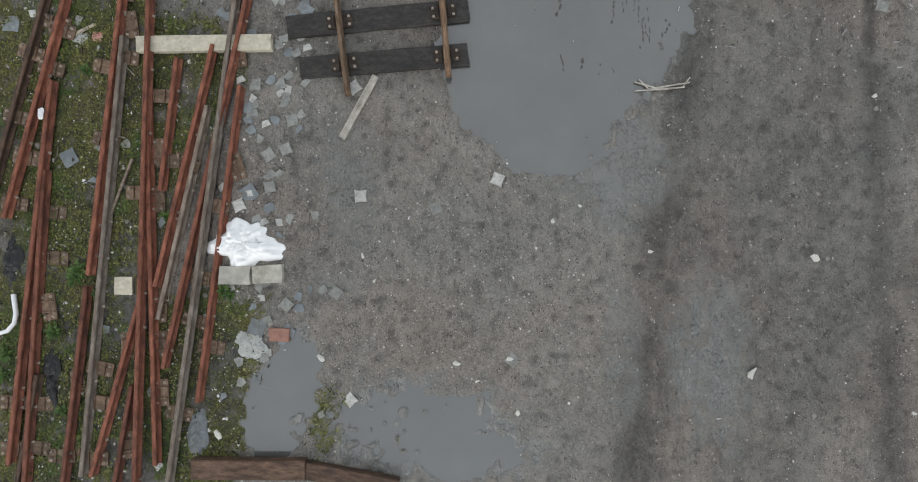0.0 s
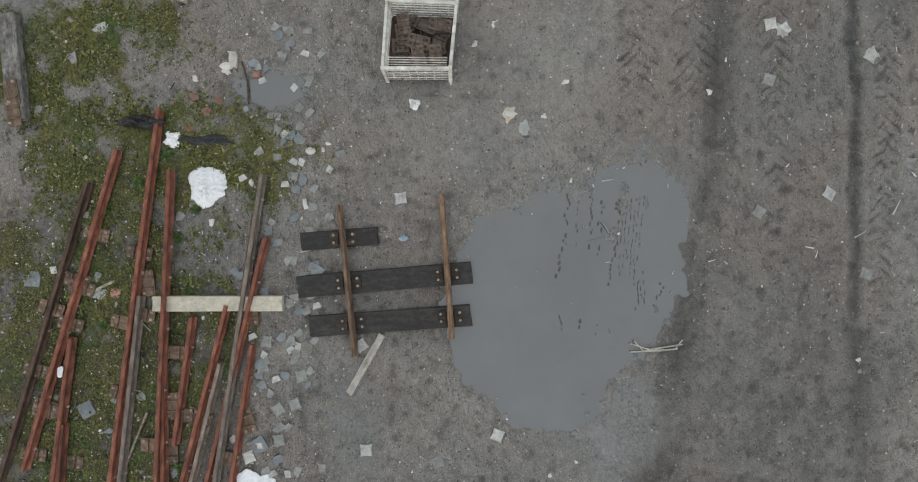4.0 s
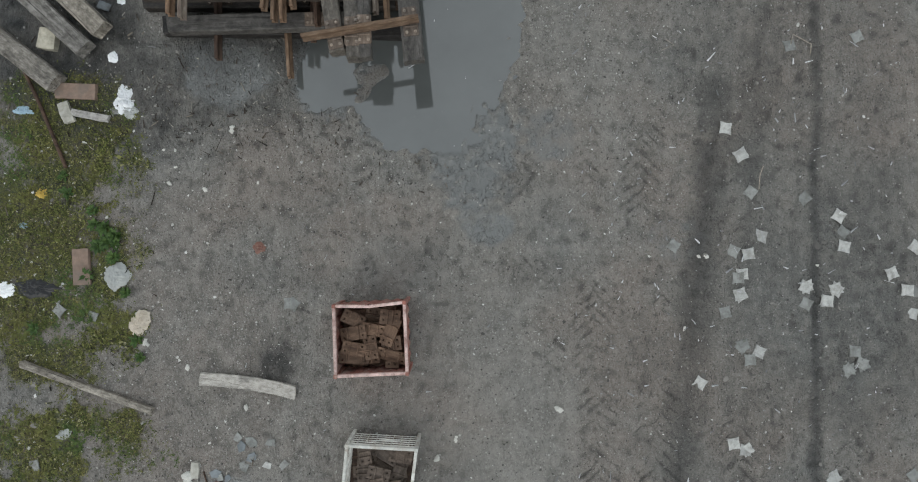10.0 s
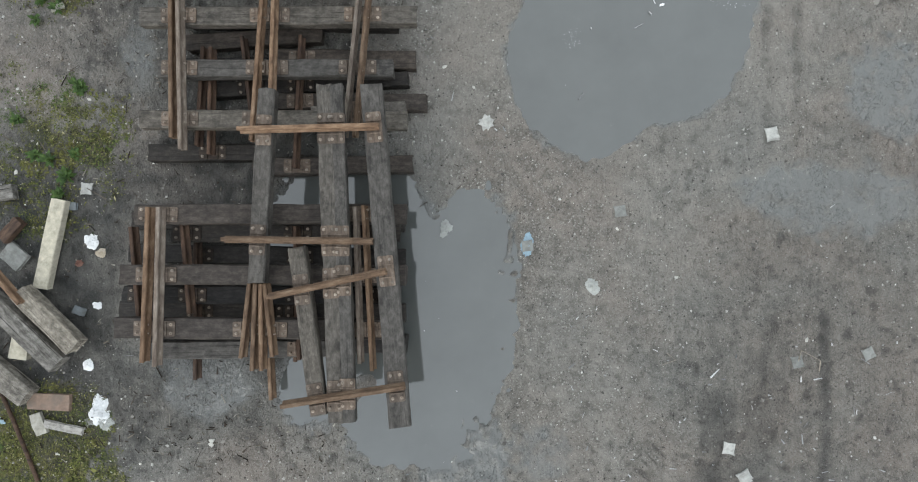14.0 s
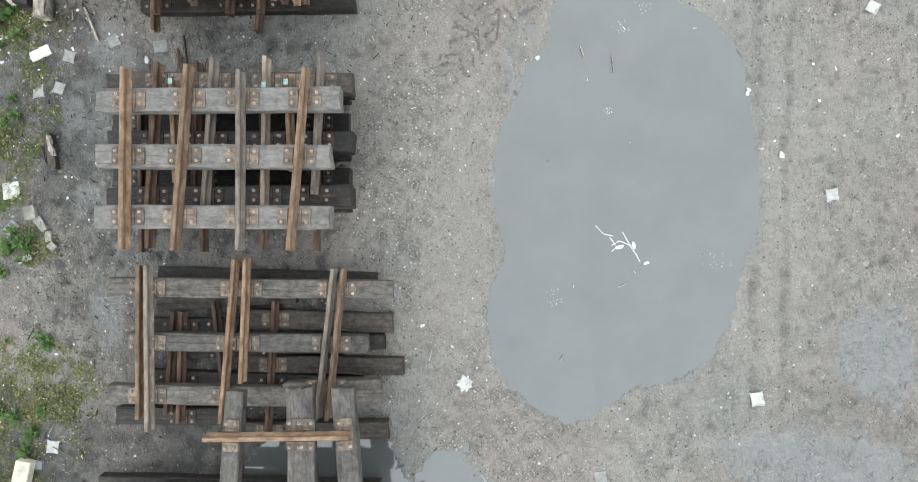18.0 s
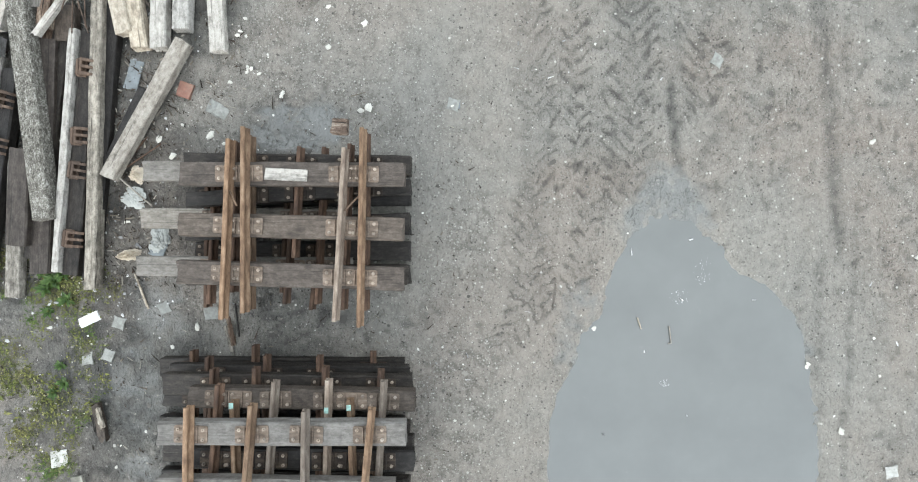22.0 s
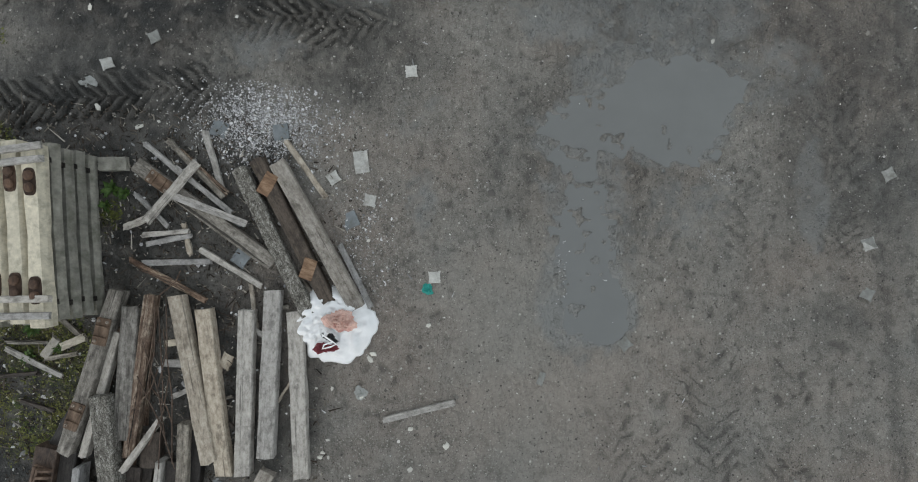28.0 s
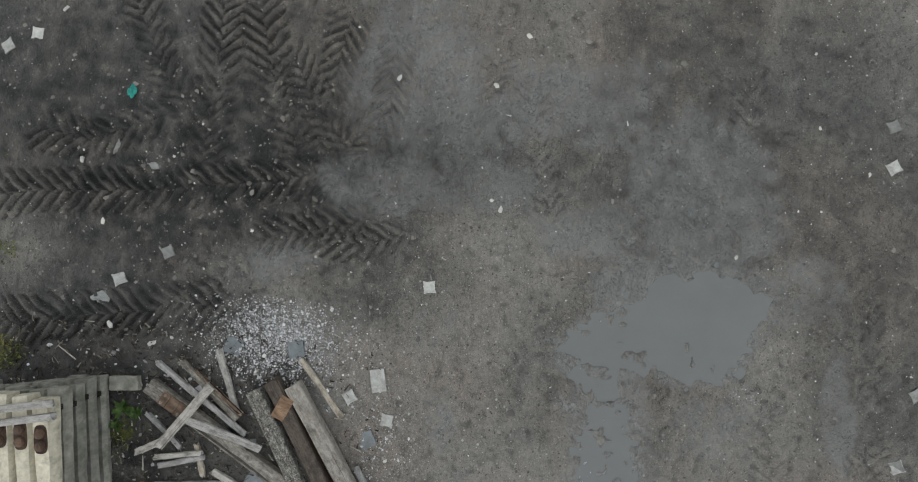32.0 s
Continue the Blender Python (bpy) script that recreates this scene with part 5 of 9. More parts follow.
splinters("wood_chips", "dark splinters of rotten wood round the track panels", 2600, (-5.2, 0.2, 16.6, 25.2), 46, lambda x, y, at: np.where(Z[at] > WATER_Z, 0.2 + 0.5 * ROUGH[at], 0.0), 0.8)
splinters("wood_chips", "splinters and dry stalks in the weeds", 3800, (-8.0, -1.6, -3.6, 22.0), 42, lambda x, y, at: 0.12 + 0.6 * MOSS[at])
splinters("paper_bits", "tiny pale paper and stalk bits on the mud", 420, (2.6, 8.0, 3.0, 14.5), 43, lambda x, y, at: 0.8 + 0 * x, 1.1, CHIP)
splinters("paper_bits", "tiny pale paper and stalk bits on the mud", 500, (-4.0, 8.0, -3.5, 36.0), 44, lambda x, y, at: 0.7 + 0 * x, 0.9, CHIP)


# ---- kinds of small things ----
def pad_mesh(name, size, material, bite=0.12, seed=0):
    """A square sheet pad with hollow sides."""
    rng = random.Random(seed)
    h = size / 2
    outline = []
    corners = [(-h, -h), (h, -h), (h, h), (-h, h)]
    for i in range(4):
        a, b = corners[i], corners[(i + 1) % 4]
        outline.append((a[0] * rng.uniform(0.92, 1.06), a[1] * rng.uniform(0.92, 1.06)))
        mx, my = (a[0] + b[0]) / 2, (a[1] + b[1]) / 2
        for s in (0.3, 0.7):
            px, py = a[0] + s * (b[0] - a[0]), a[1] + s * (b[1] - a[1])
            outline.append((px - mx * bite * 0.8, py - my * bite * 0.8))
    bm = bmesh.new()
    prism(bm, outline, 0, 0.012, "z")
    for v in bm.verts:
        if v.co.z > 0.006:
            v.co.z += 0.010 * math.sin(9 * v.co.x + seed) * math.cos(7 * v.co.y + seed)
    return mesh_of(name, bm, material)


PADS = {"pale": [pad_mesh("rail_pad", 0.185, PAD_GREY, 0.14, s) for s in (1, 2, 3)], "dull": [pad_mesh("rail_pad", 0.18, PAD_DULL, 0.14, s) for s in (4, 5, 6)],
        "slate": [pad_mesh("slate_piece", 0.24, SLATE, 0.05, s) for s in (7, 8, 9)]}


def shard_mesh(name, material, seed):
    """A broken flat piece of sheet."""
    rng = random.Random(seed)
    n = rng.choice((4, 4, 5))
    start = rng.uniform(0, 6)
    outline = []
    for i in range(n):
        a = start + 2 * math.pi * (i + rng.uniform(-0.18, 0.18)) / n
        d = rng.uniform(0.055, 0.115)
        outline.append((d * math.cos(a), 0.8 * d * math.sin(a)))
    bm = bmesh.new()
    prism(bm, outline, 0, 0.010, "z")
    return mesh_of(name, bm, material)


PADS["shard"] = [shard_mesh("sheet_fragment", (SLATE, PAD_DULL, SLATE, PAD_DULL, PAD_DULL, PAD_GREY)[i % 6], 60 + i) for i in range(12)]


def pad(shade, x, y, rz):
    rng = random.Random(int(1000 * abs(x) + 77 * abs(y)))
    label = {"pale": "pale grey square rubber rail pad lying on mud", "dull": "mud-stained grey rail pad lying on mud", "slate": "slate-grey flat sheet fragment on the ground", "shard": "broken grey flat sheet fragment on the ground"}[shade]
    ob = thing("rail_pad" if shade in ("pale", "dull") else "sheet_fragment", label, "rail pad" if shade in ("pale", "dull") else "scrap", x, y, ground_z(x, y) + 0.004, radians(rz), "scattered pads", "", rng.choice(PADS[shade]))
    ob.rotation_euler = (rng.uniform(-0.08, 0.08), rng.uniform(-0.08, 0.08), radians(rz))
    return ob


def stone_mesh(name, material, seed, flat=0.55):
    rng = random.Random(seed)
    bm = bmesh.new()
    bmesh.ops.create_icosphere(bm, subdivisions=1, radius=0.85)
    for v in bm.verts:
        f = 1 + 0.6 * noise.noise(v.co * 1.7 + Vector((seed * 7.1, 0, 0))) + rng.uniform(-0.22, 0.18)
        v.co *= f
        v.co.z = max(v.co.z, -0.5) * flat
    return mesh_of(name, bm, material)


STONES = [stone_mesh("stone", STONE_WHITE, s) for s in range(1, 10)]


def stone(x, y, size, rz=0.0, stretch=1.3):
    ob = thing("stone", "pale white limestone lump on the ground", "stone", x, y, ground_z(x, y) + 0.2 * size, rz, "scattered stones", "", random.Random(int(991 * abs(x) + 37 * abs(y))).choice(STONES))
    ob.scale = (size * stretch * 0.9, size * 0.8, size * 0.7)
    return ob


def sack(name, label, x, y, rx, ry, height, material, seed, rz=0.0, base=0.0):
    """Crumpled sheet or cloth, thrown down: folded and uneven, with a torn edge."""
    n, m = 72, 24
    bm = bmesh.new()
    rows = []
    off = Vector((seed * 3.7, seed * 1.3, 0))
    for j in range(m + 1):
        r = j / m
        ring = []
        for i in range(n):
            a = 2 * math.pi * i / n
            ragged = 0.62 if "bag" in name else 1.0
            edge = 1 + 0.50 * ragged * noise.noise(Vector((math.cos(a), math.sin(a), 0)) * 1.2 + off) + 0.20 * ragged * noise.noise(Vector((math.cos(a), math.sin(a), 0)) * 4.5 + off)
            edge = max(0.35, edge)
            px, py = r * rx * edge * math.cos(a), r * ry * edge * math.sin(a)
            q = Vector((px / max(rx, ry), py / max(rx, ry), 0))
            fold = 0.9 * abs(noise.noise(q * 2.0 + off)) + 0.9 * abs(noise.noise(q * 4.4 + off)) + 0.45 * abs(noise.noise(q * 9.0 + off)) + (0.30 * abs(noise.noise(q * 17.0 + off)) if ragged == 1.0 else 0.0)
            ring.append(bm.verts.new((px, py, max(0.006, height * (0.25 + fold if ragged == 1.0 else 0.45 + 0.7 * fold) * (1 - r ** 3)) + 0.004)))
        rows.append(ring)
    for a, b in zip(rows, rows[1:]):
        for i in range(n):
            k = (i + 1) % n
            if a is rows[0]:
                continue
            bm.faces.new((a[i], b[i], b[k], a[k]))
    top = rows[1]
    bm.faces.new(top)
    for v in rows[0]:
        bm.verts.remove(v)
    low = [bm.verts.new((v.co.x * 0.98, v.co.y * 0.98, 0.0)) for v in rows[-1]]
    for i in range(n):
        k = (i + 1) % n
        bm.faces.new((rows[-1][i], low[i], low[k], rows[-1][k]))
    bm.faces.new(low[::-1])
    for f in bm.faces:
        f.smooth = True
    return thing(name, label, "sack" if "sack" in name or "bag" in name else "scrap", x, y, base, rz, "", "", bm, material)


def slab(x, y, lx, ly, h, rz, material, name, label, category="board", base=None, group=""):
    """A flat block lying on the ground, with worn edges."""
    rng = random.Random(int(1000 * abs(x) + 31 * abs(y)))
    bm = beam_bm(lx, ly, h, rng, 0.7, 0.0, 4)
    return thing(name, label, category, x, y, ground_z(x, y) - 0.003 if base is None else base, rz, group, "", bm, material)


def rod(name, label, category, radius, material, *points):
    """A bent bar or pipe through (x, y, z) points."""
    cu = bpy.data.curves.new(name, "CURVE")
    cu.dimensions = "3D"
    cu.bevel_depth = radius
    cu.bevel_resolution = 2
    sp = cu.splines.new("POLY")
    sp.points.add(len(points) - 1)
    x0, y0, z0 = points[0]
    for p, (x, y, z) in zip(sp.points, points):
        p.co = (x - x0, y - y0, z - z0, 1)
    cu.use_fill_caps = True
    cu.materials.append(material)
    ob = new(name, cu)
    ob.location = points[0]
    return tagged(ob, label, category)


def loose_plate(x, y, rz, z=0.0):
    """A tie plate lying about."""
    ob = thing("tie_plate", "rusty steel tie plate with bolts on the ground", "tie plate", x, y, z, rz, "loose tie plates")
    part("plate", PLATE_MESH, None, ob)
    for u, v in BOLT_SPOTS:
        b = part("bolt", BOLT_MESH, None, ob)
        b.location = (u, v, 0.018)
    return ob


def weed_mesh(seed):
    """A low rosette of pointed leaves."""
    rng = random.Random(seed)
    verts, faces = [(0.0, 0.0, 0.0)], []
    for i in range(34):
        a = 2.4 * i + rng.uniform(-0.4, 0.4)
        long = rng.uniform(0.06, 0.16)
        wide = long * rng.uniform(0.14, 0.26)
        rise = rng.uniform(0.02, 0.12)
        ca, sa = math.cos(a), math.sin(a)
        k = len(verts)
        for u, v, h in ((0.5, -1.0, 0.75), (0.45, 0.0, 0.6), (0.5, 1.0, 0.75), (1.0, 0.0, 0.85)):
            verts.append((u * long * ca - v * wide * sa, u * long * sa + v * wide * ca, rise * h))
        faces += [(0, k, k + 1), (0, k + 1, k + 2), (k, k + 3, k + 1), (k + 1, k + 3, k + 2)]
    me = bpy.data.meshes.new("weed")
    me.from_pydata(verts, [], faces)
    me.materials.append(WEED)
    return me


def weed_material():
    k = Net("weed_leaf")
    col = k.ramp(k.noise(k.coords(), 14.0, 3, 0.6), [(0.3, (0.018, 0.038, 0.008)), (0.55, (0.052, 0.100, 0.020)), (0.75, (0.12, 0.18, 0.045))])
    return k.done(col, 0.6, 0.0, 0.3)


WEED = weed_material()
WEEDS = [weed_mesh(s) for s in (1, 2, 3)]


def weed(x, y, size):
    ob = thing("weed", "green leafy weed growing out of the moss", "weed", x, y, ground_z(x, y), 7 * x + 3 * y, "leafy weeds", "", random.Random(int(100 * abs(x + 2 * y))).choice(WEEDS))
    ob.scale = (0.8 * size, 0.8 * size, 0.7 * size)
    return ob


pebbles("rubble", "tiny cream bits and flower heads among the moss and rails", 3600, (-6.4, -2.2, -3.6, 5.5), 0.013, 18, lambda x, y, at: 0.05 + 0.5 * MOSS[at], CHIP)
pebbles("rubble", "pale broken lumps and scraps among the timbers", 1500, (-9.0, -4.2, 21.0, 30.4), 0.026, 17, lambda x, y, at: 0.45 + 0 * x, CHIP)
CRATE_RED = plain("faded_red_steel", (0.26, 0.105, 0.08), 0.75, 0.35, 9.0, 0.3, (0.42, 0.33, 0.28))
RUST_HEAP = rust("heaped_plate_rust", (0.060, 0.036, 0.024), (0.135, 0.086, 0.058), (0.23, 0.155, 0.108))
RUST_DULL = rust("dull_plate_rust", (0.055, 0.042, 0.033), (0.135, 0.105, 0.084), (0.25, 0.205, 0.17))


def holed_plate(material, long, wide):
    """A steel plate with four square bolt holes and a raised seat."""
    bm = bmesh.new()
    u, v, h = long / 2, wide / 2, 0.022
    for x in (-u + 0.055, u - 0.055):
        block(bm, x - 0.013, x + 0.013, -v, -0.060, 0, h)
        block(bm, x - 0.013, x + 0.013, -0.034, 0.034, 0, h)
        block(bm, x - 0.013, x + 0.013, 0.060, v, 0, h)
    block(bm, -u, -u + 0.042, -v, v, 0, h, 0.002)
    block(bm, u - 0.042, u, -v, v, 0, h, 0.002)
    block(bm, -u + 0.068, u - 0.068, -v, v, 0, h, 0.002)
    block(bm, -u + 0.10, -u + 0.125, -v + 0.01, v - 0.01, h + 0.0005, h + 0.022, 0.005)
    block(bm, u - 0.125, u - 0.10, -v + 0.01, v - 0.01, h + 0.0005, h + 0.022, 0.005)
    return mesh_of("tie_plate", bm, material)


CRATE_PLATES = {"red": [holed_plate(RUST_HEAP, l, w) for l, w in ((0.40, 0.20), (0.34, 0.19), (0.30, 0.22), (0.44, 0.18))], "white": [holed_plate(RUST_DULL, l, w) for l, w in ((0.42, 0.19), (0.30, 0.18), (0.34, 0.20))]}


def bar_between(a, b, w, h):
    """A square bar between two places, as a bmesh."""
    a, b = Vector(a), Vector(b)
    bm = bmesh.new()
    block(bm, -(b - a).length / 2, (b - a).length / 2, -w / 2, w / 2, -h / 2, h / 2, min(w, h) * 0.2)
    turn = (b - a).to_track_quat("X", "Z").to_matrix().to_4x4()
    bmesh.ops.transform(bm, matrix=Matrix.Translation((a + b) / 2) @ turn, verts=bm.verts)
    return bm


def crate(kind, a, b, c, d, top):
    """An open steel stillage with its rim's corners at a, b, c, d, filled with tie plates."""
    red = kind == "red"
    mx, my = (a[0] + b[0] + c[0] + d[0]) / 4, (a[1] + b[1] + c[1] + d[1]) / 4
    ob = thing("scrap_crate", "faded red steel crate full of rusty tie plates" if red else "white painted wire crate full of rusty tie plates", "crate", mx, my, 0)
    paint = CRATE_RED if red else WHITE_PAINT
    corners = [(p[0] - mx, p[1] - my) for p in (a, b, c, d)]
    rim_paint = plain("chipped_rim", (0.55, 0.40, 0.36), 0.7, 0.35, 14.0, 0.3, (0.2, 0.09, 0.07)) if red else paint
    bm = bmesh.new()
    prism(bm, corners, 0.07, 0.095, "z")
    part("floor_panel", bm, RUST_BROWN, ob)
    rng = random.Random(5 if red else 6)
    for i in range(4):
        p, q = corners[i], corners[(i + 1) % 4]
        dip = -0.035 if (red and i == 2) else 0.0
        mid = ((p[0] + q[0]) / 2 * (0.94 if red and i == 2 else 1), (p[1] + q[1]) / 2 * (0.93 if red and i == 2 else 1))
        rim = part("rim", bar_between((*p, top), (*mid, top + dip), 0.045, 0.04), rim_paint, ob, "worn pale rim")
        part("rim", bar_between((*mid, top + dip), (*q, top), 0.045, 0.04), rim_paint, ob, "worn pale rim")
        if red:
            bm = bmesh.new()
            n = 12
            ux, uy = (q[0] - p[0]) / n, (q[1] - p[1]) / n
            nx, ny = -uy / math.hypot(ux, uy), ux / math.hypot(ux, uy)
            prev = None
            for k in range(n + 1):
                o = 0.012 if k % 2 else -0.012
                x, y = p[0] + ux * k + nx * o, p[1] + uy * k + ny * o
                col = [bm.verts.new((x, y, 0.06)), bm.verts.new((x, y, top - 0.02)), bm.verts.new((x + nx * 0.006, y + ny * 0.006, top - 0.02)), bm.verts.new((x + nx * 0.006, y + ny * 0.006, 0.06))]
                if prev:
                    for m in range(4):
                        bm.faces.new((prev[m], col[m], col[(m + 1) % 4], prev[(m + 1) % 4]))
                prev = col
            part("side_panel", bm, paint, ob)
        else:
            for k in range(6):
                z = 0.10 + k * (top - 0.12) / 6
                part("wire", bar_between((*p, z), (*q, z), 0.012, 0.012), paint, ob)
            for k in range(1, 8):
                x, y = p[0] + (q[0] - p[0]) * k / 8, p[1] + (q[1] - p[1]) * k / 8
                part("wire", bar_between((x, y, 0.08), (x + rng.uniform(-0.01, 0.01), y, top), 0.010, 0.010), paint, ob)
        part("corner_post", bar_between((*p, 0.0), (*p, top + 0.035), 0.055, 0.055), paint, ob)
    if not red:
        part("bent_wire", bar_between((corners[3][0] + 0.35, corners[3][1] + 0.10, top + 0.02), (corners[2][0] - 0.2, corners[2][1] + 0.15, top + 0.06), 0.012, 0.012), paint, ob)
        for k in range(5):
            part("bent_wire", bar_between((corners[0][0] + 0.03, corners[0][1] + 0.04 + 0.03 * k, top - 0.05 + 0.01 * k), (corners[1][0] - 0.05, corners[1][1] + 0.02 + 0.035 * k, top - 0.03), 0.010, 0.010), paint, ob)
    fill = top - (0.15 if red else 0.22)
    for layer in range(3):
        for i in range(3):
            for j in range(4 if red else 3):
                s, t = (i + 0.5) / 3 + rng.uniform(-0.06, 0.06), (j + 0.5) / (4 if red else 3) + rng.uniform(-0.06, 0.06)
                s, t = min(max(s, 0.23), 0.77), min(max(t, 0.22), 0.78)
                x = (a[0] * (1 - s) + b[0] * s) * (1 - t) + (d[0] * (1 - s) + c[0] * s) * t
                y = (a[1] * (1 - s) + b[1] * s) * (1 - t) + (d[1] * (1 - s) + c[1] * s) * t
                z = 0.12 + layer * (fill - 0.12) / 2.4 + rng.uniform(0, 0.05)
                if layer == 2 and rng.random() < (0.12 if red else 0.3):
                    continue
                pl = thing("tie_plate", "rusty steel tie plate with bolt holes heaped in a crate", "tie plate", x, y, z, rng.choice((0.0, 0.1, 1.5, 1.6, -0.1)) + rng.uniform(-0.35, 0.35), "tie plates in the crates", "", rng.choice(CRATE_PLATES["red" if red else "white"]))
                pl.rotation_euler = (rng.uniform(-0.30, 0.30), rng.uniform(-0.30, 0.30), pl.rotation_euler[2])
    return ob


SEAT_RUST = rust("dark_seat_rust", (0.020, 0.012, 0.008), (0.050, 0.030, 0.020), (0.10, 0.062, 0.042))


def concrete_stack(x0, y0, x1, y1):
    """Concrete sleepers stacked in five layers on spacers; the ends of the upper east edge are given."""
    cx, cy, length, rz = line(x0, y0, x1, y1)
    rng = random.Random(77)
    w, h, pitch = 0.245, 0.130, 0.21
    for layer in range(5):
        top_layer = layer == 4
        for row in range(7):
            bm = bmesh.new()
            n = 12
            rings = []
            long = length * 1.0
            for i in range(n + 1):
                s = i / n
                waist = 0.80 + 0.20 * abs(2 * s - 1) ** 0.7
                top = (h + (0.03 if top_layer else 0)) - 0.02 * (1 - abs(2 * s - 1)) - (0.015 if i in (0, n) else 0)
                x = (s - 0.5) * long
                rings.append([bm.verts.new((x + rng.uniform(-0.008, 0.008), u * waist + rng.uniform(-0.006, 0.006), v)) for u, v in ((-w / 2, 0), (w / 2, 0), (w * 0.49, top * 0.45), (w * 0.38, top), (-w * 0.38, top), (-w * 0.49, top * 0.45))])
            for p, q in zip(rings, rings[1:]):
                for i in range(6):
                    k = (i + 1) % 6
                    bm.faces.new((p[i], p[k], q[k], q[i]))
            bm.faces.new(rings[0][::-1])
            bm.faces.new(rings[-1])
            off = 0.125 + (0.12 if top_layer else 0.145 + (3 - layer) * 0.015) + row * 0.255 + rng.uniform(-0.02, 0.02) * (1 if not top_layer else 0.3)
            slide = rng.uniform(-0.06, 0.06)
            px = cx - off * math.sin(rz) + slide * math.cos(rz)
            py = cy + off * math.cos(rz) + slide * math.sin(rz)
            ob = thing("concrete_sleeper", "cream concrete sleeper with rusty fastenings on the stack" if top_layer else "grey mossy concrete sleeper in a stack", "sleeper", px, py, 0.03 + layer * pitch, rz, "stacked concrete sleepers")
            part("body", bm, CONCRETE_CREAM if top_layer else CONCRETE_MOSSY, ob)
            if top_layer:
                for s in (-0.295, 0.295):
                    bm = bmesh.new()
                    oval = [(0.175 * math.copysign(abs(math.cos(q)) ** 0.6, math.cos(q)), 0.082 * math.copysign(abs(math.sin(q)) ** 0.6, math.sin(q))) for q in (math.pi * j / 12 for j in range(24))]
                    prism(bm, oval, -0.02, 0.010, "z")
                    f = part("rail_seat", bm, SEAT_RUST, ob, "rusty oval rail seat")
                    f.location = (s * length, 0, h + 0.018)
                    for k in (-1, 1):
                        bm = bmesh.new()
                        bmesh.ops.create_uvsphere(bm, u_segments=12, v_segments=6, radius=1.0)
                        bmesh.ops.scale(bm, vec=(0.066, 0.062, 0.045), verts=bm.verts)
                        g = part("fastening", bm, RUST_BROWN, f, "round rusty fastening boss")
                        g.location = (k * 0.075, 0, 0.02)
            else:
                for s in (-0.40, 0.40):
                    bm = bmesh.new()
                    block(bm, -0.035, 0.035, -0.10, 0.10, 0, pitch - h + 0.02, 0.004)
                    f = part("spacer", bm, WOOD_DARK, ob)
                    f.location = (s * length, 0.0, h - 0.015)
    for s in (-0.46, -0.37, 0.39, 0.46):
        mx, my = cx + s * length * math.cos(rz), cy + s * length * math.sin(rz)
        px, py = -math.sin(rz), math.cos(rz)
        tilt = 0.10 * (1 if s < 0 else -1)
        timber(mx + 0.06 * px, my + 0.06 * py, mx + 1.9 * px + tilt * math.cos(rz), my + 1.9 * py + tilt * math.sin(rz), 1.075, 0.085, 0.055, WOOD_SILVER, "pale wooden lath laid across the concrete sleepers", "lath", "lath")


# ---- heap of rails in the south ----
loose_rail(-4.31, 5.40, -5.46, 0.52, 0.04, RUST_RED, "long red-brown rusty rail lying in a heap on mossy ground")
loose_rail(-4.75, 4.89, -5.85, 0.27, 0.01, RUST_BROWN, "long red-brown rusty rail lying in a heap on mossy ground")
loose_rail(-4.85, 2.53, -5.26, -3.02, 0.04, RUST_RED, "long red-brown rusty rail lying in a heap on mossy ground")
loose_rail(-4.92, 1.23, -5.04, -3.32, 0.02, RUST_RED, "long red-brown rusty rail lying in a heap on mossy ground")
loose_rail(-3.70, 6.03, -4.20, -0.26, 0.05, RUST_RED, "long red-brown rusty rail lying in a heap on mossy ground")
loose_rail(-3.86, 3.21, -4.22, -3.16, 0.02, RUST_GREY, "long red-brown rusty rail lying in a heap on mossy ground")
loose_rail(-4.24, -0.43, -4.50, -3.54, 0.03, RUST_RED, "long red-brown rusty rail lying in a heap on mossy ground")
loose_rail(-3.47, 5.13, -3.41, -3.48, 0.08, RUST_RED, "long red-brown rusty rail lying in a heap on mossy ground")
loose_rail(-3.50, 2.71, -3.15, -2.96, 0.03, RUST_RED, "long red-brown rusty rail lying in a heap on mossy ground")
loose_rail(-3.06, 2.92, -3.23, 0.99, 0.02, RUST_RED, "long red-brown rusty rail lying in a heap on mossy ground")
loose_rail(-2.54, 3.12, -3.25, -0.40, 0.03, RUST_RED, "long red-brown rusty rail lying in a heap on mossy ground")
loose_rail(-2.09, 5.13, -2.96, -3.31, 0.06, RUST_GREY, "long worn rail with bare grey edge lying in a heap")
loose_rail(-2.00, 4.17, -3.08, -1.56, 0.05, RUST_RED, "long red-brown rusty rail lying in a heap on mossy ground")
loose_rail(-2.14, 2.55, -2.59, -2.05, 0.01, RUST_RED, "long red-brown rusty rail lying in a heap on mossy ground")
loose_rail(-2.61, 2.24, -3.21, -0.87, 0.00, RUST_GREY, "long red-brown rusty rail lying in a heap on mossy ground")
loose_rail(-3.44, -0.49, -4.07, -3.15, 0.03, RUST_RED, "long red-brown rusty rail lying in a heap on mossy ground")
loose_rail(-3.55, -1.84, -3.78, -3.53, 0.01, RUST_RED, "long red-brown rusty rail lying in a heap on mossy ground")
loose_rail(-4.93, -1.73, -5.20, -3.58, 0.00, RUST_BROWN, "long red-brown rusty rail lying in a heap on mossy ground")
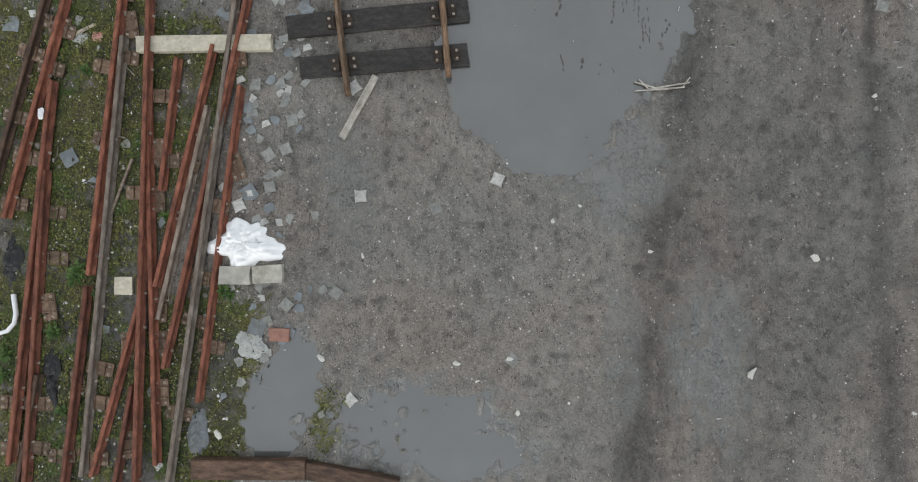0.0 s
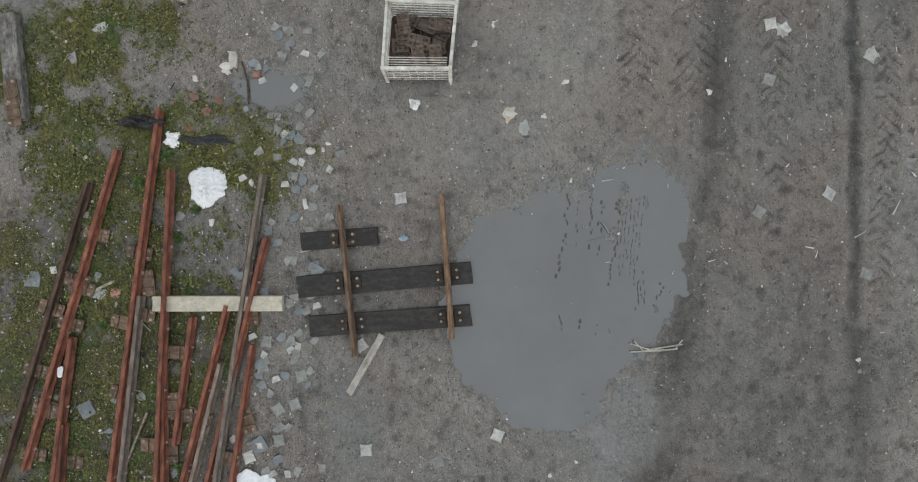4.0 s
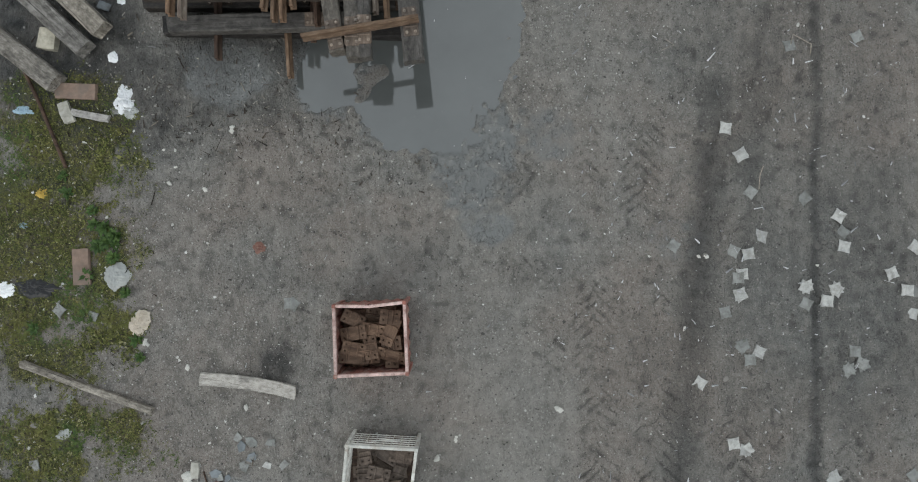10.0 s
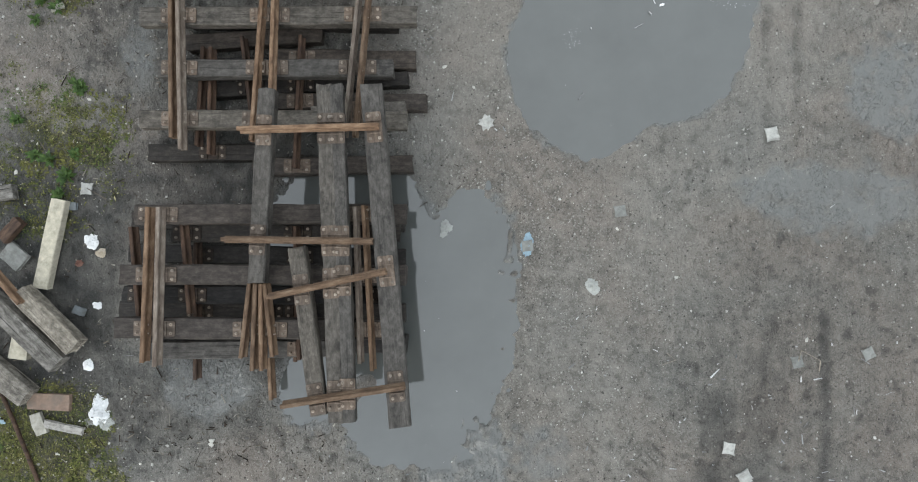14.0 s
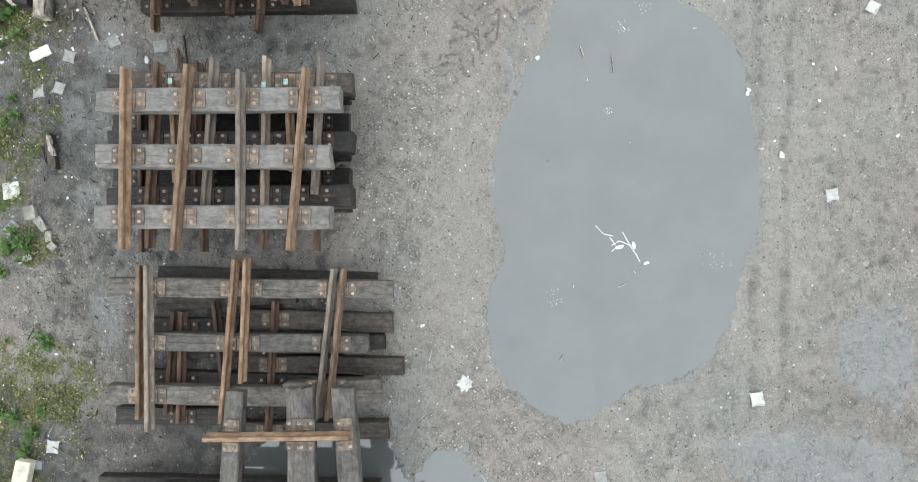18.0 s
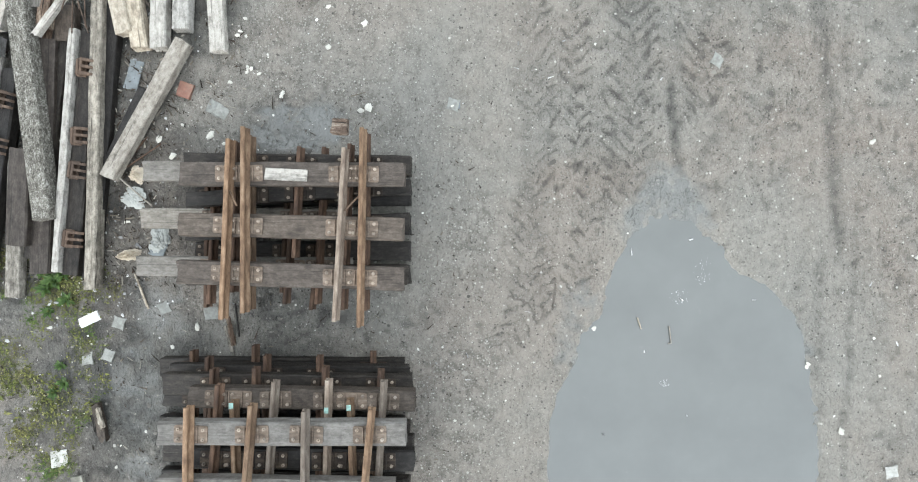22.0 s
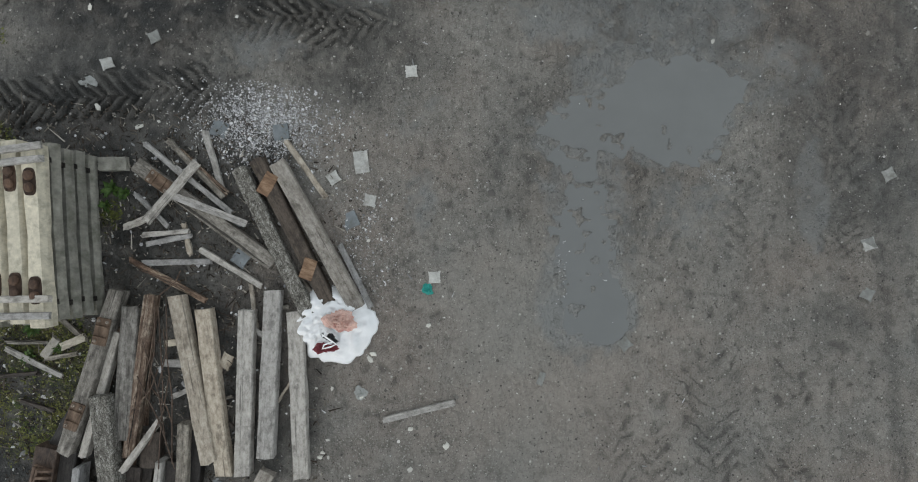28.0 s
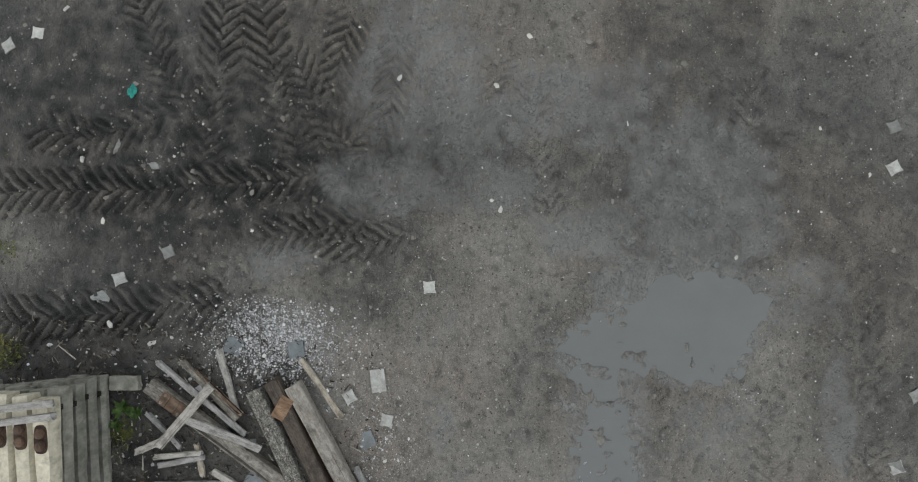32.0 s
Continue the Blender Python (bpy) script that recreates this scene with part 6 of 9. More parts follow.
loose_rail(-2.20, 4.53, -2.60, 0.38, 0.00, RUST_BROWN, "long red-brown rusty rail lying in a heap on mossy ground")
timber(-3.65, 3.10, -1.70, 3.19, 0.11, 0.23, 0.10, CONCRETE_CREAM, "pale cream concrete post lying across under the rails", name='concrete_post', category='post', wear=0.5)
loose_plate(-4.14, 2.78, -0.17, 0.00)
loose_plate(-5.26, 1.45, -0.26, 0.00)
loose_plate(-4.84, 0.63, -0.09, 0.00)
loose_plate(-3.17, 1.43, -0.00, 0.00)
loose_plate(-4.79, -0.04, -0.00, 0.00)
loose_plate(-2.70, -0.89, -0.26, 0.00)
loose_plate(-2.45, -1.26, -0.09, 0.00)
loose_plate(-2.88, -2.24, -0.14, 0.00)
loose_plate(-4.93, -2.17, -0.00, 0.00)
loose_plate(-4.39, -2.81, -0.00, 0.00)
loose_plate(-2.59, -0.26, -0.14, 0.00)
loose_plate(-3.67, -1.28, -1.57, 0.00)
loose_plate(-3.29, -0.50, -1.57, 0.00)
loose_plate(-4.38, -1.86, -1.40, 0.00)
slab(-3.75, -0.41, 0.26, 0.26, 0.050, 0.03, CONCRETE_CREAM, "concrete_block", "small pale square concrete block beside a rail", "block")
sack("white_sack", "crumpled torn white plastic sack on broken slabs", -2.01, 0.27, 0.51, 0.34, 0.17, WHITE_CLOTH, 3, 0.0, 0.00)
slab(-2.12, -0.20, 0.45, 0.26, 0.080, 0.03, CONCRETE, "concrete_block", "grey broken concrete block under the white sack", "block")
slab(-1.65, -0.17, 0.43, 0.26, 0.090, 0.10, CONCRETE, "concrete_block", "pale broken concrete block under the white sack", "block")
loose_plate(-5.39, 0.74, -0.09, 0.02)
loose_plate(-4.93, -2.80, -0.09, 0.02)
loose_plate(-5.26, -2.83, -0.00, 0.02)
loose_plate(-3.21, -0.73, -1.57, 0.02)
loose_plate(-3.19, -1.24, -1.57, 0.02)
loose_plate(-3.14, -1.94, -1.48, 0.02)
loose_plate(-4.05, -1.62, -0.17, 0.02)
loose_plate(-4.03, -2.12, -0.09, 0.02)
loose_plate(-4.56, -2.91, -0.00, 0.02)
loose_plate(-3.61, -2.72, -1.40, 0.02)
loose_plate(-2.51, 0.81, -0.35, 0.02)
loose_plate(-2.17, 1.38, -1.22, 0.02)
loose_plate(-3.30, 1.56, -1.48, 0.02)
loose_plate(-3.30, 0.87, -1.48, 0.02)
loose_plate(-2.90, 1.41, -0.35, 0.02)
loose_plate(-4.08, -2.93, -0.00, 0.02)
loose_plate(-4.83, -0.75, -1.40, 0.02)
loose_plate(-5.29, -2.16, -0.00, 0.02)
loose_plate(-5.23, 2.95, -0.26, 0.02)
loose_plate(-4.86, 3.39, -0.17, 0.02)
loose_plate(-3.57, 0.95, -0.00, 0.02)
loose_plate(-4.09, 1.70, -0.26, 0.02)
loose_plate(-5.41, 2.00, -0.17, 0.02)
weed(-4.40, -0.20, 1.5)
weed(-4.48, -0.33, 1.2)
weed(-2.28, -0.42, 1.1)
weed(-5.44, -1.47, 1.2)
weed(-4.73, -1.11, 1.3)
weed(-5.46, -1.77, 1.0)
weed(-4.13, -0.53, 0.9)
weed(-5.06, -3.13, 1.0)
weed(-4.58, -2.26, 0.9)
weed(-3.47, 0.18, 0.8)
weed(-2.20, -0.49, 0.8)
weed(-4.97, -0.90, 0.9)
weed(-3.98, 2.48, 0.8)
weed(-4.42, 2.73, 0.9)
weed(-3.18, 0.62, 0.8)
weed(-3.82, 5.22, 1.2)
weed(-3.61, 5.36, 1.0)
weed(-4.03, 4.93, 1.0)
weed(-3.11, 4.57, 0.9)
weed(-4.46, 4.51, 0.9)
weed(-3.36, 4.11, 0.9)
weed(-0.92, -2.90, 0.8)
weed(-0.97, -3.03, 0.9)
weed(-8.13, 27.23, 1.4)
weed(-7.97, 27.33, 1.1)
weed(-7.20, 29.37, 1.3)
weed(-4.42, 10.21, 1.3)
weed(-4.18, 10.04, 1.2)
weed(-3.95, 9.51, 1.0)
weed(-4.56, 9.74, 1.1)
weed(-4.94, 10.99, 1.0)
weed(-4.35, 10.49, 1.2)
weed(-3.72, 8.80, 1.0)
weed(-4.15, 10.27, 1.1)
weed(-4.55, 10.75, 1.0)
weed(-5.05, 11.26, 0.9)
weed(-5.31, 8.88, 1.0)
weed(-3.65, 8.54, 0.9)
weed(-4.29, 10.29, 1.3)
weed(-4.17, 10.39, 1.2)
weed(-4.49, 10.54, 1.0)
weed(-5.28, 16.17, 1.2)
weed(-5.00, 15.94, 1.3)
weed(-5.10, 15.67, 1.1)
weed(-4.90, 16.29, 1.0)
weed(-5.60, 18.66, 1.0)
weed(-4.96, 17.33, 1.0)
weed(-6.01, 22.16, 1.3)
weed(-6.11, 21.89, 1.2)
weed(-5.45, 18.72, 1.2)
weed(-5.33, 18.62, 1.0)
weed(-5.55, 18.86, 0.9)
weed(-5.70, 20.55, 1.0)
weed(-5.83, 20.40, 0.9)
weed(-5.78, 20.80, 0.8)
weed(-5.30, 18.80, 0.8)
weed(-5.62, 18.55, 0.9)
weed(-5.79, 21.75, 1.1)
weed(-6.03, 21.56, 1.0)
weed(-5.59, 18.65, 1.2)
weed(-5.36, 18.46, 1.0)
weed(-5.68, 18.26, 1.0)
weed(-4.89, 17.28, 1.2)
weed(-6.17, 22.16, 1.2)
weed(-5.99, 22.01, 1.3)
weed(-5.87, 22.11, 1.0)
weed(-7.05, 22.33, 1.0)
weed(-5.50, 16.22, 1.1)
weed(-5.04, 15.99, 1.0)
weed(-5.82, 16.74, 1.0)
weed(-7.02, 29.31, 1.0)
weed(-8.12, 26.80, 1.1)
weed(-7.71, 26.97, 1.0)
weed(-7.26, 29.11, 0.9)
slab(-1.47, -1.05, 0.29, 0.19, 0.050, -0.00, BRICK_RED, "brick", "worn red brick lying on the mud", "brick")
sack("white_bag", "smooth white plastic bag lying on mossy ground", -2.95, 4.92, 0.31, 0.29, 0.10, WHITE_CLOTH, 5, 0.0, 0.00)
sack("black_bag", "black plastic bag draped over the rail end", -3.95, 5.83, 0.33, 0.11, 0.14, BLACK_SHEET, 6, 0.0, 0.10)
sack("black_sheet", "strip of black plastic on the moss", -3.03, 5.62, 0.41, 0.08, 0.05, BLACK_SHEET, 7, 0.0, 0.00)
sack("white_scrap", "small crumpled white paper on the moss", -3.55, 5.61, 0.13, 0.11, 0.05, WHITE_CLOTH, 8, 0.0, 0.00)
sack("black_sheet", "torn grey-black plastic sheet between the rails", -5.43, -0.10, 0.14, 0.39, 0.06, BLACK_SHEET, 9, 0.0, 0.00)
sack("black_sheet", "dark crumpled plastic sheet between the rails", -4.77, -1.75, 0.12, 0.43, 0.06, BLACK_SHEET, 10, 0.0, 0.00)
sack("dark_sheet", "dark grey crumpled sheet beside the rails", -2.60, -2.49, 0.15, 0.34, 0.06, SLATE, 11, 0.0, 0.00)
sack("grey_film", "thin grey plastic film on the ground", -1.87, -1.22, 0.21, 0.19, 0.03, GREY_SHEET, 12, 0.0, 0.00)
rod("white_pipe", "bent white plastic pipe among the weeds", "pipe", 0.030, WHITE_CLOTH, (-5.33, -0.58, 0.060), (-5.28, -0.86, 0.060), (-5.30, -1.00, 0.060), (-5.41, -1.12, 0.050), (-5.69, -1.21, 0.040))
rod("metal_strip", "thin pale metal strip between the rails", "strip", 0.020, RUST_GREY, (-3.69, 1.44, 0.040), (-3.86, 0.98, 0.030), (-3.99, 0.59, 0.030))
timber(-4.35, 3.39, -4.67, 3.21, 0.03, 0.04, 0.02, WOOD_PALE, "short pale stick on the ground", name='stick', category='stick')
sack("grey_film", "grey plastic scrap near the rails", -4.53, 3.19, 0.10, 0.09, 0.03, GREY_SHEET, 13, 0.0, 0.00)
sack("pink_scrap", "small pink and white wrapper scrap", -4.30, 3.23, 0.09, 0.08, 0.03, PINK, 14, 0.0, 0.00)
loose_plate(-4.60, 4.11, -0.17, 0.03)
loose_plate(-4.78, 3.29, -0.26, 0.03)
loose_plate(-4.92, 2.73, -0.21, 0.03)
loose_plate(-5.23, 1.40, -0.14, 0.03)
loose_plate(-3.93, 3.85, -0.09, 0.03)
loose_plate(-3.78, 3.40, -1.40, 0.03)
loose_plate(-3.84, 2.92, -0.09, 0.03)
loose_plate(-2.19, 3.02, -1.40, 0.03)
loose_plate(-3.07, 1.43, -0.00, 0.03)
loose_plate(-3.32, 2.37, -0.00, 0.03)
loose_plate(-2.44, 0.80, -0.17, 0.03)
sack("white_scrap", "torn white strip hung on a rail", -4.94, 2.02, 0.04, 0.08, 0.03, WHITE_CLOTH, 15, 0.0, 0.15)
timber(-2.62, -3.00, -0.99, -2.96, 0.14, 0.28, 0.14, RUST_BROWN, "dark rusty steel girder lying at the puddle edge", name='girder', category='girder', wear=0.2)
timber(-1.00, -2.97, 0.35, -3.18, 0.12, 0.25, 0.12, RUST_BROWN, "dark rusty steel girder end at the puddle edge", name='girder', category='girder', wear=0.2)

# ---- small track panel sunk in the mud ----
track_panel("short track panel with soaked black sleepers sunk in mud", 0.04, [
    (-1.51, 3.44, 1.13, 3.78, 0.34, WOOD_WET),
    (-1.30, 2.85, 1.15, 3.13, 0.33, WOOD_WET),
    (-1.49, 4.13, -0.33, 4.28, 0.27, WOOD_WET)], [
    (-0.92, 4.71, -0.57, 2.45),
    (0.62, 4.95, 0.88, 2.77)], RUST_ORANGE, "", 0.15)
timber(-0.19, 2.77, -0.65, 1.86, 0.03, 0.10, 0.03, WOOD_CREAM, "pale thin wooden lath lying on mud", name='lath', category='lath')
pad("pale", -0.35, 1.01, 4)
pad("pale", 1.64, 1.32, 71)
pad("pale", -0.50, 2.60, 35)
pad("pale", -2.13, 0.82, 26)
pad("pale", -0.41, -1.97, 45)
pad("dull", 0.75, 0.87, 26)
pad("dull", -1.46, 1.66, 25)
pad("dull", -0.66, -0.41, 55)
pad("dull", -1.38, -0.61, 50)
pad("dull", 1.94, -1.31, 50)
pad("dull", -1.59, 2.62, 15)
pad("dull", -1.39, 2.09, 15)
pad("dull", -1.94, 2.59, 1)
pad("dull", -1.99, 2.20, 20)
pad("dull", -1.71, 1.57, 35)
pad("dull", -1.68, 1.10, 14)
pad("dull", -1.68, 1.27, 61)
pad("slate", -5.57, 3.38, 0)
pad("slate", -1.99, 1.00, 35)
pad("slate", -1.80, -0.96, 70)
pad("slate", -4.63, 1.43, 30)
pad("slate", -1.27, 3.69, 60)
rod("bent_wire", "bundle of bent reeds lying in the shallow water", "wire", 0.012, WOOD_SILVER, (3.60, 2.81, 0.010), (3.90, 2.73, 0.020), (4.40, 2.83, 0.010))
rod("bent_wire", "bundle of bent reeds lying in the shallow water", "wire", 0.010, WOOD_SILVER, (3.61, 2.68, 0.010), (4.07, 2.72, 0.020), (4.33, 2.76, 0.010))
rod("bent_wire", "bundle of bent reeds lying in the shallow water", "wire", 0.010, WOOD_SILVER, (3.66, 2.85, 0.010), (3.80, 2.71, 0.020), (4.29, 2.75, 0.010), (4.40, 2.90, 0.010))
stone(5.43, -1.38, 0.094, 1.1)
stone(6.31, 0.33, 0.077, 2.4)
stone(2.85, 0.97, 0.039, 0.0)
stone(7.10, 2.71, 0.051, 1.1)
stone(1.13, -1.38, 0.060, 0.0)
stone(2.05, -2.08, 0.047, 1.5)
stone(-0.11, -0.22, 0.030, 1.0)
stone(-0.86, -1.38, 0.069, 2.6)
stone(3.90, 0.34, 0.039, 0.0)
stone(-2.32, -2.54, 0.077, 2.4)
stone(1.90, -1.29, 0.051, 0.0)
stone(7.80, -1.88, 0.043, 0.0)
stone(-0.29, 0.14, 0.043, 2.0)
stone(1.44, -1.63, 0.034, 0.5)
pad("shard", -1.51, 5.08, 86)
pad("shard", -1.59, 5.90, 56)
pad("shard", -2.29, 6.78, 48)
pad("shard", -1.18, -0.64, 53)
pad("shard", -1.49, -0.29, 12)
pad("shard", -1.38, 4.67, 58)
pad("shard", -1.60, 5.72, 75)
pad("shard", -1.37, -1.93, 67)
pad("shard", -1.35, -0.93, 78)
pad("shard", -2.21, 5.49, 23)
pad("shard", -2.02, 4.31, 3)
pad("shard", -1.83, -1.21, 32)
pad("shard", -1.19, -1.45, 47)
pad("shard", -1.38, 0.65, 74)
pad("shard", -1.50, 2.33, 70)
pad("shard", -1.50, 6.57, 76)
pad("shard", -1.26, -2.00, 22)
pad("shard", -1.97, 4.41, 82)
pad("shard", -2.00, -1.76, 50)
pad("shard", -1.76, -1.14, 44)
pad("shard", -1.95, 2.29, 25)
pad("shard", -1.47, 3.09, 72)
pad("shard", -1.93, 5.82, 67)
pad("shard", -1.32, 7.05, 45)
pad("shard", -1.96, 7.00, 46)
pad("shard", -1.78, 2.03, 51)
pad("shard", -2.17, 2.66, 55)
pad("shard", -0.96, 5.50, 14)
pad("shard", -1.55, 3.27, 6)
pad("shard", -1.34, 4.67, 26)
pad("shard", -1.69, 3.85, 57)
pad("shard", -1.86, 1.79, 58)
pad("shard", -1.42, -1.70, 18)
pad("shard", -1.68, 5.14, 89)
pad("shard", -1.70, -0.30, 24)
pad("shard", -1.83, 4.10, 25)
pad("shard", -1.83, 5.66, 54)
pad("shard", -1.55, 0.39, 84)
pad("shard", -1.07, -1.60, 55)
pad("shard", -1.60, -2.26, 65)
pad("shard", -1.98, 7.29, 83)
pad("shard", -0.85, -0.38, 26)
pad("shard", -1.31, 3.31, 13)
pad("shard", -1.66, -0.83, 17)
pad("shard", -1.60, 4.49, 39)
pad("shard", -1.49, 6.09, 71)
pad("shard", -1.44, 3.60, 43)
pad("shard", -1.87, 7.38, 21)
pad("shard", -1.57, 7.03, 12)
pad("shard", -1.26, 3.79, 31)
pad("shard", -1.07, 4.54, 31)
pad("shard", -1.22, 3.17, 51)
pad("shard", -1.66, 5.36, 2)
pad("shard", -1.72, 5.76, 45)
pad("shard", -1.53, 0.60, 63)
pad("shard", -1.58, 2.48, 67)
pad("shard", -1.59, 4.94, 38)
pad("shard", -1.63, 2.09, 9)
pad("shard", -2.23, -0.41, 33)
pad("shard", -1.21, 2.63, 60)
pad("shard", -1.79, 5.01, 36)
pad("shard", -1.63, 3.19, 73)
pad("shard", -1.33, 4.95, 68)
pad("shard", -1.97, 2.39, 25)
pad("shard", -1.81, 7.15, 41)
pad("shard", -1.54, 5.36, 33)
pad("shard", -1.63, 5.12, 80)
pad("shard", -1.91, 6.95, 76)
pad("shard", -2.25, -1.97, 49)
pad("shard", -2.01, 3.36, 49)
pad("shard", -1.77, -1.68, 32)
pad("shard", -1.95, -0.10, 79)
pad("shard", -1.48, 2.45, 89)
pad("shard", -1.40, -1.39, 21)
pad("shard", -1.28, -1.65, 82)
pad("shard", -1.70, 0.79, 51)
pad("shard", -1.85, -0.65, 34)
pad("shard", -2.02, 2.09, 41)
pad("shard", -1.67, 0.82, 70)
pad("shard", -1.69, -1.89, 60)
pad("shard", -0.83, -2.20, 50)
pad("shard", -1.15, -2.27, 72)
pad("shard", -1.01, 0.70, 83)
pad("shard", -1.61, 6.18, 53)
pad("shard", -1.52, -2.35, 78)
pad("shard", -1.84, 5.77, 78)
pad("shard", -2.00, 1.00, 38)
pad("shard", -1.68, -1.94, 85)
pad("shard", -1.11, 5.27, 22)
pad("shard", -1.80, 7.34, 9)
pad("shard", -1.13, -1.41, 37)
pad("shard", -1.21, -0.47, 29)
pad("shard", -2.04, -1.45, 88)
pad("shard", -1.92, 5.41, 11)
pad("shard", -1.86, 0.64, 19)
pad("shard", -1.04, -0.36, 86)
pad("shard", -1.71, 2.67, 36)
pad("shard", -1.81, 7.13, 43)
pad("shard", -2.15, 1.41, 29)
pad("shard", -1.56, 1.29, 53)
pad("shard", -2.07, 6.05, 24)
pad("shard", -1.27, 2.17, 32)
pad("shard", -1.54, 7.38, 0)
pad("shard", -2.23, 6.59, 53)
pad("shard", -1.98, 1.94, 63)
pad("shard", -1.38, 4.31, 14)
pad("shard", -2.45, 5.07, 64)
pad("shard", -1.72, 6.51, 15)
pad("shard", -2.19, 6.29, 79)
pad("shard", -2.03, 2.25, 64)
pad("shard", -1.36, 3.07, 28)
pad("shard", -2.16, 6.78, 63)
pad("shard", -1.43, -1.47, 14)
pad("shard", -1.30, -1.01, 20)
pad("shard", -1.62, 3.17, 33)
pad("shard", -1.67, -1.40, 44)
pad("shard", -1.56, 5.68, 55)
pad("shard", -1.44, 4.03, 44)
pad("shard", -1.27, 1.97, 48)
pad("shard", -2.06, 7.41, 42)
pad("shard", -2.01, 4.29, 66)
pad("shard", -1.65, 0.20, 69)
pad("shard", -1.46, 2.55, 44)
pad("shard", -1.42, -1.12, 84)
pad("shard", -1.60, 3.84, 80)
pad("shard", -2.39, 1.08, 80)
pad("shard", -1.76, 0.59, 54)
pad("shard", -1.64, -1.79, 49)
pad("shard", -1.45, 2.73, 38)
pad("shard", -1.63, -1.33, 88)
pad("shard", -1.76, -0.52, 29)
pad("shard", -1.96, 6.03, 81)
pad("shard", -1.80, -0.36, 84)
pad("shard", -1.46, 6.12, 53)
pad("shard", -1.48, 6.64, 83)
pad("shard", -4.75, -2.03, 43)
pad("shard", -4.22, 1.63, 80)
pad("shard", -4.27, 1.12, 11)
pad("shard", -5.25, 3.54, 68)
pad("shard", -2.44, 6.13, 50)
pad("shard", -3.35, 4.45, 62)
pad("shard", -4.69, 7.82, 73)
pad("shard", -5.27, -2.57, 48)
pad("shard", -2.56, -0.83, 40)
pad("shard", -2.57, -2.52, 31)
pad("shard", -4.95, 1.51, 48)
pad("shard", -3.80, 1.66, 14)
pad("shard", -2.20, -0.36, 79)
pad("shard", -2.35, 6.84, 5)
pad("shard", -3.22, 0.55, 64)
pad("shard", -2.92, 1.20, 45)
pad("shard", -2.75, 4.73, 36)
pad("shard", -2.38, 3.59, 58)
pad("shard", -3.31, -1.92, 48)
pad("shard", -3.19, 4.64, 66)
pad("shard", -4.81, 4.40, 19)
pad("shard", -3.17, -3.02, 75)
pad("shard", -2.48, 3.65, 63)
pad("shard", -4.02, -1.06, 16)
pad("shard", -4.59, 3.46, 66)
pad("shard", -5.62, 5.98, 65)

# ---- two scrap crates and what lies round them ----
crate("red", (-0.48, 8.61), (0.53, 8.72), (0.42, 9.72), (-0.58, 9.60), 0.55)
crate("white", (-0.28, 6.66), (0.68, 6.70), (0.73, 7.64), (-0.26, 7.63), 0.52)
timber(-5.44, 8.32, -3.39, 7.74, 0.06, 0.10, 0.06, WOOD_GREY, "long thin weathered pole lying on the mud", name='pole', category='pole')
timber(-2.69, 8.27, -1.21, 8.16, 0.05, 0.20, 0.04, WOOD_SILVER, "bowed pale weathered board on mud", name='board', category='board', bow=0.05)
timber(-6.20, 8.24, -5.91, 8.00, 0.03, 0.06, 0.03, WOOD_SILVER, "short grey lath on the moss", name='lath', category='lath')
timber(-6.07, 7.37, -5.84, 5.79, 0.14, 0.27, 0.13, WOOD_GREY, "grey sleeper with rusty plates in the weeds", name='sleeper', category='sleeper', plates=(0.75, 0.95))
slab(-4.65, 9.87, 0.25, 0.56, 0.040, 0.13, BOARD_BROWN, "brown_board", "flat rusty brown board on the moss", "board")
slab(-4.94, 12.58, 0.62, 0.24, 0.050, 0.03, BOARD_BROWN, "brown_board", "flat brown board beside timbers", "board")
rod("rust_bar", "long thin rusty angle bar", "bar", 0.025, RUST_BROWN, (-6.03, 13.35, 0.060), (-5.45, 12.29, 0.050), (-5.01, 11.39, 0.030))
sack("grey_bag", "grey plastic bag on grass", -4.11, 9.76, 0.20, 0.20, 0.06, GREY_SHEET, 21, 0.0, 0.00)
sack("white_scrap", "crumpled white paper in the moss", -5.81, 9.43, 0.13, 0.13, 0.05, WHITE_CLOTH, 22, 0.0, 0.00)
sack("black_sheet", "wet black plastic sheet in the moss", -5.34, 9.49, 0.32, 0.15, 0.05, BLACK_SHEET, 23, 0.0, 0.00)
sack("white_scrap", "crumpled white and grey plastic on mud", -4.21, 12.50, 0.16, 0.20, 0.05, WHITE_CLOTH, 24, 0.0, 0.00)
sack("grey_film", "grey film scrap on mud", -4.10, 12.33, 0.15, 0.11, 0.04, GREY_SHEET, 25, 0.0, 0.00)
sack("blue_sheet", "light blue plastic sheet on mud", -5.75, 12.23, 0.14, 0.07, 0.03, BLUE, 26, 0.0, 0.00)
sack("yellow_scrap", "crumpled ochre yellow scrap on moss", -5.37, 10.96, 0.09, 0.08, 0.03, YELLOW, 27, 0.0, 0.00)
sack("orange_scrap", "orange-brown scrap on the mud", -1.94, 10.35, 0.10, 0.10, 0.03, BRICK_RED, 28, 0.0, 0.00)
sack("blue_scrap", "small blue and white wrapper on moss", -5.62, 10.45, 0.07, 0.05, 0.02, BLUE, 29, 0.0, 0.00)
sack("grey_film", "grey plastic scrap on mud", -4.72, 7.28, 0.11, 0.08, 0.03, GREY_SHEET, 30, 0.0, 0.00)
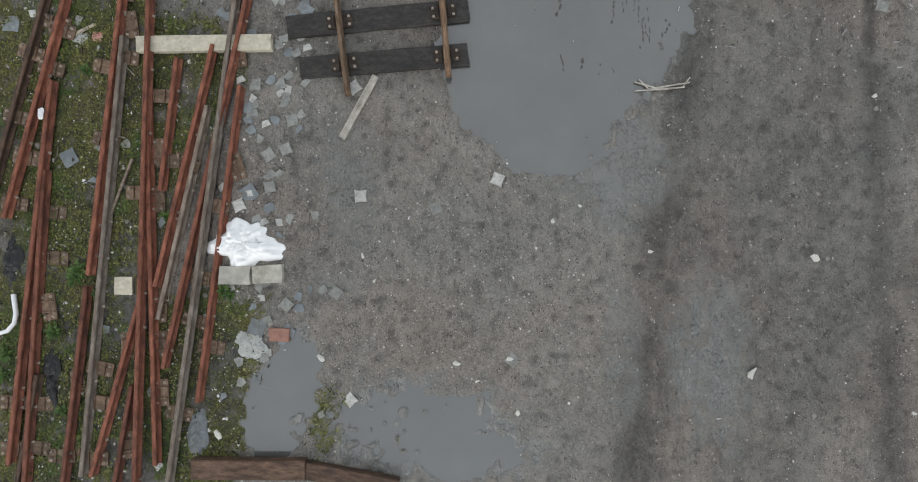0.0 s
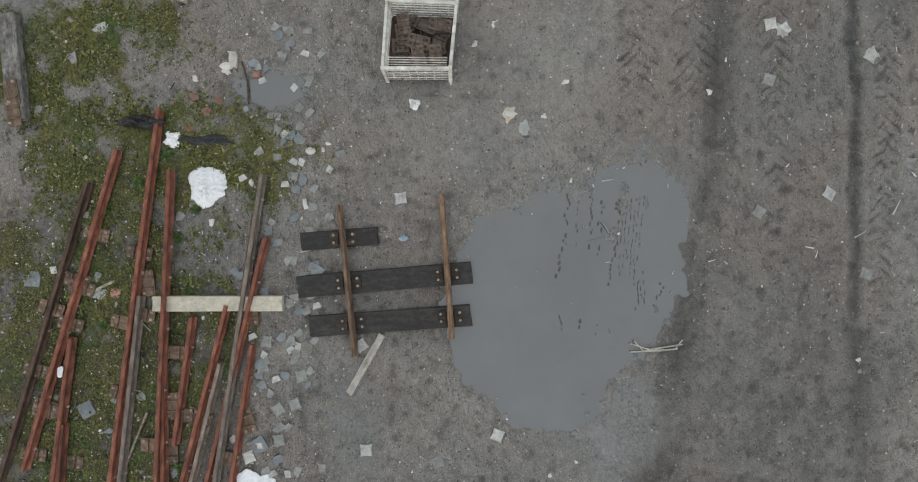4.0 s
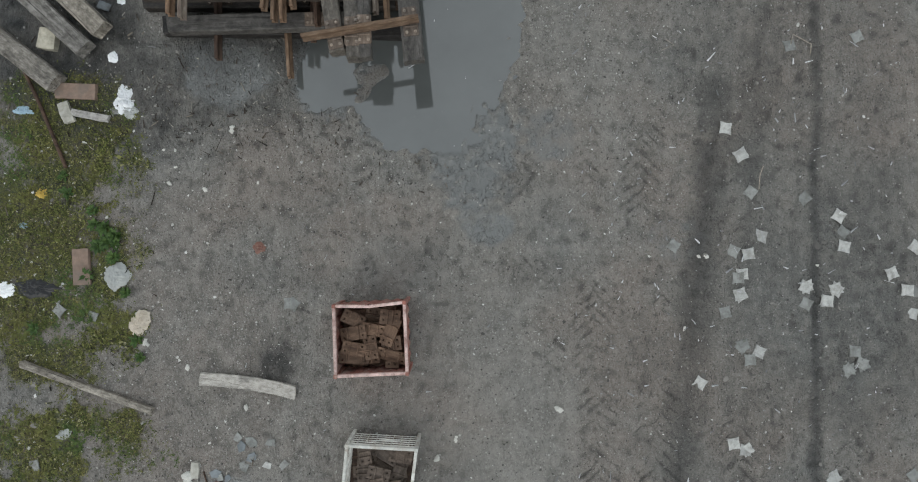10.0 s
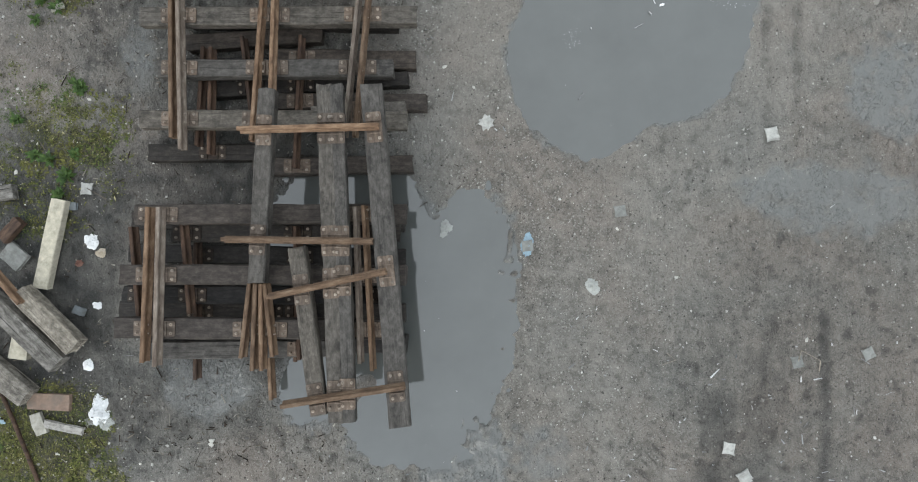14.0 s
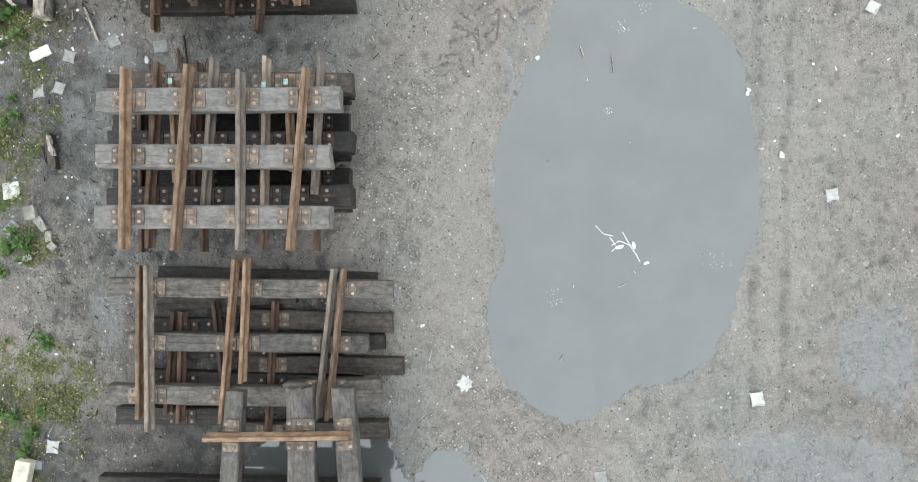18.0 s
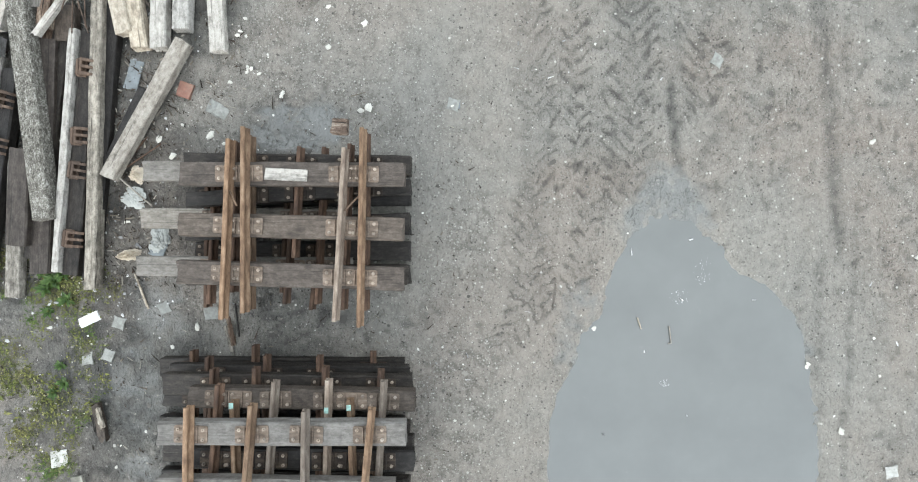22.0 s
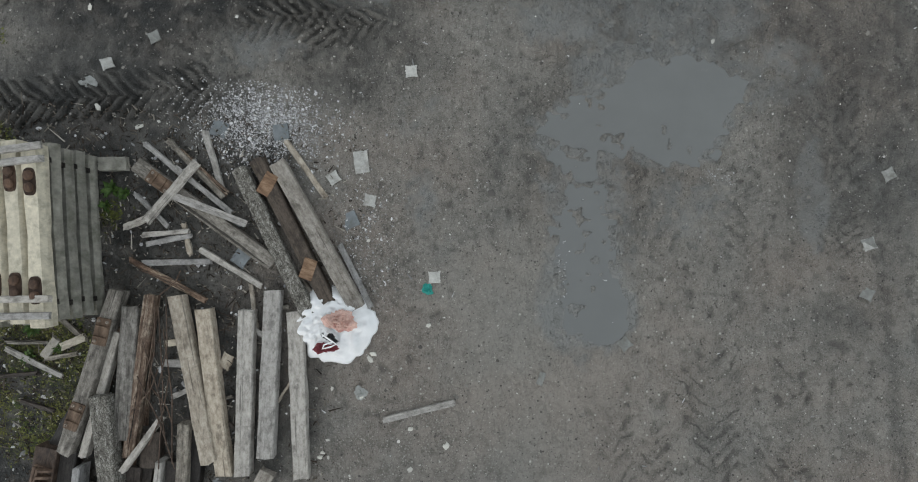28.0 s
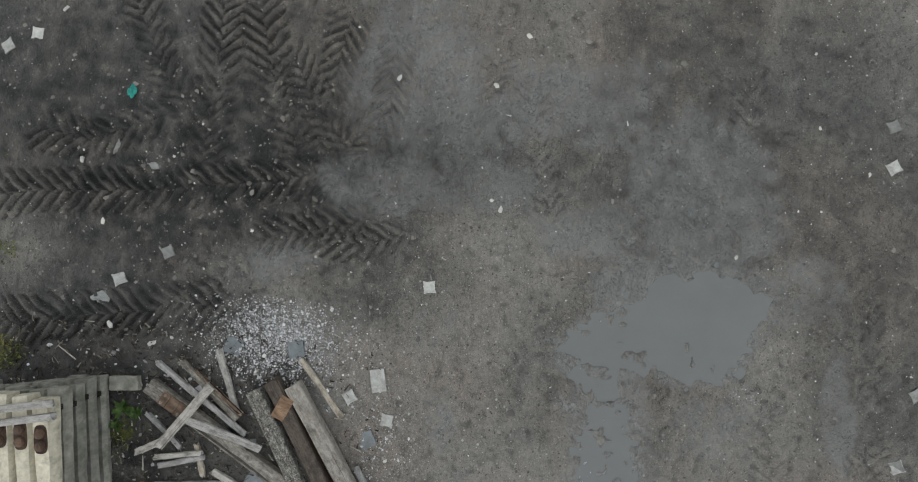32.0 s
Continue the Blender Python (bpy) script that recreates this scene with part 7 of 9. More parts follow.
sack("cream_scrap", "cream crumpled scrap on moss", -3.68, 9.09, 0.13, 0.15, 0.04, BONE, 31, 0.0, 0.00)
sack("cream_scrap", "cream crumpled scrap on moss", -3.75, 9.03, 0.13, 0.15, 0.04, BONE, 32, 0.0, 0.00)
slab(-5.07, 12.24, 0.16, 0.33, 0.050, 0.41, CONCRETE, "concrete_block", "broken grey concrete bits", "block")
timber(-4.99, 12.25, -4.40, 12.18, 0.05, 0.11, 0.04, WOOD_SILVER, "short pale wood piece", name='board', category='board')
slab(-2.66, 6.88, 0.11, 0.24, 0.040, -0.03, CONCRETE, "concrete_block", "small grey concrete fragment", "block")
rod("thin_bar", "thin rusty bar on mud", "bar", 0.012, RUST_BROWN, (-2.54, 6.86, 0.010), (-2.44, 6.57, 0.010), (-2.40, 6.21, 0.010))
slab(-2.30, 6.67, 0.11, 0.09, 0.040, 0.06, BRICK_RED, "brick", "small orange brick fragment", "brick")
sack("red_scrap", "small red brick crumb on mud", -3.24, 6.29, 0.07, 0.06, 0.02, BRICK_RED, 40, 0.0, 0.00)
sack("red_scrap", "small red brick crumb on mud", -2.87, 6.25, 0.07, 0.06, 0.02, BRICK_RED, 41, 0.0, 0.00)
sack("red_scrap", "small red brick crumb on mud", -3.04, 6.06, 0.07, 0.06, 0.02, BRICK_RED, 42, 0.0, 0.00)
sack("red_scrap", "small red brick crumb on mud", -3.30, 5.79, 0.07, 0.06, 0.02, BRICK_RED, 43, 0.0, 0.00)
pad("pale", 5.00, 8.71, 65)
pad("pale", 5.76, 7.73, 87)
pad("pale", 5.57, 7.82, 14)
pad("pale", 5.88, 9.25, 69)
pad("pale", 6.57, 5.24, 60)
pad("pale", 5.53, 10.12, 17)
pad("pale", 6.86, 10.11, 86)
pad("pale", 7.12, 7.42, 29)
pad("pale", 6.54, 10.30, 72)
pad("pale", -0.00, 4.87, 9)
pad("pale", 6.99, 10.30, 21)
pad("dull", 5.57, 6.95, 74)
pad("dull", 7.78, 5.76, 85)
pad("dull", 5.74, 9.12, 6)
pad("dull", 5.49, 4.91, 60)
pad("dull", 7.46, 9.18, 71)
pad("dull", 7.28, 9.07, 14)
pad("dull", 5.61, 9.31, 49)
pad("dull", -1.35, 9.51, 60)
pad("dull", 5.49, 10.37, 5)
pad("dull", 7.18, 4.04, 75)
pad("pale", 5.43, 12.29, 37)
pad("pale", 5.16, 12.68, 86)
pad("pale", 5.81, 11.04, 79)
pad("pale", 5.63, 10.75, 15)
pad("pale", 5.55, 10.43, 10)
pad("pale", 5.55, 10.11, 31)
pad("pale", 6.99, 11.43, 61)
pad("pale", 7.09, 10.96, 80)
pad("pale", 6.56, 10.31, 20)
pad("pale", 7.00, 10.29, 61)
pad("pale", 6.87, 10.10, 89)
pad("pale", 7.84, 10.60, 25)
pad("pale", 8.11, 10.35, 88)
pad("pale", 8.19, 11.03, 57)
pad("pale", 8.20, 10.00, 81)
pad("pale", 5.78, 7.74, 40)
pad("pale", 7.12, 7.39, 60)
pad("pale", 8.32, 7.29, 37)
pad("pale", 8.21, 6.95, 0)
pad("dull", 4.46, 10.80, 60)
pad("dull", 5.39, 10.78, 68)
pad("dull", 5.32, 9.82, 15)
pad("dull", 6.56, 10.04, 66)
pad("dull", 7.07, 11.18, 54)
pad("dull", 7.34, 9.36, 0)
pad("dull", 5.61, 11.71, 58)
pad("dull", 6.45, 11.67, 45)
pad("dull", -1.41, 9.52, 6)
pad("dull", 8.34, 7.52, 40)
pad("dull", 8.25, 10.32, 65)
pad("dull", 5.63, 9.34, 24)
pad("dull", 7.26, 9.06, 46)
pad("dull", 7.49, 9.16, 31)
pad("dull", -4.44, 9.11, 73)
pad("dull", -4.95, 9.18, 55)
pad("dull", -5.14, 6.78, 14)
pad("dull", -4.33, 12.31, 15)
stone(-2.50, 12.14, 0.059, 1.7)
stone(4.98, 10.67, 0.046, 2.6)
stone(4.71, 9.53, 0.046, 1.4)
stone(2.82, 8.18, 0.064, 2.5)
stone(1.30, 7.64, 0.036, 0.5)
stone(1.03, 7.31, 0.055, 1.4)
stone(2.45, 6.77, 0.064, 0.5)
stone(1.62, 6.24, 0.091, 0.0)
stone(2.14, 6.24, 0.046, 1.6)
stone(-4.78, 11.80, 0.036, 0.0)
stone(-3.60, 8.77, 0.055, 1.5)
stone(-2.91, 8.43, 0.064, 1.6)
stone(-2.77, 6.78, 0.109, 0.0)
stone(-2.65, 6.92, 0.055, 1.5)
stone(-3.23, 6.57, 0.064, 2.6)
stone(-3.08, 8.57, 0.036, 1.0)
stone(-2.49, 7.29, 0.027, 0.5)
stone(-3.33, 11.51, 0.032, 0.5)
stone(-1.97, 7.87, 0.055, 1.9)
stone(-1.63, 7.98, 0.036, 1.5)
stone(4.65, 6.73, 0.046, 2.6)
stone(-4.33, 10.66, 0.036, 1.0)
stone(-3.41, 11.25, 0.046, 2.5)
stone(-2.85, 11.19, 0.055, 2.5)
stone(6.71, 10.64, 0.036, 0.6)
stone(4.86, 10.66, 0.036, 2.5)
stone(4.09, 10.61, 0.032, 0.0)
stone(1.29, 7.59, 0.046, 1.9)
stone(1.02, 7.28, 0.055, 0.5)
stone(0.13, 6.32, 0.064, 1.1)
stone(2.13, 6.22, 0.046, 0.0)
stone(2.42, 6.76, 0.046, 0.5)
stone(0.02, 7.88, 0.027, 2.0)
stone(-2.78, 6.72, 0.082, 2.6)
stone(-3.24, 6.54, 0.055, 2.9)
stone(-3.57, 8.75, 0.055, 2.5)
stone(4.67, 6.71, 0.055, 1.0)
stone(2.59, 5.26, 0.037, 1.5)
stone(-2.30, 5.00, 0.064, 2.0)
stone(-1.15, 5.66, 0.046, 0.0)
stone(-2.87, 4.38, 0.064, 1.5)
stone(-1.46, 4.71, 0.082, 2.0)
stone(-1.41, 5.53, 0.101, 0.0)
stone(-1.23, 5.56, 0.046, 2.0)
stone(3.36, 4.48, 0.037, 0.5)
stone(2.85, 8.16, 0.073, 0.0)
sack("grey_scrap", "grey paper scrap on mud", 1.84, 6.04, 0.08, 0.11, 0.02, GREY_SHEET, 33, 0.0, 0.00)
sack("cream_scrap", "cream cup lid crushed into mud", 1.60, 6.24, 0.09, 0.11, 0.03, BONE, 34, 0.0, 0.00)
sack("white_scrap", "white torn cup on the mud", 0.14, 6.33, 0.09, 0.08, 0.03, WHITE_CLOTH, 35, 0.0, 0.00)
sack("blue_scrap", "small pale blue wrapper on mud", 0.07, 4.26, 0.06, 0.04, 0.03, BLUE, 36, 0.0, 0.00)

# ---- timbers beside the first stack ----
timber(-5.33, 14.20, -4.46, 13.48, 0.30, 0.29, 0.16, WOOD_GREY, "weathered grey sleeper lying on other timbers", name='sleeper', category='sleeper')
timber(-6.13, 14.32, -4.73, 13.19, 0.25, 0.29, 0.16, WOOD_GREY, "weathered grey sleeper on the heap", name='sleeper', category='sleeper')
timber(-6.31, 13.41, -5.18, 12.65, 0.18, 0.31, 0.16, WOOD_GREY, "old sleeper on muddy ground", name='sleeper', category='sleeper')
timber(-5.01, 15.58, -5.17, 14.26, 0.12, 0.22, 0.11, CONCRETE_CREAM, "pale stained concrete post on mud", name='concrete_post', category='post', wear=0.5)
loose_rail(-5.76, 14.58, -5.21, 14.06, 0.28, RUST_ORANGE, "rusty rail on the timbers")
timber(-6.38, 15.50, -5.71, 15.65, 0.12, 0.22, 0.10, WOOD_GREY, "grey sleeper end in the weeds", name='sleeper', category='sleeper')
timber(-5.79, 14.93, -5.57, 15.22, 0.14, 0.16, 0.10, RUST_BROWN, "rusty steel piece by the timbers", name='steel_piece', category='scrap')
slab(-5.67, 14.69, 0.35, 0.30, 0.040, -0.62, PAD_DULL, "grey_slab", "grey flat slab in the weeds", "board")
slab(-5.40, 13.35, 0.25, 0.33, 0.120, -0.06, CONCRETE_CREAM, "concrete_block", "pale concrete lump under timbers", "block")
slab(-4.90, 15.50, 0.18, 0.12, 0.030, 0.07, SLATE, "sheet_fragment", "grey sheet beside the post", "board")
sack("white_scrap", "white torn sheet on mud", -4.55, 15.00, 0.11, 0.12, 0.04, WHITE_CLOTH, 37, 0.0, 0.00)
sack("white_scrap", "white crumpled scrap on mud", -4.44, 13.17, 0.08, 0.09, 0.03, WHITE_CLOTH, 38, 0.0, 0.00)
sack("cream_scrap", "cream scrap on mud", -4.39, 14.84, 0.07, 0.07, 0.03, BONE, 39, 0.0, 0.00)
sack("orange_scrap", "orange scrap on mud", -4.71, 14.66, 0.06, 0.05, 0.03, BRICK_RED, 44, 0.0, 0.00)
sack("white_scrap", "small shiny white scrap", -4.38, 14.05, 0.07, 0.05, 0.03, WHITE_CLOTH, 45, 0.0, 0.00)
slab(-4.64, 13.95, 0.16, 0.12, 0.030, -0.27, SLATE, "sheet_fragment", "dark grey sheet scrap", "board")
pad("pale", -4.69, 15.78, 0)
pad("pale", 1.21, 17.23, 27)
pad("pale", 5.41, 12.27, 30)
pad("pale", 5.47, 17.40, 16)
pad("dull", 1.96, 15.44, 11)
pad("dull", 3.30, 16.06, 13)
pad("dull", 7.12, 14.24, 30)
pad("dull", 6.08, 14.03, 15)
sack("blue_scrap", "pale blue-grey plastic strip on gravel", 1.96, 15.46, 0.09, 0.18, 0.02, BLUE, 46, 0.0, 0.00)
sack("grey_film", "crumpled clear grey film on mud", 2.97, 14.92, 0.11, 0.12, 0.03, GREY_SHEET, 47, 0.0, 0.00)
sack("grey_film", "clear film in the puddle", 0.73, 15.61, 0.09, 0.14, 0.02, GREY_SHEET, 48, 0.0, 0.00)
stone(-2.50, 12.13, 0.053, 0.0)
stone(-2.50, 12.19, 0.044, 0.0)
stone(3.28, 15.80, 0.031, 2.5)
stone(4.21, 15.14, 0.040, 0.5)
stone(6.19, 14.37, 0.040, 1.5)
stone(-3.35, 11.77, 0.035, 2.0)
stone(-3.53, 11.76, 0.026, 0.0)
stone(-2.03, 11.35, 0.035, 1.5)
stone(-4.78, 17.13, 0.035, 0.0)
stone(-5.77, 15.94, 0.053, 1.6)
rod("dead_twigs", "dry pale twigs on the mud", "twigs", 0.008, WOOD_PALE, (4.15, 14.01, 0.010), (4.28, 13.92, 0.020), (4.09, 13.83, 0.010))
rod("dead_twigs", "dry pale twigs on the mud", "twigs", 0.008, WOOD_PALE, (6.08, 13.98, 0.010), (6.12, 14.21, 0.020), (6.42, 14.08, 0.010), (6.41, 13.92, 0.010))
rod("dead_twigs", "dry pale twigs on the mud", "twigs", 0.006, WOOD_PALE, (5.73, 11.76, 0.010), (5.73, 11.99, 0.020), (5.78, 12.13, 0.010))

# ---- first stack of track panels ----
track_panel("bottom dark track panel standing in a puddle", 0.15, [
    (-3.60, 13.66, 0.30, 13.86, 0.27, WOOD_DARK),
    (-3.93, 14.03, 0.24, 14.32, 0.27, WOOD_DARK),
    (-3.88, 14.88, 0.17, 15.12, 0.27, WOOD_DARK),
    (-3.88, 15.36, 0.13, 15.63, 0.27, WOOD_DARK)], [
    (-2.86, 15.36, -2.68, 13.15, RUST_BROWN),
    (-1.38, 15.35, -1.27, 13.52, RUST_BROWN),
    (-1.79, 14.56, -1.57, 12.95, RUST_ORANGE)], RUST_ORANGE)
track_panel("second dark track panel in the stack", 0.43, [
    (-3.70, 14.31, 0.17, 14.60, 0.25, WOOD_DARK),
    (-3.34, 13.55, -0.74, 13.79, 0.25, WOOD_WEATHER),
    (-3.08, 15.22, 0.10, 15.48, 0.25, WOOD_DARK)], [
    (-2.89, 15.37, -2.68, 14.14, RUST_BROWN),
    (-3.59, 15.27, -3.34, 13.85, RUST_BROWN),
    (-1.33, 15.45, -1.12, 13.63, RUST_BROWN),
    (-0.20, 15.46, 0.04, 13.96, RUST_BROWN)], RUST_ORANGE)
track_panel("dark wooden track panel with paired rusty rails", 0.71, [
    (-3.43, 15.44, 0.20, 15.73, 0.27, WOOD_BROWN),
    (-3.55, 14.62, 0.26, 14.91, 0.27, WOOD_BROWN),
    (-3.57, 13.90, 0.09, 14.17, 0.28, WOOD_BROWN)], [
    (-3.18, 15.55, -3.08, 13.51),
    (-3.04, 15.56, -2.91, 13.47, RUST_GREY),
    (-1.76, 14.65, -1.79, 13.67),
    (-1.68, 14.65, -1.63, 13.52),
    (-1.61, 14.66, -1.51, 13.53),
    (-1.56, 14.66, -1.38, 13.72),
    (-0.46, 15.76, -0.23, 13.72, RUST_GREY),
    (-0.35, 15.79, -0.06, 13.64)], RUST_ORANGE)
track_panel("long weathered sleepers with short rails laid across the stacks", 1.00, [
    (-1.67, 17.17, -1.60, 14.69, 0.22, WOOD_WEATHER),
    (-0.94, 17.28, -0.43, 12.99, 0.20, WOOD_WEATHER),
    (-0.79, 17.30, -0.27, 13.02, 0.17, WOOD_WEATHER),
    (-0.34, 17.33, 0.38, 13.01, 0.28, WOOD_WEATHER),
    (-1.12, 15.17, -0.66, 13.07, 0.22, WOOD_WEATHER)], [
    (-1.94, 16.61, -0.18, 16.79),
    (-2.02, 15.21, -0.14, 15.33),
    (-1.40, 14.53, 0.06, 14.97),
    (-1.11, 13.19, 0.41, 13.55)], RUST_ORANGE)

# ---- second stack ----
track_panel("low bottom track panel under others", 0.15, [
    (-3.30, 18.04, -1.32, 18.32, 0.24, WOOD_BROWN),
    (-2.05, 17.91, 0.09, 18.04, 0.27, WOOD_BROWN),
    (-1.99, 17.27, 0.30, 17.43, 0.25, WOOD_BROWN),
    (-3.71, 16.37, -2.01, 16.51, 0.25, WOOD_DARK),
    (-2.16, 16.28, 0.17, 16.51, 0.26, WOOD_BROWN),
    # next three sleepers added to blacken the stack's inside
    (-3.35, 16.92, -0.25, 17.10, 0.27, WOOD_DARK),
    (-3.40, 17.66, -2.10, 17.78, 0.27, WOOD_DARK),
    (-3.30, 18.42, -0.20, 18.60, 0.27, WOOD_DARK),
    (-2.86, 17.36, -0.00, 17.76, 0.22, WOOD_DARK)], [
    (-2.98, 17.95, -2.95, 16.51, RUST_BROWN),
    (-2.87, 17.95, -2.76, 16.40, RUST_BROWN),
    (-1.58, 18.22, -1.51, 16.30, RUST_BROWN),
    (-2.43, 18.14, -2.21, 17.07, RUST_BROWN)], RUST_ORANGE)
track_panel("weathered grey track panel with paired orange rails", 0.46, [
    (-3.78, 18.24, 0.10, 18.55, 0.26, WOOD_WEATHER),
    (-3.46, 17.52, -0.17, 17.78, 0.25, WOOD_WEATHER),
    (-3.65, 16.79, 0.08, 17.06, 0.26, WOOD_WEATHER),
    (-1.26, 17.08, 0.04, 17.25, 0.16, WOOD_WEATHER)], [
    (-3.31, 18.58, -3.12, 16.54),
    (-3.21, 18.59, -2.98, 16.39, RUST_GREY),
    (-2.04, 18.78, -2.02, 16.58),
    (-1.89, 18.80, -1.80, 17.14),
    (-0.71, 18.77, -0.75, 16.74, RUST_GREY),
    (-0.58, 18.79, -0.61, 16.75)], RUST_ORANGE)

# ---- third stack ----
# second and fourth sleepers are added, to make the stack's gaps darker
track_panel("bottom dark track panel", 0.15, [
    (-4.25, 20.96, -0.82, 21.28, 0.27, WOOD_DARK),
    (-4.17, 20.55, -0.79, 20.86, 0.27, WOOD_DARK),
    (-4.17, 20.13, -0.74, 20.45, 0.27, WOOD_DARK),
    (-4.09, 19.76, -0.71, 20.07, 0.27, WOOD_DARK),
    (-4.09, 19.38, -0.67, 19.70, 0.27, WOOD_DARK)], [
    (-3.77, 21.27, -3.51, 18.74, RUST_BROWN),
    (-2.92, 21.43, -2.65, 18.82, RUST_BROWN),
    (-1.27, 21.50, -1.06, 18.97, RUST_BROWN)], RUST_ORANGE)
track_panel("dark track panel low in the stack", 0.43, [
    (-3.95, 20.97, -0.71, 21.27, 0.27, WOOD_DARK),
    (-3.88, 20.21, -0.64, 20.51, 0.27, WOOD_DARK),
    (-3.80, 19.45, -0.57, 19.75, 0.27, WOOD_DARK)], [
    (-3.40, 21.29, -3.22, 19.00, RUST_BROWN),
    (-2.63, 21.39, -2.45, 19.15, RUST_BROWN),
    (-1.93, 21.45, -1.72, 19.22, RUST_BROWN)], RUST_ORANGE)
track_panel("dark track panel in the middle of the stack", 0.71, [
    (-3.85, 20.93, -0.64, 21.23, 0.27, WOOD_DARK),
    (-3.77, 20.19, -0.56, 20.45, 0.27, WOOD_DARK),
    (-3.70, 19.43, -0.49, 19.73, 0.27, WOOD_DARK)], [
    (-3.17, 21.23, -3.04, 18.84, RUST_BROWN),
    (-2.64, 21.30, -2.49, 19.32, RUST_BROWN),
    (-1.76, 21.40, -1.57, 18.96, RUST_BROWN),
    (-1.05, 21.43, -0.96, 19.60, RUST_BROWN)], RUST_ORANGE)
upper_panel = track_panel("dark wooden track panel second from the top", 0.99, [
    (-3.33, 20.91, -0.56, 21.14, 0.26, WOOD_BROWN),
    (-3.26, 20.17, -0.50, 20.41, 0.26, WOOD_DARK),
    (-3.19, 19.48, -0.46, 19.74, 0.26, WOOD_DARK)], [
    (-2.94, 21.14, -2.89, 19.09, RUST_BROWN),
    (-2.75, 20.96, -2.58, 19.69),
    (-2.27, 21.25, -2.21, 19.29, RUST_GREY),
    (-1.63, 21.33, -1.49, 19.50, RUST_GREY),
    (-1.35, 21.12, -1.19, 19.96),
    (-0.96, 21.38, -0.89, 19.70, RUST_GREY)], RUST_ORANGE)
for x, y, rz in ((-2.744, 20.915, -1.44), (-1.602, 20.975, -1.49), (-1.337, 21.033, -1.43)):
    mark = bmesh.new()
    block(mark, -0.035, 0.035, -0.027, 0.027, 0, 0.004, 0.001)
    mark = part("paint_mark", mark, MINT_PAINT, upper_panel, "pale mint paint mark on the rail head")
    mark.location = (x - upper_panel.location.x, y - upper_panel.location.y, 0.15 + 0.014 + RAIL_H - 0.001)
    mark.rotation_euler = (0, 0, rz)
track_panel("weathered grey track panel with four rusty rails on top", 1.27, [
    (-3.49, 20.57, -0.62, 20.85, 0.28, WOOD_FLAT),
    (-3.42, 19.91, -0.67, 20.15, 0.28, WOOD_FLAT),
    (-3.38, 19.19, -0.61, 19.43, 0.28, WOOD_FLAT)], [
    (-3.13, 20.95, -2.95, 18.84),
    (-2.40, 21.05, -2.36, 18.88),
    (-1.79, 21.04, -1.60, 18.95, RUST_GREY),
    (-1.03, 21.14, -1.02, 19.00)], RUST_ORANGE)

# ---- fourth stack ----
track_panel("bottom dark track panel", 0.15, [
    (-4.08, 23.83, -1.02, 24.14, 0.27, WOOD_DARK),
    # next two sleepers added so the gaps above look black
    (-3.99, 23.42, -0.98, 23.72, 0.27, WOOD_DARK),
    (-3.92, 22.65, -0.90, 22.95, 0.27, WOOD_DARK),
    (-3.99, 23.00, -0.94, 23.31, 0.27, WOOD_DARK),
    (-3.92, 22.30, -0.87, 22.61, 0.27, WOOD_DARK)], [
    (-3.82, 23.88, -3.64, 21.89, RUST_BROWN),
    (-2.69, 23.82, -2.61, 22.20, RUST_BROWN),
    (-2.15, 24.12, -2.18, 22.00, RUST_BROWN)], RUST_ORANGE)
track_panel("weathered grey track panel jutting out of the stack", 0.47, [
    (-4.56, 23.68, -1.76, 23.97, 0.27, WOOD_FLAT),
    (-4.52, 23.04, -1.69, 23.31, 0.27, WOOD_FLAT),
    (-4.51, 22.39, -1.63, 22.66, 0.27, WOOD_FLAT)], [
    (-3.53, 23.77, -3.43, 22.00, RUST_BROWN),
    (-2.47, 24.03, -2.43, 22.10, RUST_BROWN),
    (-2.12, 24.22, -2.01, 22.14, RUST_BROWN)], RUST_ORANGE)
track_panel("dark wooden track panel under the top one", 0.75, [
    (-3.85, 23.81, -0.94, 24.06, 0.26, WOOD_DARK),
    (-3.76, 23.34, -0.92, 23.79, 0.20, WOOD_DARK),
    (-3.72, 22.93, -0.89, 23.34, 0.24, WOOD_DARK),
    (-3.66, 22.37, -0.83, 22.66, 0.26, WOOD_DARK)], [
    (-3.15, 24.13, -3.00, 22.23, RUST_BROWN),
    (-2.98, 24.22, -2.76, 22.03, RUST_ORANGE),
    (-2.34, 24.14, -2.27, 22.74, RUST_BROWN),
    (-1.71, 24.24, -1.59, 22.15, RUST_BROWN),
    (-1.52, 24.40, -1.31, 22.17, RUST_BROWN)], RUST_ORANGE)
track_panel("brown wooden track panel with paired rusty rails on top", 1.03, [
    (-3.71, 23.64, -0.97, 23.90, 0.29, WOOD_TAN),
    (-3.65, 23.02, -0.91, 23.23, 0.29, WOOD_TAN),
    (-3.61, 22.44, -0.85, 22.62, 0.29, WOOD_TAN)], [
    (-3.09, 24.10, -2.96, 21.94, RUST_ORANGE),
    (-2.93, 24.26, -2.71, 22.04, RUST_ORANGE),
    (-1.70, 24.13, -1.61, 22.05, RUST_GREY),
    (-1.51, 24.39, -1.31, 22.01, RUST_ORANGE)], RUST_ORANGE)
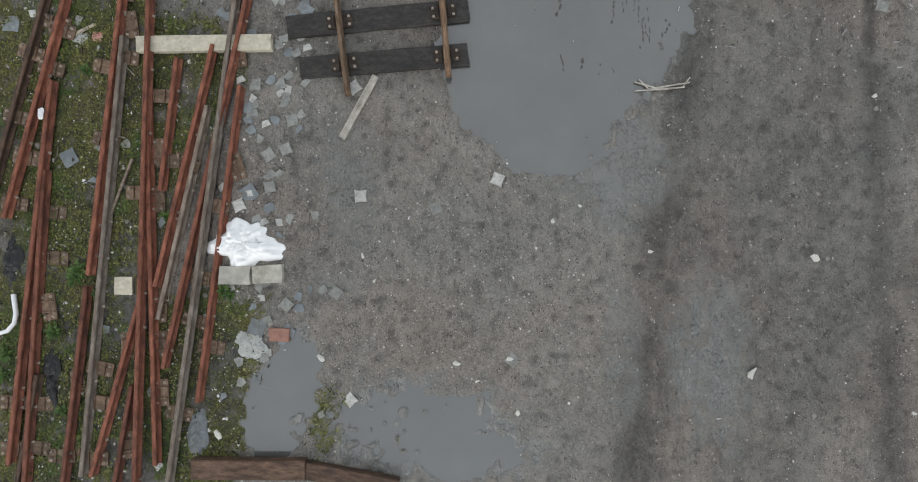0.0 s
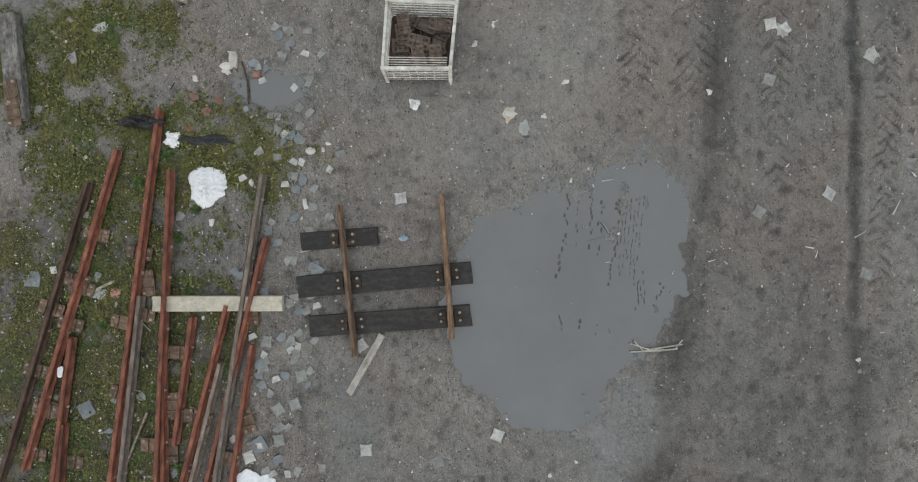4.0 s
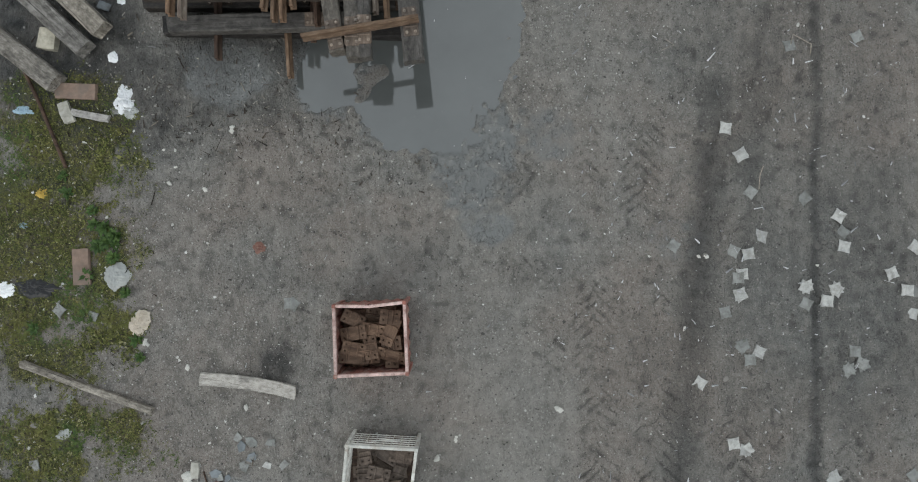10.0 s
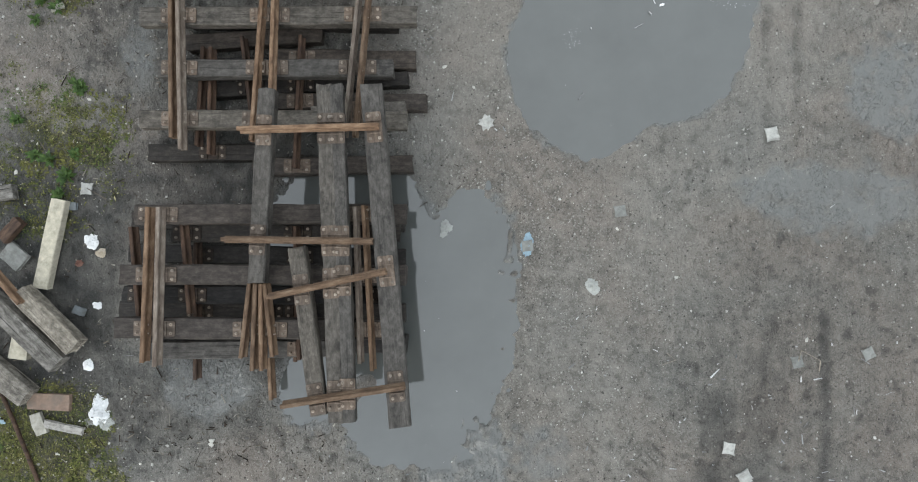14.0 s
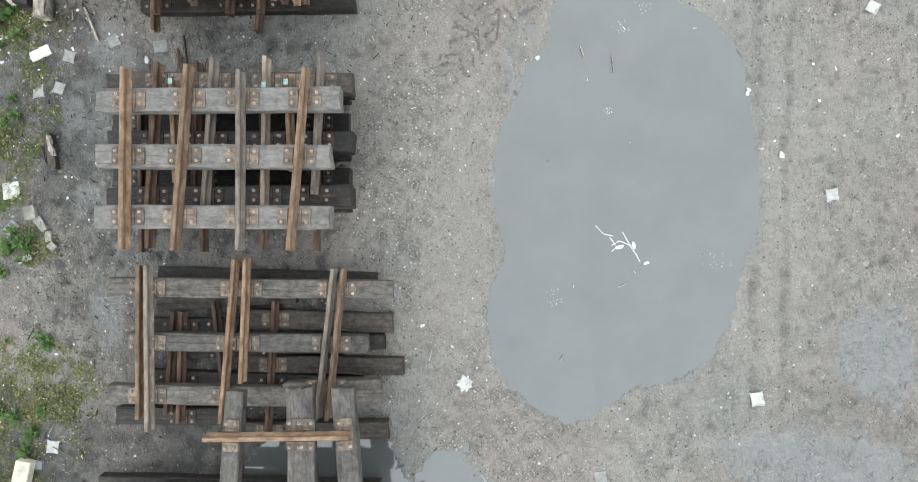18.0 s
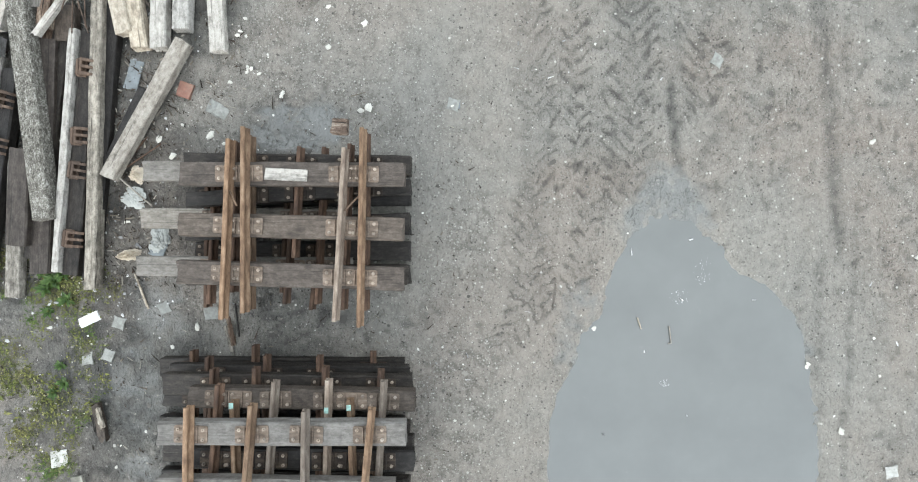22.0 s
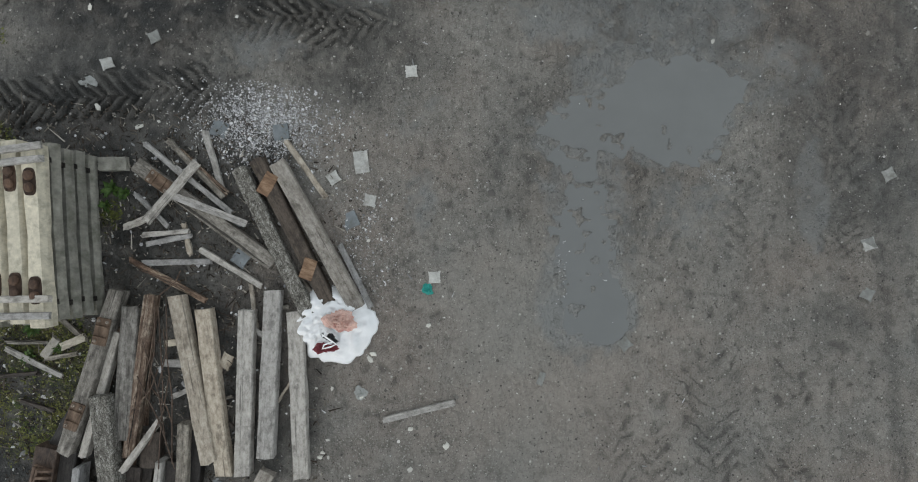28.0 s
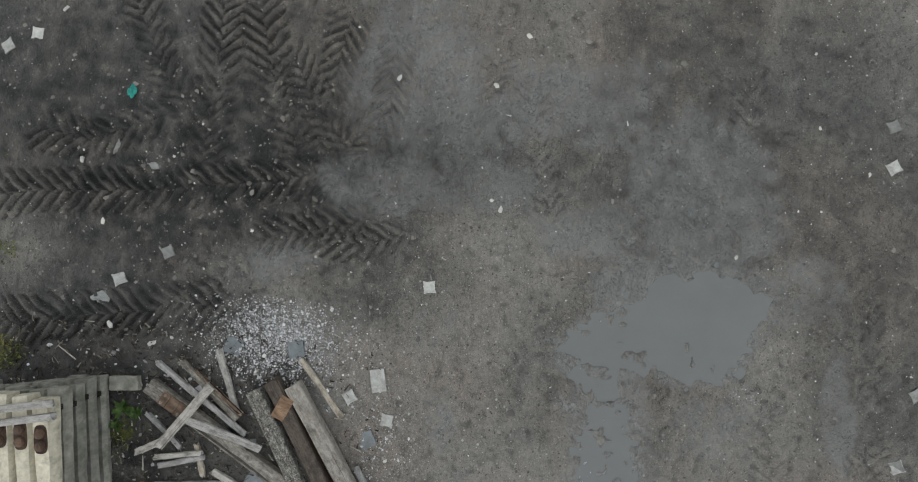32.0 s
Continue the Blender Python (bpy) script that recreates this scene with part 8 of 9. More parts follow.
rod("steel_rod", "thin rusty brace rod between the rails", "rod", 0.012, RUST_PLATE, (-3.04, 23.49, 1.090), (-2.93, 23.31, 1.090))
rod("steel_rod", "thin rusty brace rod between the rails", "rod", 0.012, RUST_PLATE, (-1.63, 23.38, 1.090), (-1.48, 23.57, 1.090))
slab(-1.74, 24.35, 0.19, 0.18, 0.100, 0.03, WOOD_RED, "wood_block", "short split wooden block on the rails", "block", 1.19)
slab(-2.40, 23.75, 0.51, 0.14, 0.012, 0.05, WOOD_SILVER, "board", "pale broken board lying on the top sleeper", "board", 1.03)

# ---- round the third and fourth stacks ----
pad("pale", 6.32, 20.46, 17)
pad("pale", 6.49, 23.59, 54)
pad("pale", 6.69, 23.26, 67)
pad("pale", 5.48, 17.37, 13)
pad("pale", 1.21, 17.24, 63)
slab(-5.67, 19.45, 0.24, 0.24, 0.02, 0.25, PAD_GREY, "sheet_fragment", "square pale grey sheet lying beside the moss", "scrap")
pad("dull", -5.41, 20.93, 15)
pad("dull", -5.11, 21.01, 75)
pad("dull", -5.01, 21.49, 79)
pad("dull", -4.37, 21.77, 30)
pad("slate", -7.39, 25.21, 85)
slab(-5.44, 21.50, 0.30, 0.14, 0.025, 0.55, WHITE_CLOTH, "plastic_sheet", "small white plastic sheet lying on the weeds", "sheet")
sack("wool_scrap", "cream torn insulation lump on the mud", -4.98, 22.48, 0.12, 0.08, 0.10, BONE, 51, 0.0, 0.00)
sack("grey_film", "grey film on mud", -4.53, 22.76, 0.17, 0.21, 0.05, GREY_SHEET, 52, 0.0, 0.00)
stone(5.53, 20.97, 0.056, 2.0)
stone(4.98, 21.84, 0.039, 1.8)
stone(1.86, 22.08, 0.043, 1.8)
stone(0.52, 18.02, 0.039, 0.5)
stone(3.06, 21.49, 0.039, 1.9)
stone(-4.83, 19.41, 0.034, 1.6)
stone(7.21, 21.41, 0.034, 1.0)
stone(6.02, 21.82, 0.030, 2.5)
stone(-5.30, 19.13, 0.068, 0.0)
stone(0.98, 17.75, 0.030, 2.5)
stone(-0.02, 20.57, 0.026, 0.0)
stone(-1.91, 26.16, 0.055, 0.5)
stone(-1.82, 24.90, 0.060, 0.0)
stone(-1.70, 24.95, 0.060, 1.5)
stone(-2.38, 25.76, 0.038, 0.5)
stone(1.85, 22.10, 0.043, 0.5)
stone(3.06, 21.50, 0.043, 2.0)
stone(5.58, 25.18, 0.055, 0.9)
stone(-4.71, 24.20, 0.055, 1.5)
stone(-4.47, 23.98, 0.060, 1.0)
stone(-3.95, 24.34, 0.068, 1.5)
stone(-3.47, 25.35, 0.038, 1.1)
stone(-3.76, 25.13, 0.038, 2.9)
stone(-3.11, 27.39, 0.060, 0.0)
stone(-3.65, 26.81, 0.043, 2.0)
stone(-3.63, 26.07, 0.038, 0.1)
stone(-2.44, 26.36, 0.051, 0.5)
stone(-3.21, 26.75, 0.043, 1.0)
stone(-3.88, 21.54, 0.060, 2.0)
stone(-0.51, 25.10, 0.034, 0.5)
stone(-3.59, 25.81, 0.034, 1.5)
stone(-2.99, 25.02, 0.060, 1.5)
stone(-4.39, 24.44, 0.034, 2.5)
stone(4.98, 21.89, 0.038, 2.6)
stone(-5.04, 22.96, 0.043, 0.4)
rod("white_film", "twisted strip of white film floating in the puddle", "film", 0.004, WHITE_CLOTH, (2.92, 19.70, -0.018), (3.04, 19.59, -0.018), (3.19, 19.57, -0.018))
rod("white_film", "twisted strip of white film floating in the puddle", "film", 0.004, WHITE_CLOTH, (3.18, 19.43, -0.018), (3.28, 19.51, -0.018), (3.44, 19.46, -0.018), (3.55, 19.33, -0.018), (3.61, 19.23, -0.018))
rod("white_film", "twisted strip of white film floating in the puddle", "film", 0.004, WHITE_CLOTH, (3.32, 19.64, -0.018), (3.44, 19.47, -0.018), (3.53, 19.43, -0.018))
rod("white_film", "twisted strip of white film floating in the puddle", "film", 0.004, WHITE_CLOTH, (3.14, 19.55, -0.018), (3.25, 19.42, -0.018), (3.19, 19.35, -0.018))
sack("white_film", "torn scrap of white film floating in the puddle", 3.30, 19.42, 0.06, 0.025, 0.012, WHITE_CLOTH, 81, 0.4, -0.02)
sack("white_film", "torn scrap of white film floating in the puddle", 3.50, 19.46, 0.018, 0.05, 0.012, WHITE_CLOTH, 82, 0.2, -0.02)
sack("white_film", "torn scrap of white film floating in the puddle", 3.71, 19.22, 0.04, 0.018, 0.012, WHITE_CLOTH, 83, 0.5, -0.02)
for x, y, rx, ry in ((3.04, 22.66, 0.10, 0.10), (3.34, 23.05, 0.09, 0.18), (2.40, 18.60, 0.10, 0.14), (4.72, 19.35, 0.20, 0.12), (2.95, 21.40, 0.05, 0.05)):
    pebbles("foam", "pale foam flecks floating on the puddle", 260, (x - 2 * rx, x + 2 * rx, y - 2 * ry, y + 2 * ry), 0.008, 34, lambda x, y, at, c=(x, y, rx, ry): np.exp(-(((x - c[0]) / c[2]) ** 2 + ((y - c[1]) / c[3]) ** 2)), CHIP, 0.3, "foam")
rod("thin_twig", "thin pale twig in the puddle", "twig", 0.008, WOOD_PALE, (2.46, 22.31, 0.000), (2.53, 22.15, 0.000))
rod("thin_twig", "thin pale twig in the puddle", "twig", 0.008, WOOD_PALE, (2.93, 22.23, 0.000), (2.98, 21.99, 0.000), (2.94, 21.98, 0.000))
timber(-5.17, 20.32, -5.00, 19.82, 0.10, 0.10, 0.09, WOOD_BROWN, "dark split log end lying on wet mud", name='log', category='log', wear=2.0)
timber(-5.11, 20.27, -5.02, 20.02, 0.13, 0.05, 0.05, WOOD_PALE, "pale split sliver lying on the dark log", name='wood_sliver', category='splinter', wear=2.0)
timber(-5.22, 20.12, -5.12, 19.88, 0.05, 0.05, 0.04, WOOD_DARK, "dark sliver beside the split log", name='wood_sliver', category='splinter', wear=2.0)
slab(-5.33, 19.15, 0.15, 0.20, 0.05, 0.3, CONCRETE_MOSSY, "concrete_block", "broken grey concrete lump beside the moss", "block")
slab(-5.17, 19.00, 0.11, 0.22, 0.04, 0.7, CONCRETE_MOSSY, "concrete_block", "broken grey concrete lump beside the moss", "block")
slab(-5.06, 18.83, 0.08, 0.15, 0.035, 0.3, CONCRETE_MOSSY, "concrete_block", "broken grey concrete lump beside the moss", "block")
slab(-4.98, 18.69, 0.10, 0.12, 0.035, 0.9, CONCRETE_MOSSY, "concrete_block", "broken grey concrete lump beside the moss", "block")
slab(-5.36, 18.47, 0.20, 0.09, 0.035, 0.5, CONCRETE_MOSSY, "concrete_block", "broken grey concrete lump beside the moss", "block")
slab(-5.60, 18.90, 0.20, 0.14, 0.015, 0.9, PAD_DULL, "sheet_fragment", "grey sheet scrap half buried in mud", "scrap")
slab(-3.69, 21.76, 0.20, 0.17, 0.015, 0.2, PAD_DULL, "sheet_fragment", "mud-stained sheet scrap north of the stack", "scrap")
timber(-3.47, 21.60, -3.33, 21.27, 0.03, 0.035, 0.02, WOOD_PALE, "pale splinter of broken wood on mud", name='wood_sliver', category='splinter', wear=2.0)
timber(-3.43, 21.72, -3.31, 21.36, 0.04, 0.06, 0.03, WOOD_RED, "brown splinter of broken wood on mud", name='wood_sliver', category='splinter', wear=2.0)
rod("twig", "pale stick on mud", "stick", 0.012, WOOD_PALE, (-4.80, 22.15, 0.020), (-4.59, 21.74, 0.020))
rod("twig", "dark wet branch on the mud", "branch", 0.014, WOOD_DARK, (-3.35, 21.94, 0.020), (-3.24, 21.47, 0.030))
rod("twig", "pale stick on mud", "stick", 0.012, WOOD_PALE, (-4.84, 22.22, 0.020), (-4.62, 21.77, 0.020))
rod("twig", "long pale stick beside the sleepers", "stick", 0.012, WOOD_PALE, (-5.25, 23.66, 0.120), (-4.66, 23.22, 0.060))
timber(-2.85, 26.45, -1.85, 26.82, 0.05, 0.09, 0.04, WOOD_SILVER, "pale short wooden batten on mud", name='batten', category='batten')
slab(-3.95, 24.73, 0.22, 0.19, 0.015, -0.42, PAD_DULL, "rail_pad", "grey square pad on gravel", "board")
slab(-3.84, 24.69, 0.19, 0.17, 0.015, -0.51, PAD_DULL, "rail_pad", "grey square pad on gravel", "board")
slab(-4.38, 24.94, 0.19, 0.22, 0.060, -0.24, BRICK_RED, "brick", "broken reddish brick on gravel", "brick")
slab(-5.16, 25.09, 0.19, 0.43, 0.015, -0.16, SLATE, "sheet_fragment", "grey-blue bent sheet by the timber", "scrap")
slab(-4.53, 22.66, 0.19, 0.34, 0.020, -0.34, SLATE, "steel_sheet", "grey steel plate beside sleepers", "scrap")
sack("wool_scrap", "cream torn insulation lump by the sleepers", -4.88, 22.50, 0.10, 0.09, 0.10, BONE, 56, 0.0, 0.00)
sack("wool_scrap", "cream foam lump under the plank", -4.96, 23.66, 0.10, 0.13, 0.10, BONE, 57, 0.0, 0.00)
sack("grey_film", "grey film on the mud", -4.97, 23.30, 0.19, 0.14, 0.04, GREY_SHEET, 58, 0.0, 0.00)

# ---- timber pile in the north-west ----
timber(-4.98, 27.83, -4.76, 25.48, 0.15, 0.23, 0.14, WOOD_SILVER, "silver-grey squared timber lying on the ground")
timber(-4.63, 28.16, -4.46, 25.78, 0.17, 0.24, 0.15, WOOD_SILVER, "silver-grey squared timber on the ground")
timber(-4.29, 27.89, -3.92, 25.52, 0.13, 0.23, 0.13, WOOD_SILVER, "silver-grey plank lying at the pile edge")
timber(-5.99, 27.93, -5.24, 25.63, 0.20, 0.23, 0.15, WOOD_PALE, "pale brown squared timber in the pile")
timber(-5.60, 27.78, -5.02, 25.45, 0.16, 0.23, 0.14, WOOD_PALE, "pale brown worn timber in the pile")
timber(-6.33, 27.91, -6.36, 25.60, 0.24, 0.16, 0.15, WOOD_RED, "split reddish timber with pale face")
timber(-6.58, 27.73, -6.49, 25.84, 0.24, 0.25, 0.16, WOOD_GREY, "grey weathered sleeper in the pile")
timber(-6.80, 27.93, -7.26, 25.57, 0.26, 0.22, 0.16, WOOD_GREY, "old sleeper with rusty plates in the pile", plates=(0.25, 0.77))
timber(-6.77, 27.32, -7.05, 25.51, 0.18, 0.11, 0.12, WOOD_SILVER, "narrow bleached timber in the pile")
timber(-6.81, 26.45, -5.98, 22.89, 0.34, 0.27, 0.20, WOOD_MOSS, "thick old timber crusted with pale lichen")
timber(-5.93, 26.23, -6.38, 25.44, 0.30, 0.08, 0.08, WOOD_SILVER, "short bleached broken stick", name='stick', category='stick')
timber(-5.65, 26.14, -5.32, 21.97, 0.22, 0.16, 0.17, WOOD_GREY, "black and grey weathered sleeper")
timber(-5.91, 25.59, -5.81, 22.16, 0.25, 0.10, 0.20, WOOD_SILVER, "narrow bleached timber edge in the pile")
timber(-4.39, 25.59, -5.26, 23.57, 0.20, 0.22, 0.13, WOOD_PALE, "pale brown plank lying slanted on the pile edge")
timber(-4.94, 24.89, -5.36, 23.67, 0.12, 0.13, 0.10, WOOD_DARK, "black rotten plank beside the pale plank")
timber(-5.73, 25.59, -5.65, 22.13, 0.18, 0.23, 0.16, WOOD_DARK, "dark sleeper with rusty rail chairs in the pile", chairs=(0.15, 0.43, 0.57, 0.85))
timber(-6.81, 24.97, -6.97, 21.70, 0.18, 0.28, 0.16, WOOD_DARK, "dark sleeper with rusty rail chairs", chairs=(0.14, 0.34, 0.585, 0.775))
timber(-6.36, 25.44, -6.10, 22.12, 0.16, 0.28, 0.15, WOOD_BROWN, "dark grey sleeper low in the pile")
timber(-6.65, 23.67, -6.48, 21.73, 0.12, 0.22, 0.11, WOOD_GREY, "short grey sleeper end on grass")
timber(-7.05, 25.39, -7.00, 22.71, 0.25, 0.11, 0.20, WOOD_SILVER, "narrow bleached timber in the pile")
timber(-6.93, 25.11, -7.03, 22.04, 0.20, 0.10, 0.16, WOOD_GREY, "narrow dark timber in the pile")
timber(-6.47, 23.84, -6.38, 22.49, 0.26, 0.29, 0.16, WOOD_BROWN, "short brown sleeper on the pile")
timber(-7.55, 25.60, -7.86, 21.74, 0.20, 0.32, 0.16, WOOD_RUST, "rust-stained sleeper with rusty rail chairs in the pile", chairs=(0.10, 0.26, 0.43, 0.61, 0.80))
# next three are added fillers, black in place of the gaps' shade
timber(-7.28, 25.55, -7.40, 21.80, 0.13, 0.24, 0.12, WOOD_DARK, "added black sleeper filling a shaded gap in the pile")
timber(-5.47, 26.05, -5.42, 22.10, 0.12, 0.20, 0.11, WOOD_DARK, "added black sleeper filling a shaded gap in the pile")
timber(-6.18, 26.00, -6.28, 22.30, 0.10, 0.24, 0.09, WOOD_DARK, "added black sleeper filling a shaded gap in the pile")
timber(-7.20, 26.30, -7.62, 25.30, 0.10, 0.22, 0.09, WOOD_WET, "soaked black sleeper end in the pile")
timber(-7.01, 25.09, -7.16, 22.02, 0.22, 0.15, 0.18, WOOD_GREY, "narrow grey timber in the pile")
timber(-6.85, 27.38, -7.03, 26.01, 0.12, 0.21, 0.10, WOOD_RED, "reddish timber under the pile")
timber(-6.49, 27.18, -6.40, 25.40, 0.08, 0.34, 0.07, WOOD_RED, "red-brown rotten boards under wires")
timber(-6.13, 25.95, -6.11, 25.45, 0.14, 0.28, 0.12, WOOD_BROWN, "short brown block in the pile")
timber(-5.64, 26.09, -5.63, 25.34, 0.14, 0.17, 0.12, WOOD_GREY, "short grey timber end")
rod("rusty_wire", "thin rusty brown wire tangled in the pile", "wire", 0.008, RUST_CHAIR, (-6.20, 27.87, 0.300), (-6.09, 27.18, 0.340), (-6.19, 26.47, 0.260))
rod("rusty_wire", "thin rusty brown wire tangled in the pile", "wire", 0.008, RUST_CHAIR, (-6.14, 27.80, 0.300), (-5.91, 26.67, 0.340), (-5.89, 25.51, 0.260))
rod("rusty_wire", "thin rusty brown wire tangled in the pile", "wire", 0.008, RUST_CHAIR, (-6.03, 27.48, 0.300), (-5.77, 26.57, 0.340), (-5.71, 25.61, 0.260))
rod("rusty_wire", "thin rusty brown wire tangled in the pile", "wire", 0.008, RUST_CHAIR, (-6.30, 27.28, 0.300), (-5.96, 26.59, 0.340), (-5.82, 25.85, 0.260))
rod("rusty_wire", "thin rusty brown wire tangled in the pile", "wire", 0.008, RUST_CHAIR, (-6.15, 27.63, 0.300), (-6.14, 27.05, 0.340), (-6.35, 26.45, 0.260))
rod("rusty_wire", "thin rusty brown wire tangled in the pile", "wire", 0.008, RUST_CHAIR, (-6.03, 27.81, 0.300), (-5.92, 27.24, 0.340), (-6.03, 26.65, 0.260))
rod("rusty_wire", "thin rusty brown wire tangled in the pile", "wire", 0.008, RUST_CHAIR, (-6.10, 26.65, 0.300), (-5.83, 26.43, 0.340), (-5.78, 26.18, 0.260))
rod("rusty_wire", "thin rusty brown wire tangled in the pile", "wire", 0.008, RUST_CHAIR, (-6.34, 26.29, 0.300), (-6.09, 26.61, 0.340), (-6.06, 26.90, 0.260))
rod("rusty_wire", "thin rusty brown wire tangled in the pile", "wire", 0.008, RUST_CHAIR, (-5.87, 26.84, 0.300), (-5.87, 26.35, 0.340), (-6.07, 25.82, 0.260))
rod("rusty_wire", "thin rusty brown wire tangled in the pile", "wire", 0.008, RUST_CHAIR, (-6.32, 26.79, 0.300), (-5.89, 26.18, 0.340), (-5.66, 25.54, 0.260))
rod("rusty_wire", "thin rusty brown wire tangled in the pile", "wire", 0.008, RUST_CHAIR, (-6.13, 27.96, 0.300), (-5.92, 28.14, 0.340), (-5.91, 28.32, 0.260))
rod("rusty_wire", "thin rusty brown wire tangled in the pile", "wire", 0.008, RUST_CHAIR, (-6.24, 28.20, 0.300), (-5.79, 28.10, 0.340), (-5.54, 27.99, 0.260))
rod("rusty_wire", "thin rusty brown wire tangled in the pile", "wire", 0.008, RUST_CHAIR, (-6.46, 28.26, 0.300), (-6.07, 28.21, 0.340), (-5.89, 28.16, 0.260))
rod("rusty_wire", "thin rusty brown rod on the gravel", "wire", 0.009, RUST_BROWN, (-5.17, 23.74, 0.080), (-4.89, 24.15, 0.050))
rod("rusty_wire", "thin rusty brown rod on the gravel", "wire", 0.009, RUST_BROWN, (-5.20, 23.61, 0.080), (-4.85, 24.20, 0.050))
rod("rusty_wire", "thin rusty brown rod on the gravel", "wire", 0.009, RUST_BROWN, (-5.12, 23.70, 0.080), (-4.63, 24.13, 0.050))
rod("rusty_wire", "thin rusty brown rod on the gravel", "wire", 0.009, RUST_BROWN, (-5.28, 23.60, 0.080), (-5.05, 24.05, 0.050))

timber(-6.14, 27.21, -5.86, 27.27, 0.05, 0.09, 0.04, WOOD_CREAM, "broken piece of weathered wood among the timbers", name="wood_piece", category="wood piece", wear=1.5)
timber(-6.12, 26.92, -5.78, 26.96, 0.05, 0.11, 0.04, WOOD_SILVER, "broken piece of weathered wood among the timbers", name="wood_piece", category="wood piece", wear=1.5)
timber(-5.95, 26.45, -5.69, 26.59, 0.05, 0.07, 0.04, WOOD_SILVER, "broken piece of weathered wood among the timbers", name="wood_piece", category="wood piece", wear=1.5)
timber(-5.83, 26.66, -5.61, 26.58, 0.05, 0.06, 0.04, WOOD_SILVER, "broken piece of weathered wood among the timbers", name="wood_piece", category="wood piece", wear=1.5)
timber(-5.25, 26.96, -5.19, 27.16, 0.05, 0.16, 0.04, WOOD_PALE, "broken piece of weathered wood among the timbers", name="wood_piece", category="wood piece", wear=1.5)
timber(-4.94, 27.60, -4.72, 27.48, 0.05, 0.08, 0.04, WOOD_SILVER, "broken piece of weathered wood among the timbers", name="wood_piece", category="wood piece", wear=1.5)
timber(-4.44, 26.48, -4.26, 26.86, 0.05, 0.03, 0.04, WOOD_PALE, "broken piece of weathered wood among the timbers", name="wood_piece", category="wood piece", wear=1.5)
timber(-5.40, 26.45, -5.08, 26.55, 0.05, 0.04, 0.04, WOOD_GREY, "broken piece of weathered wood among the timbers", name="wood_piece", category="wood piece", wear=1.5)
timber(-5.42, 26.64, -5.18, 26.96, 0.05, 0.05, 0.04, WOOD_BROWN, "broken piece of weathered wood among the timbers", name="wood_piece", category="wood piece", wear=1.5)
timber(-5.27, 26.28, -5.03, 26.12, 0.05, 0.05, 0.04, WOOD_BROWN, "broken piece of weathered wood among the timbers", name="wood_piece", category="wood piece", wear=1.5)
timber(-7.88, 26.83, -7.74, 27.09, 0.05, 0.12, 0.04, WOOD_CREAM, "broken piece of weathered wood among the timbers", name="wood_piece", category="wood piece", wear=1.5)
timber(-7.65, 26.99, -7.33, 27.17, 0.05, 0.11, 0.04, WOOD_CREAM, "broken piece of weathered wood among the timbers", name="wood_piece", category="wood piece", wear=1.5)
timber(-8.44, 26.87, -7.60, 26.57, 0.05, 0.07, 0.04, WOOD_SILVER, "broken piece of weathered wood among the timbers", name="wood_piece", category="wood piece", wear=1.5)
timber(-7.89, 26.78, -7.41, 26.92, 0.05, 0.06, 0.04, WOOD_GREY, "broken piece of weathered wood among the timbers", name="wood_piece", category="wood piece", wear=1.5)
timber(-7.90, 27.53, -7.32, 27.13, 0.05, 0.07, 0.04, WOOD_GREY, "broken piece of weathered wood among the timbers", name="wood_piece", category="wood piece", wear=1.5)
timber(-8.45, 26.97, -7.85, 27.03, 0.05, 0.05, 0.04, WOOD_GREY, "broken piece of weathered wood among the timbers", name="wood_piece", category="wood piece", wear=1.5)
timber(-8.64, 26.43, -7.96, 26.57, 0.05, 0.06, 0.04, WOOD_BROWN, "broken piece of weathered wood among the timbers", name="wood_piece", category="wood piece", wear=1.5)
timber(-8.15, 26.15, -7.65, 26.05, 0.05, 0.05, 0.04, WOOD_BROWN, "broken piece of weathered wood among the timbers", name="wood_piece", category="wood piece", wear=1.5)
timber(-4.69, 27.86, -4.41, 27.94, 0.05, 0.05, 0.04, WOOD_GREY, "broken piece of weathered wood among the timbers", name="wood_piece", category="wood piece", wear=1.5)
timber(-4.33, 28.40, -4.11, 28.20, 0.05, 0.05, 0.04, WOOD_GREY, "broken piece of weathered wood among the timbers", name="wood_piece", category="wood piece", wear=1.5)

# ---- broken wood in the north ----
timber(-6.79, 30.09, -6.20, 29.70, 0.06, 0.08, 0.04, WOOD_SILVER, "broken weathered wooden batten on the ground", name='batten', category='batten', wear=1.5)
timber(-6.29, 29.79, -5.40, 29.22, 0.08, 0.08, 0.04, WOOD_SILVER, "broken weathered wooden batten on the ground", name='batten', category='batten', wear=1.5)
timber(-6.41, 30.16, -5.52, 29.43, 0.12, 0.08, 0.04, WOOD_GREY, "broken weathered wooden batten on the ground", name='batten', category='batten', wear=1.5)
timber(-6.23, 30.03, -5.49, 29.49, 0.10, 0.08, 0.04, WOOD_RED, "broken weathered wooden batten on the ground", name='batten', category='batten', wear=1.5)
timber(-5.93, 30.36, -5.58, 29.55, 0.06, 0.08, 0.04, WOOD_SILVER, "broken weathered wooden batten on the ground", name='batten', category='batten', wear=1.5)
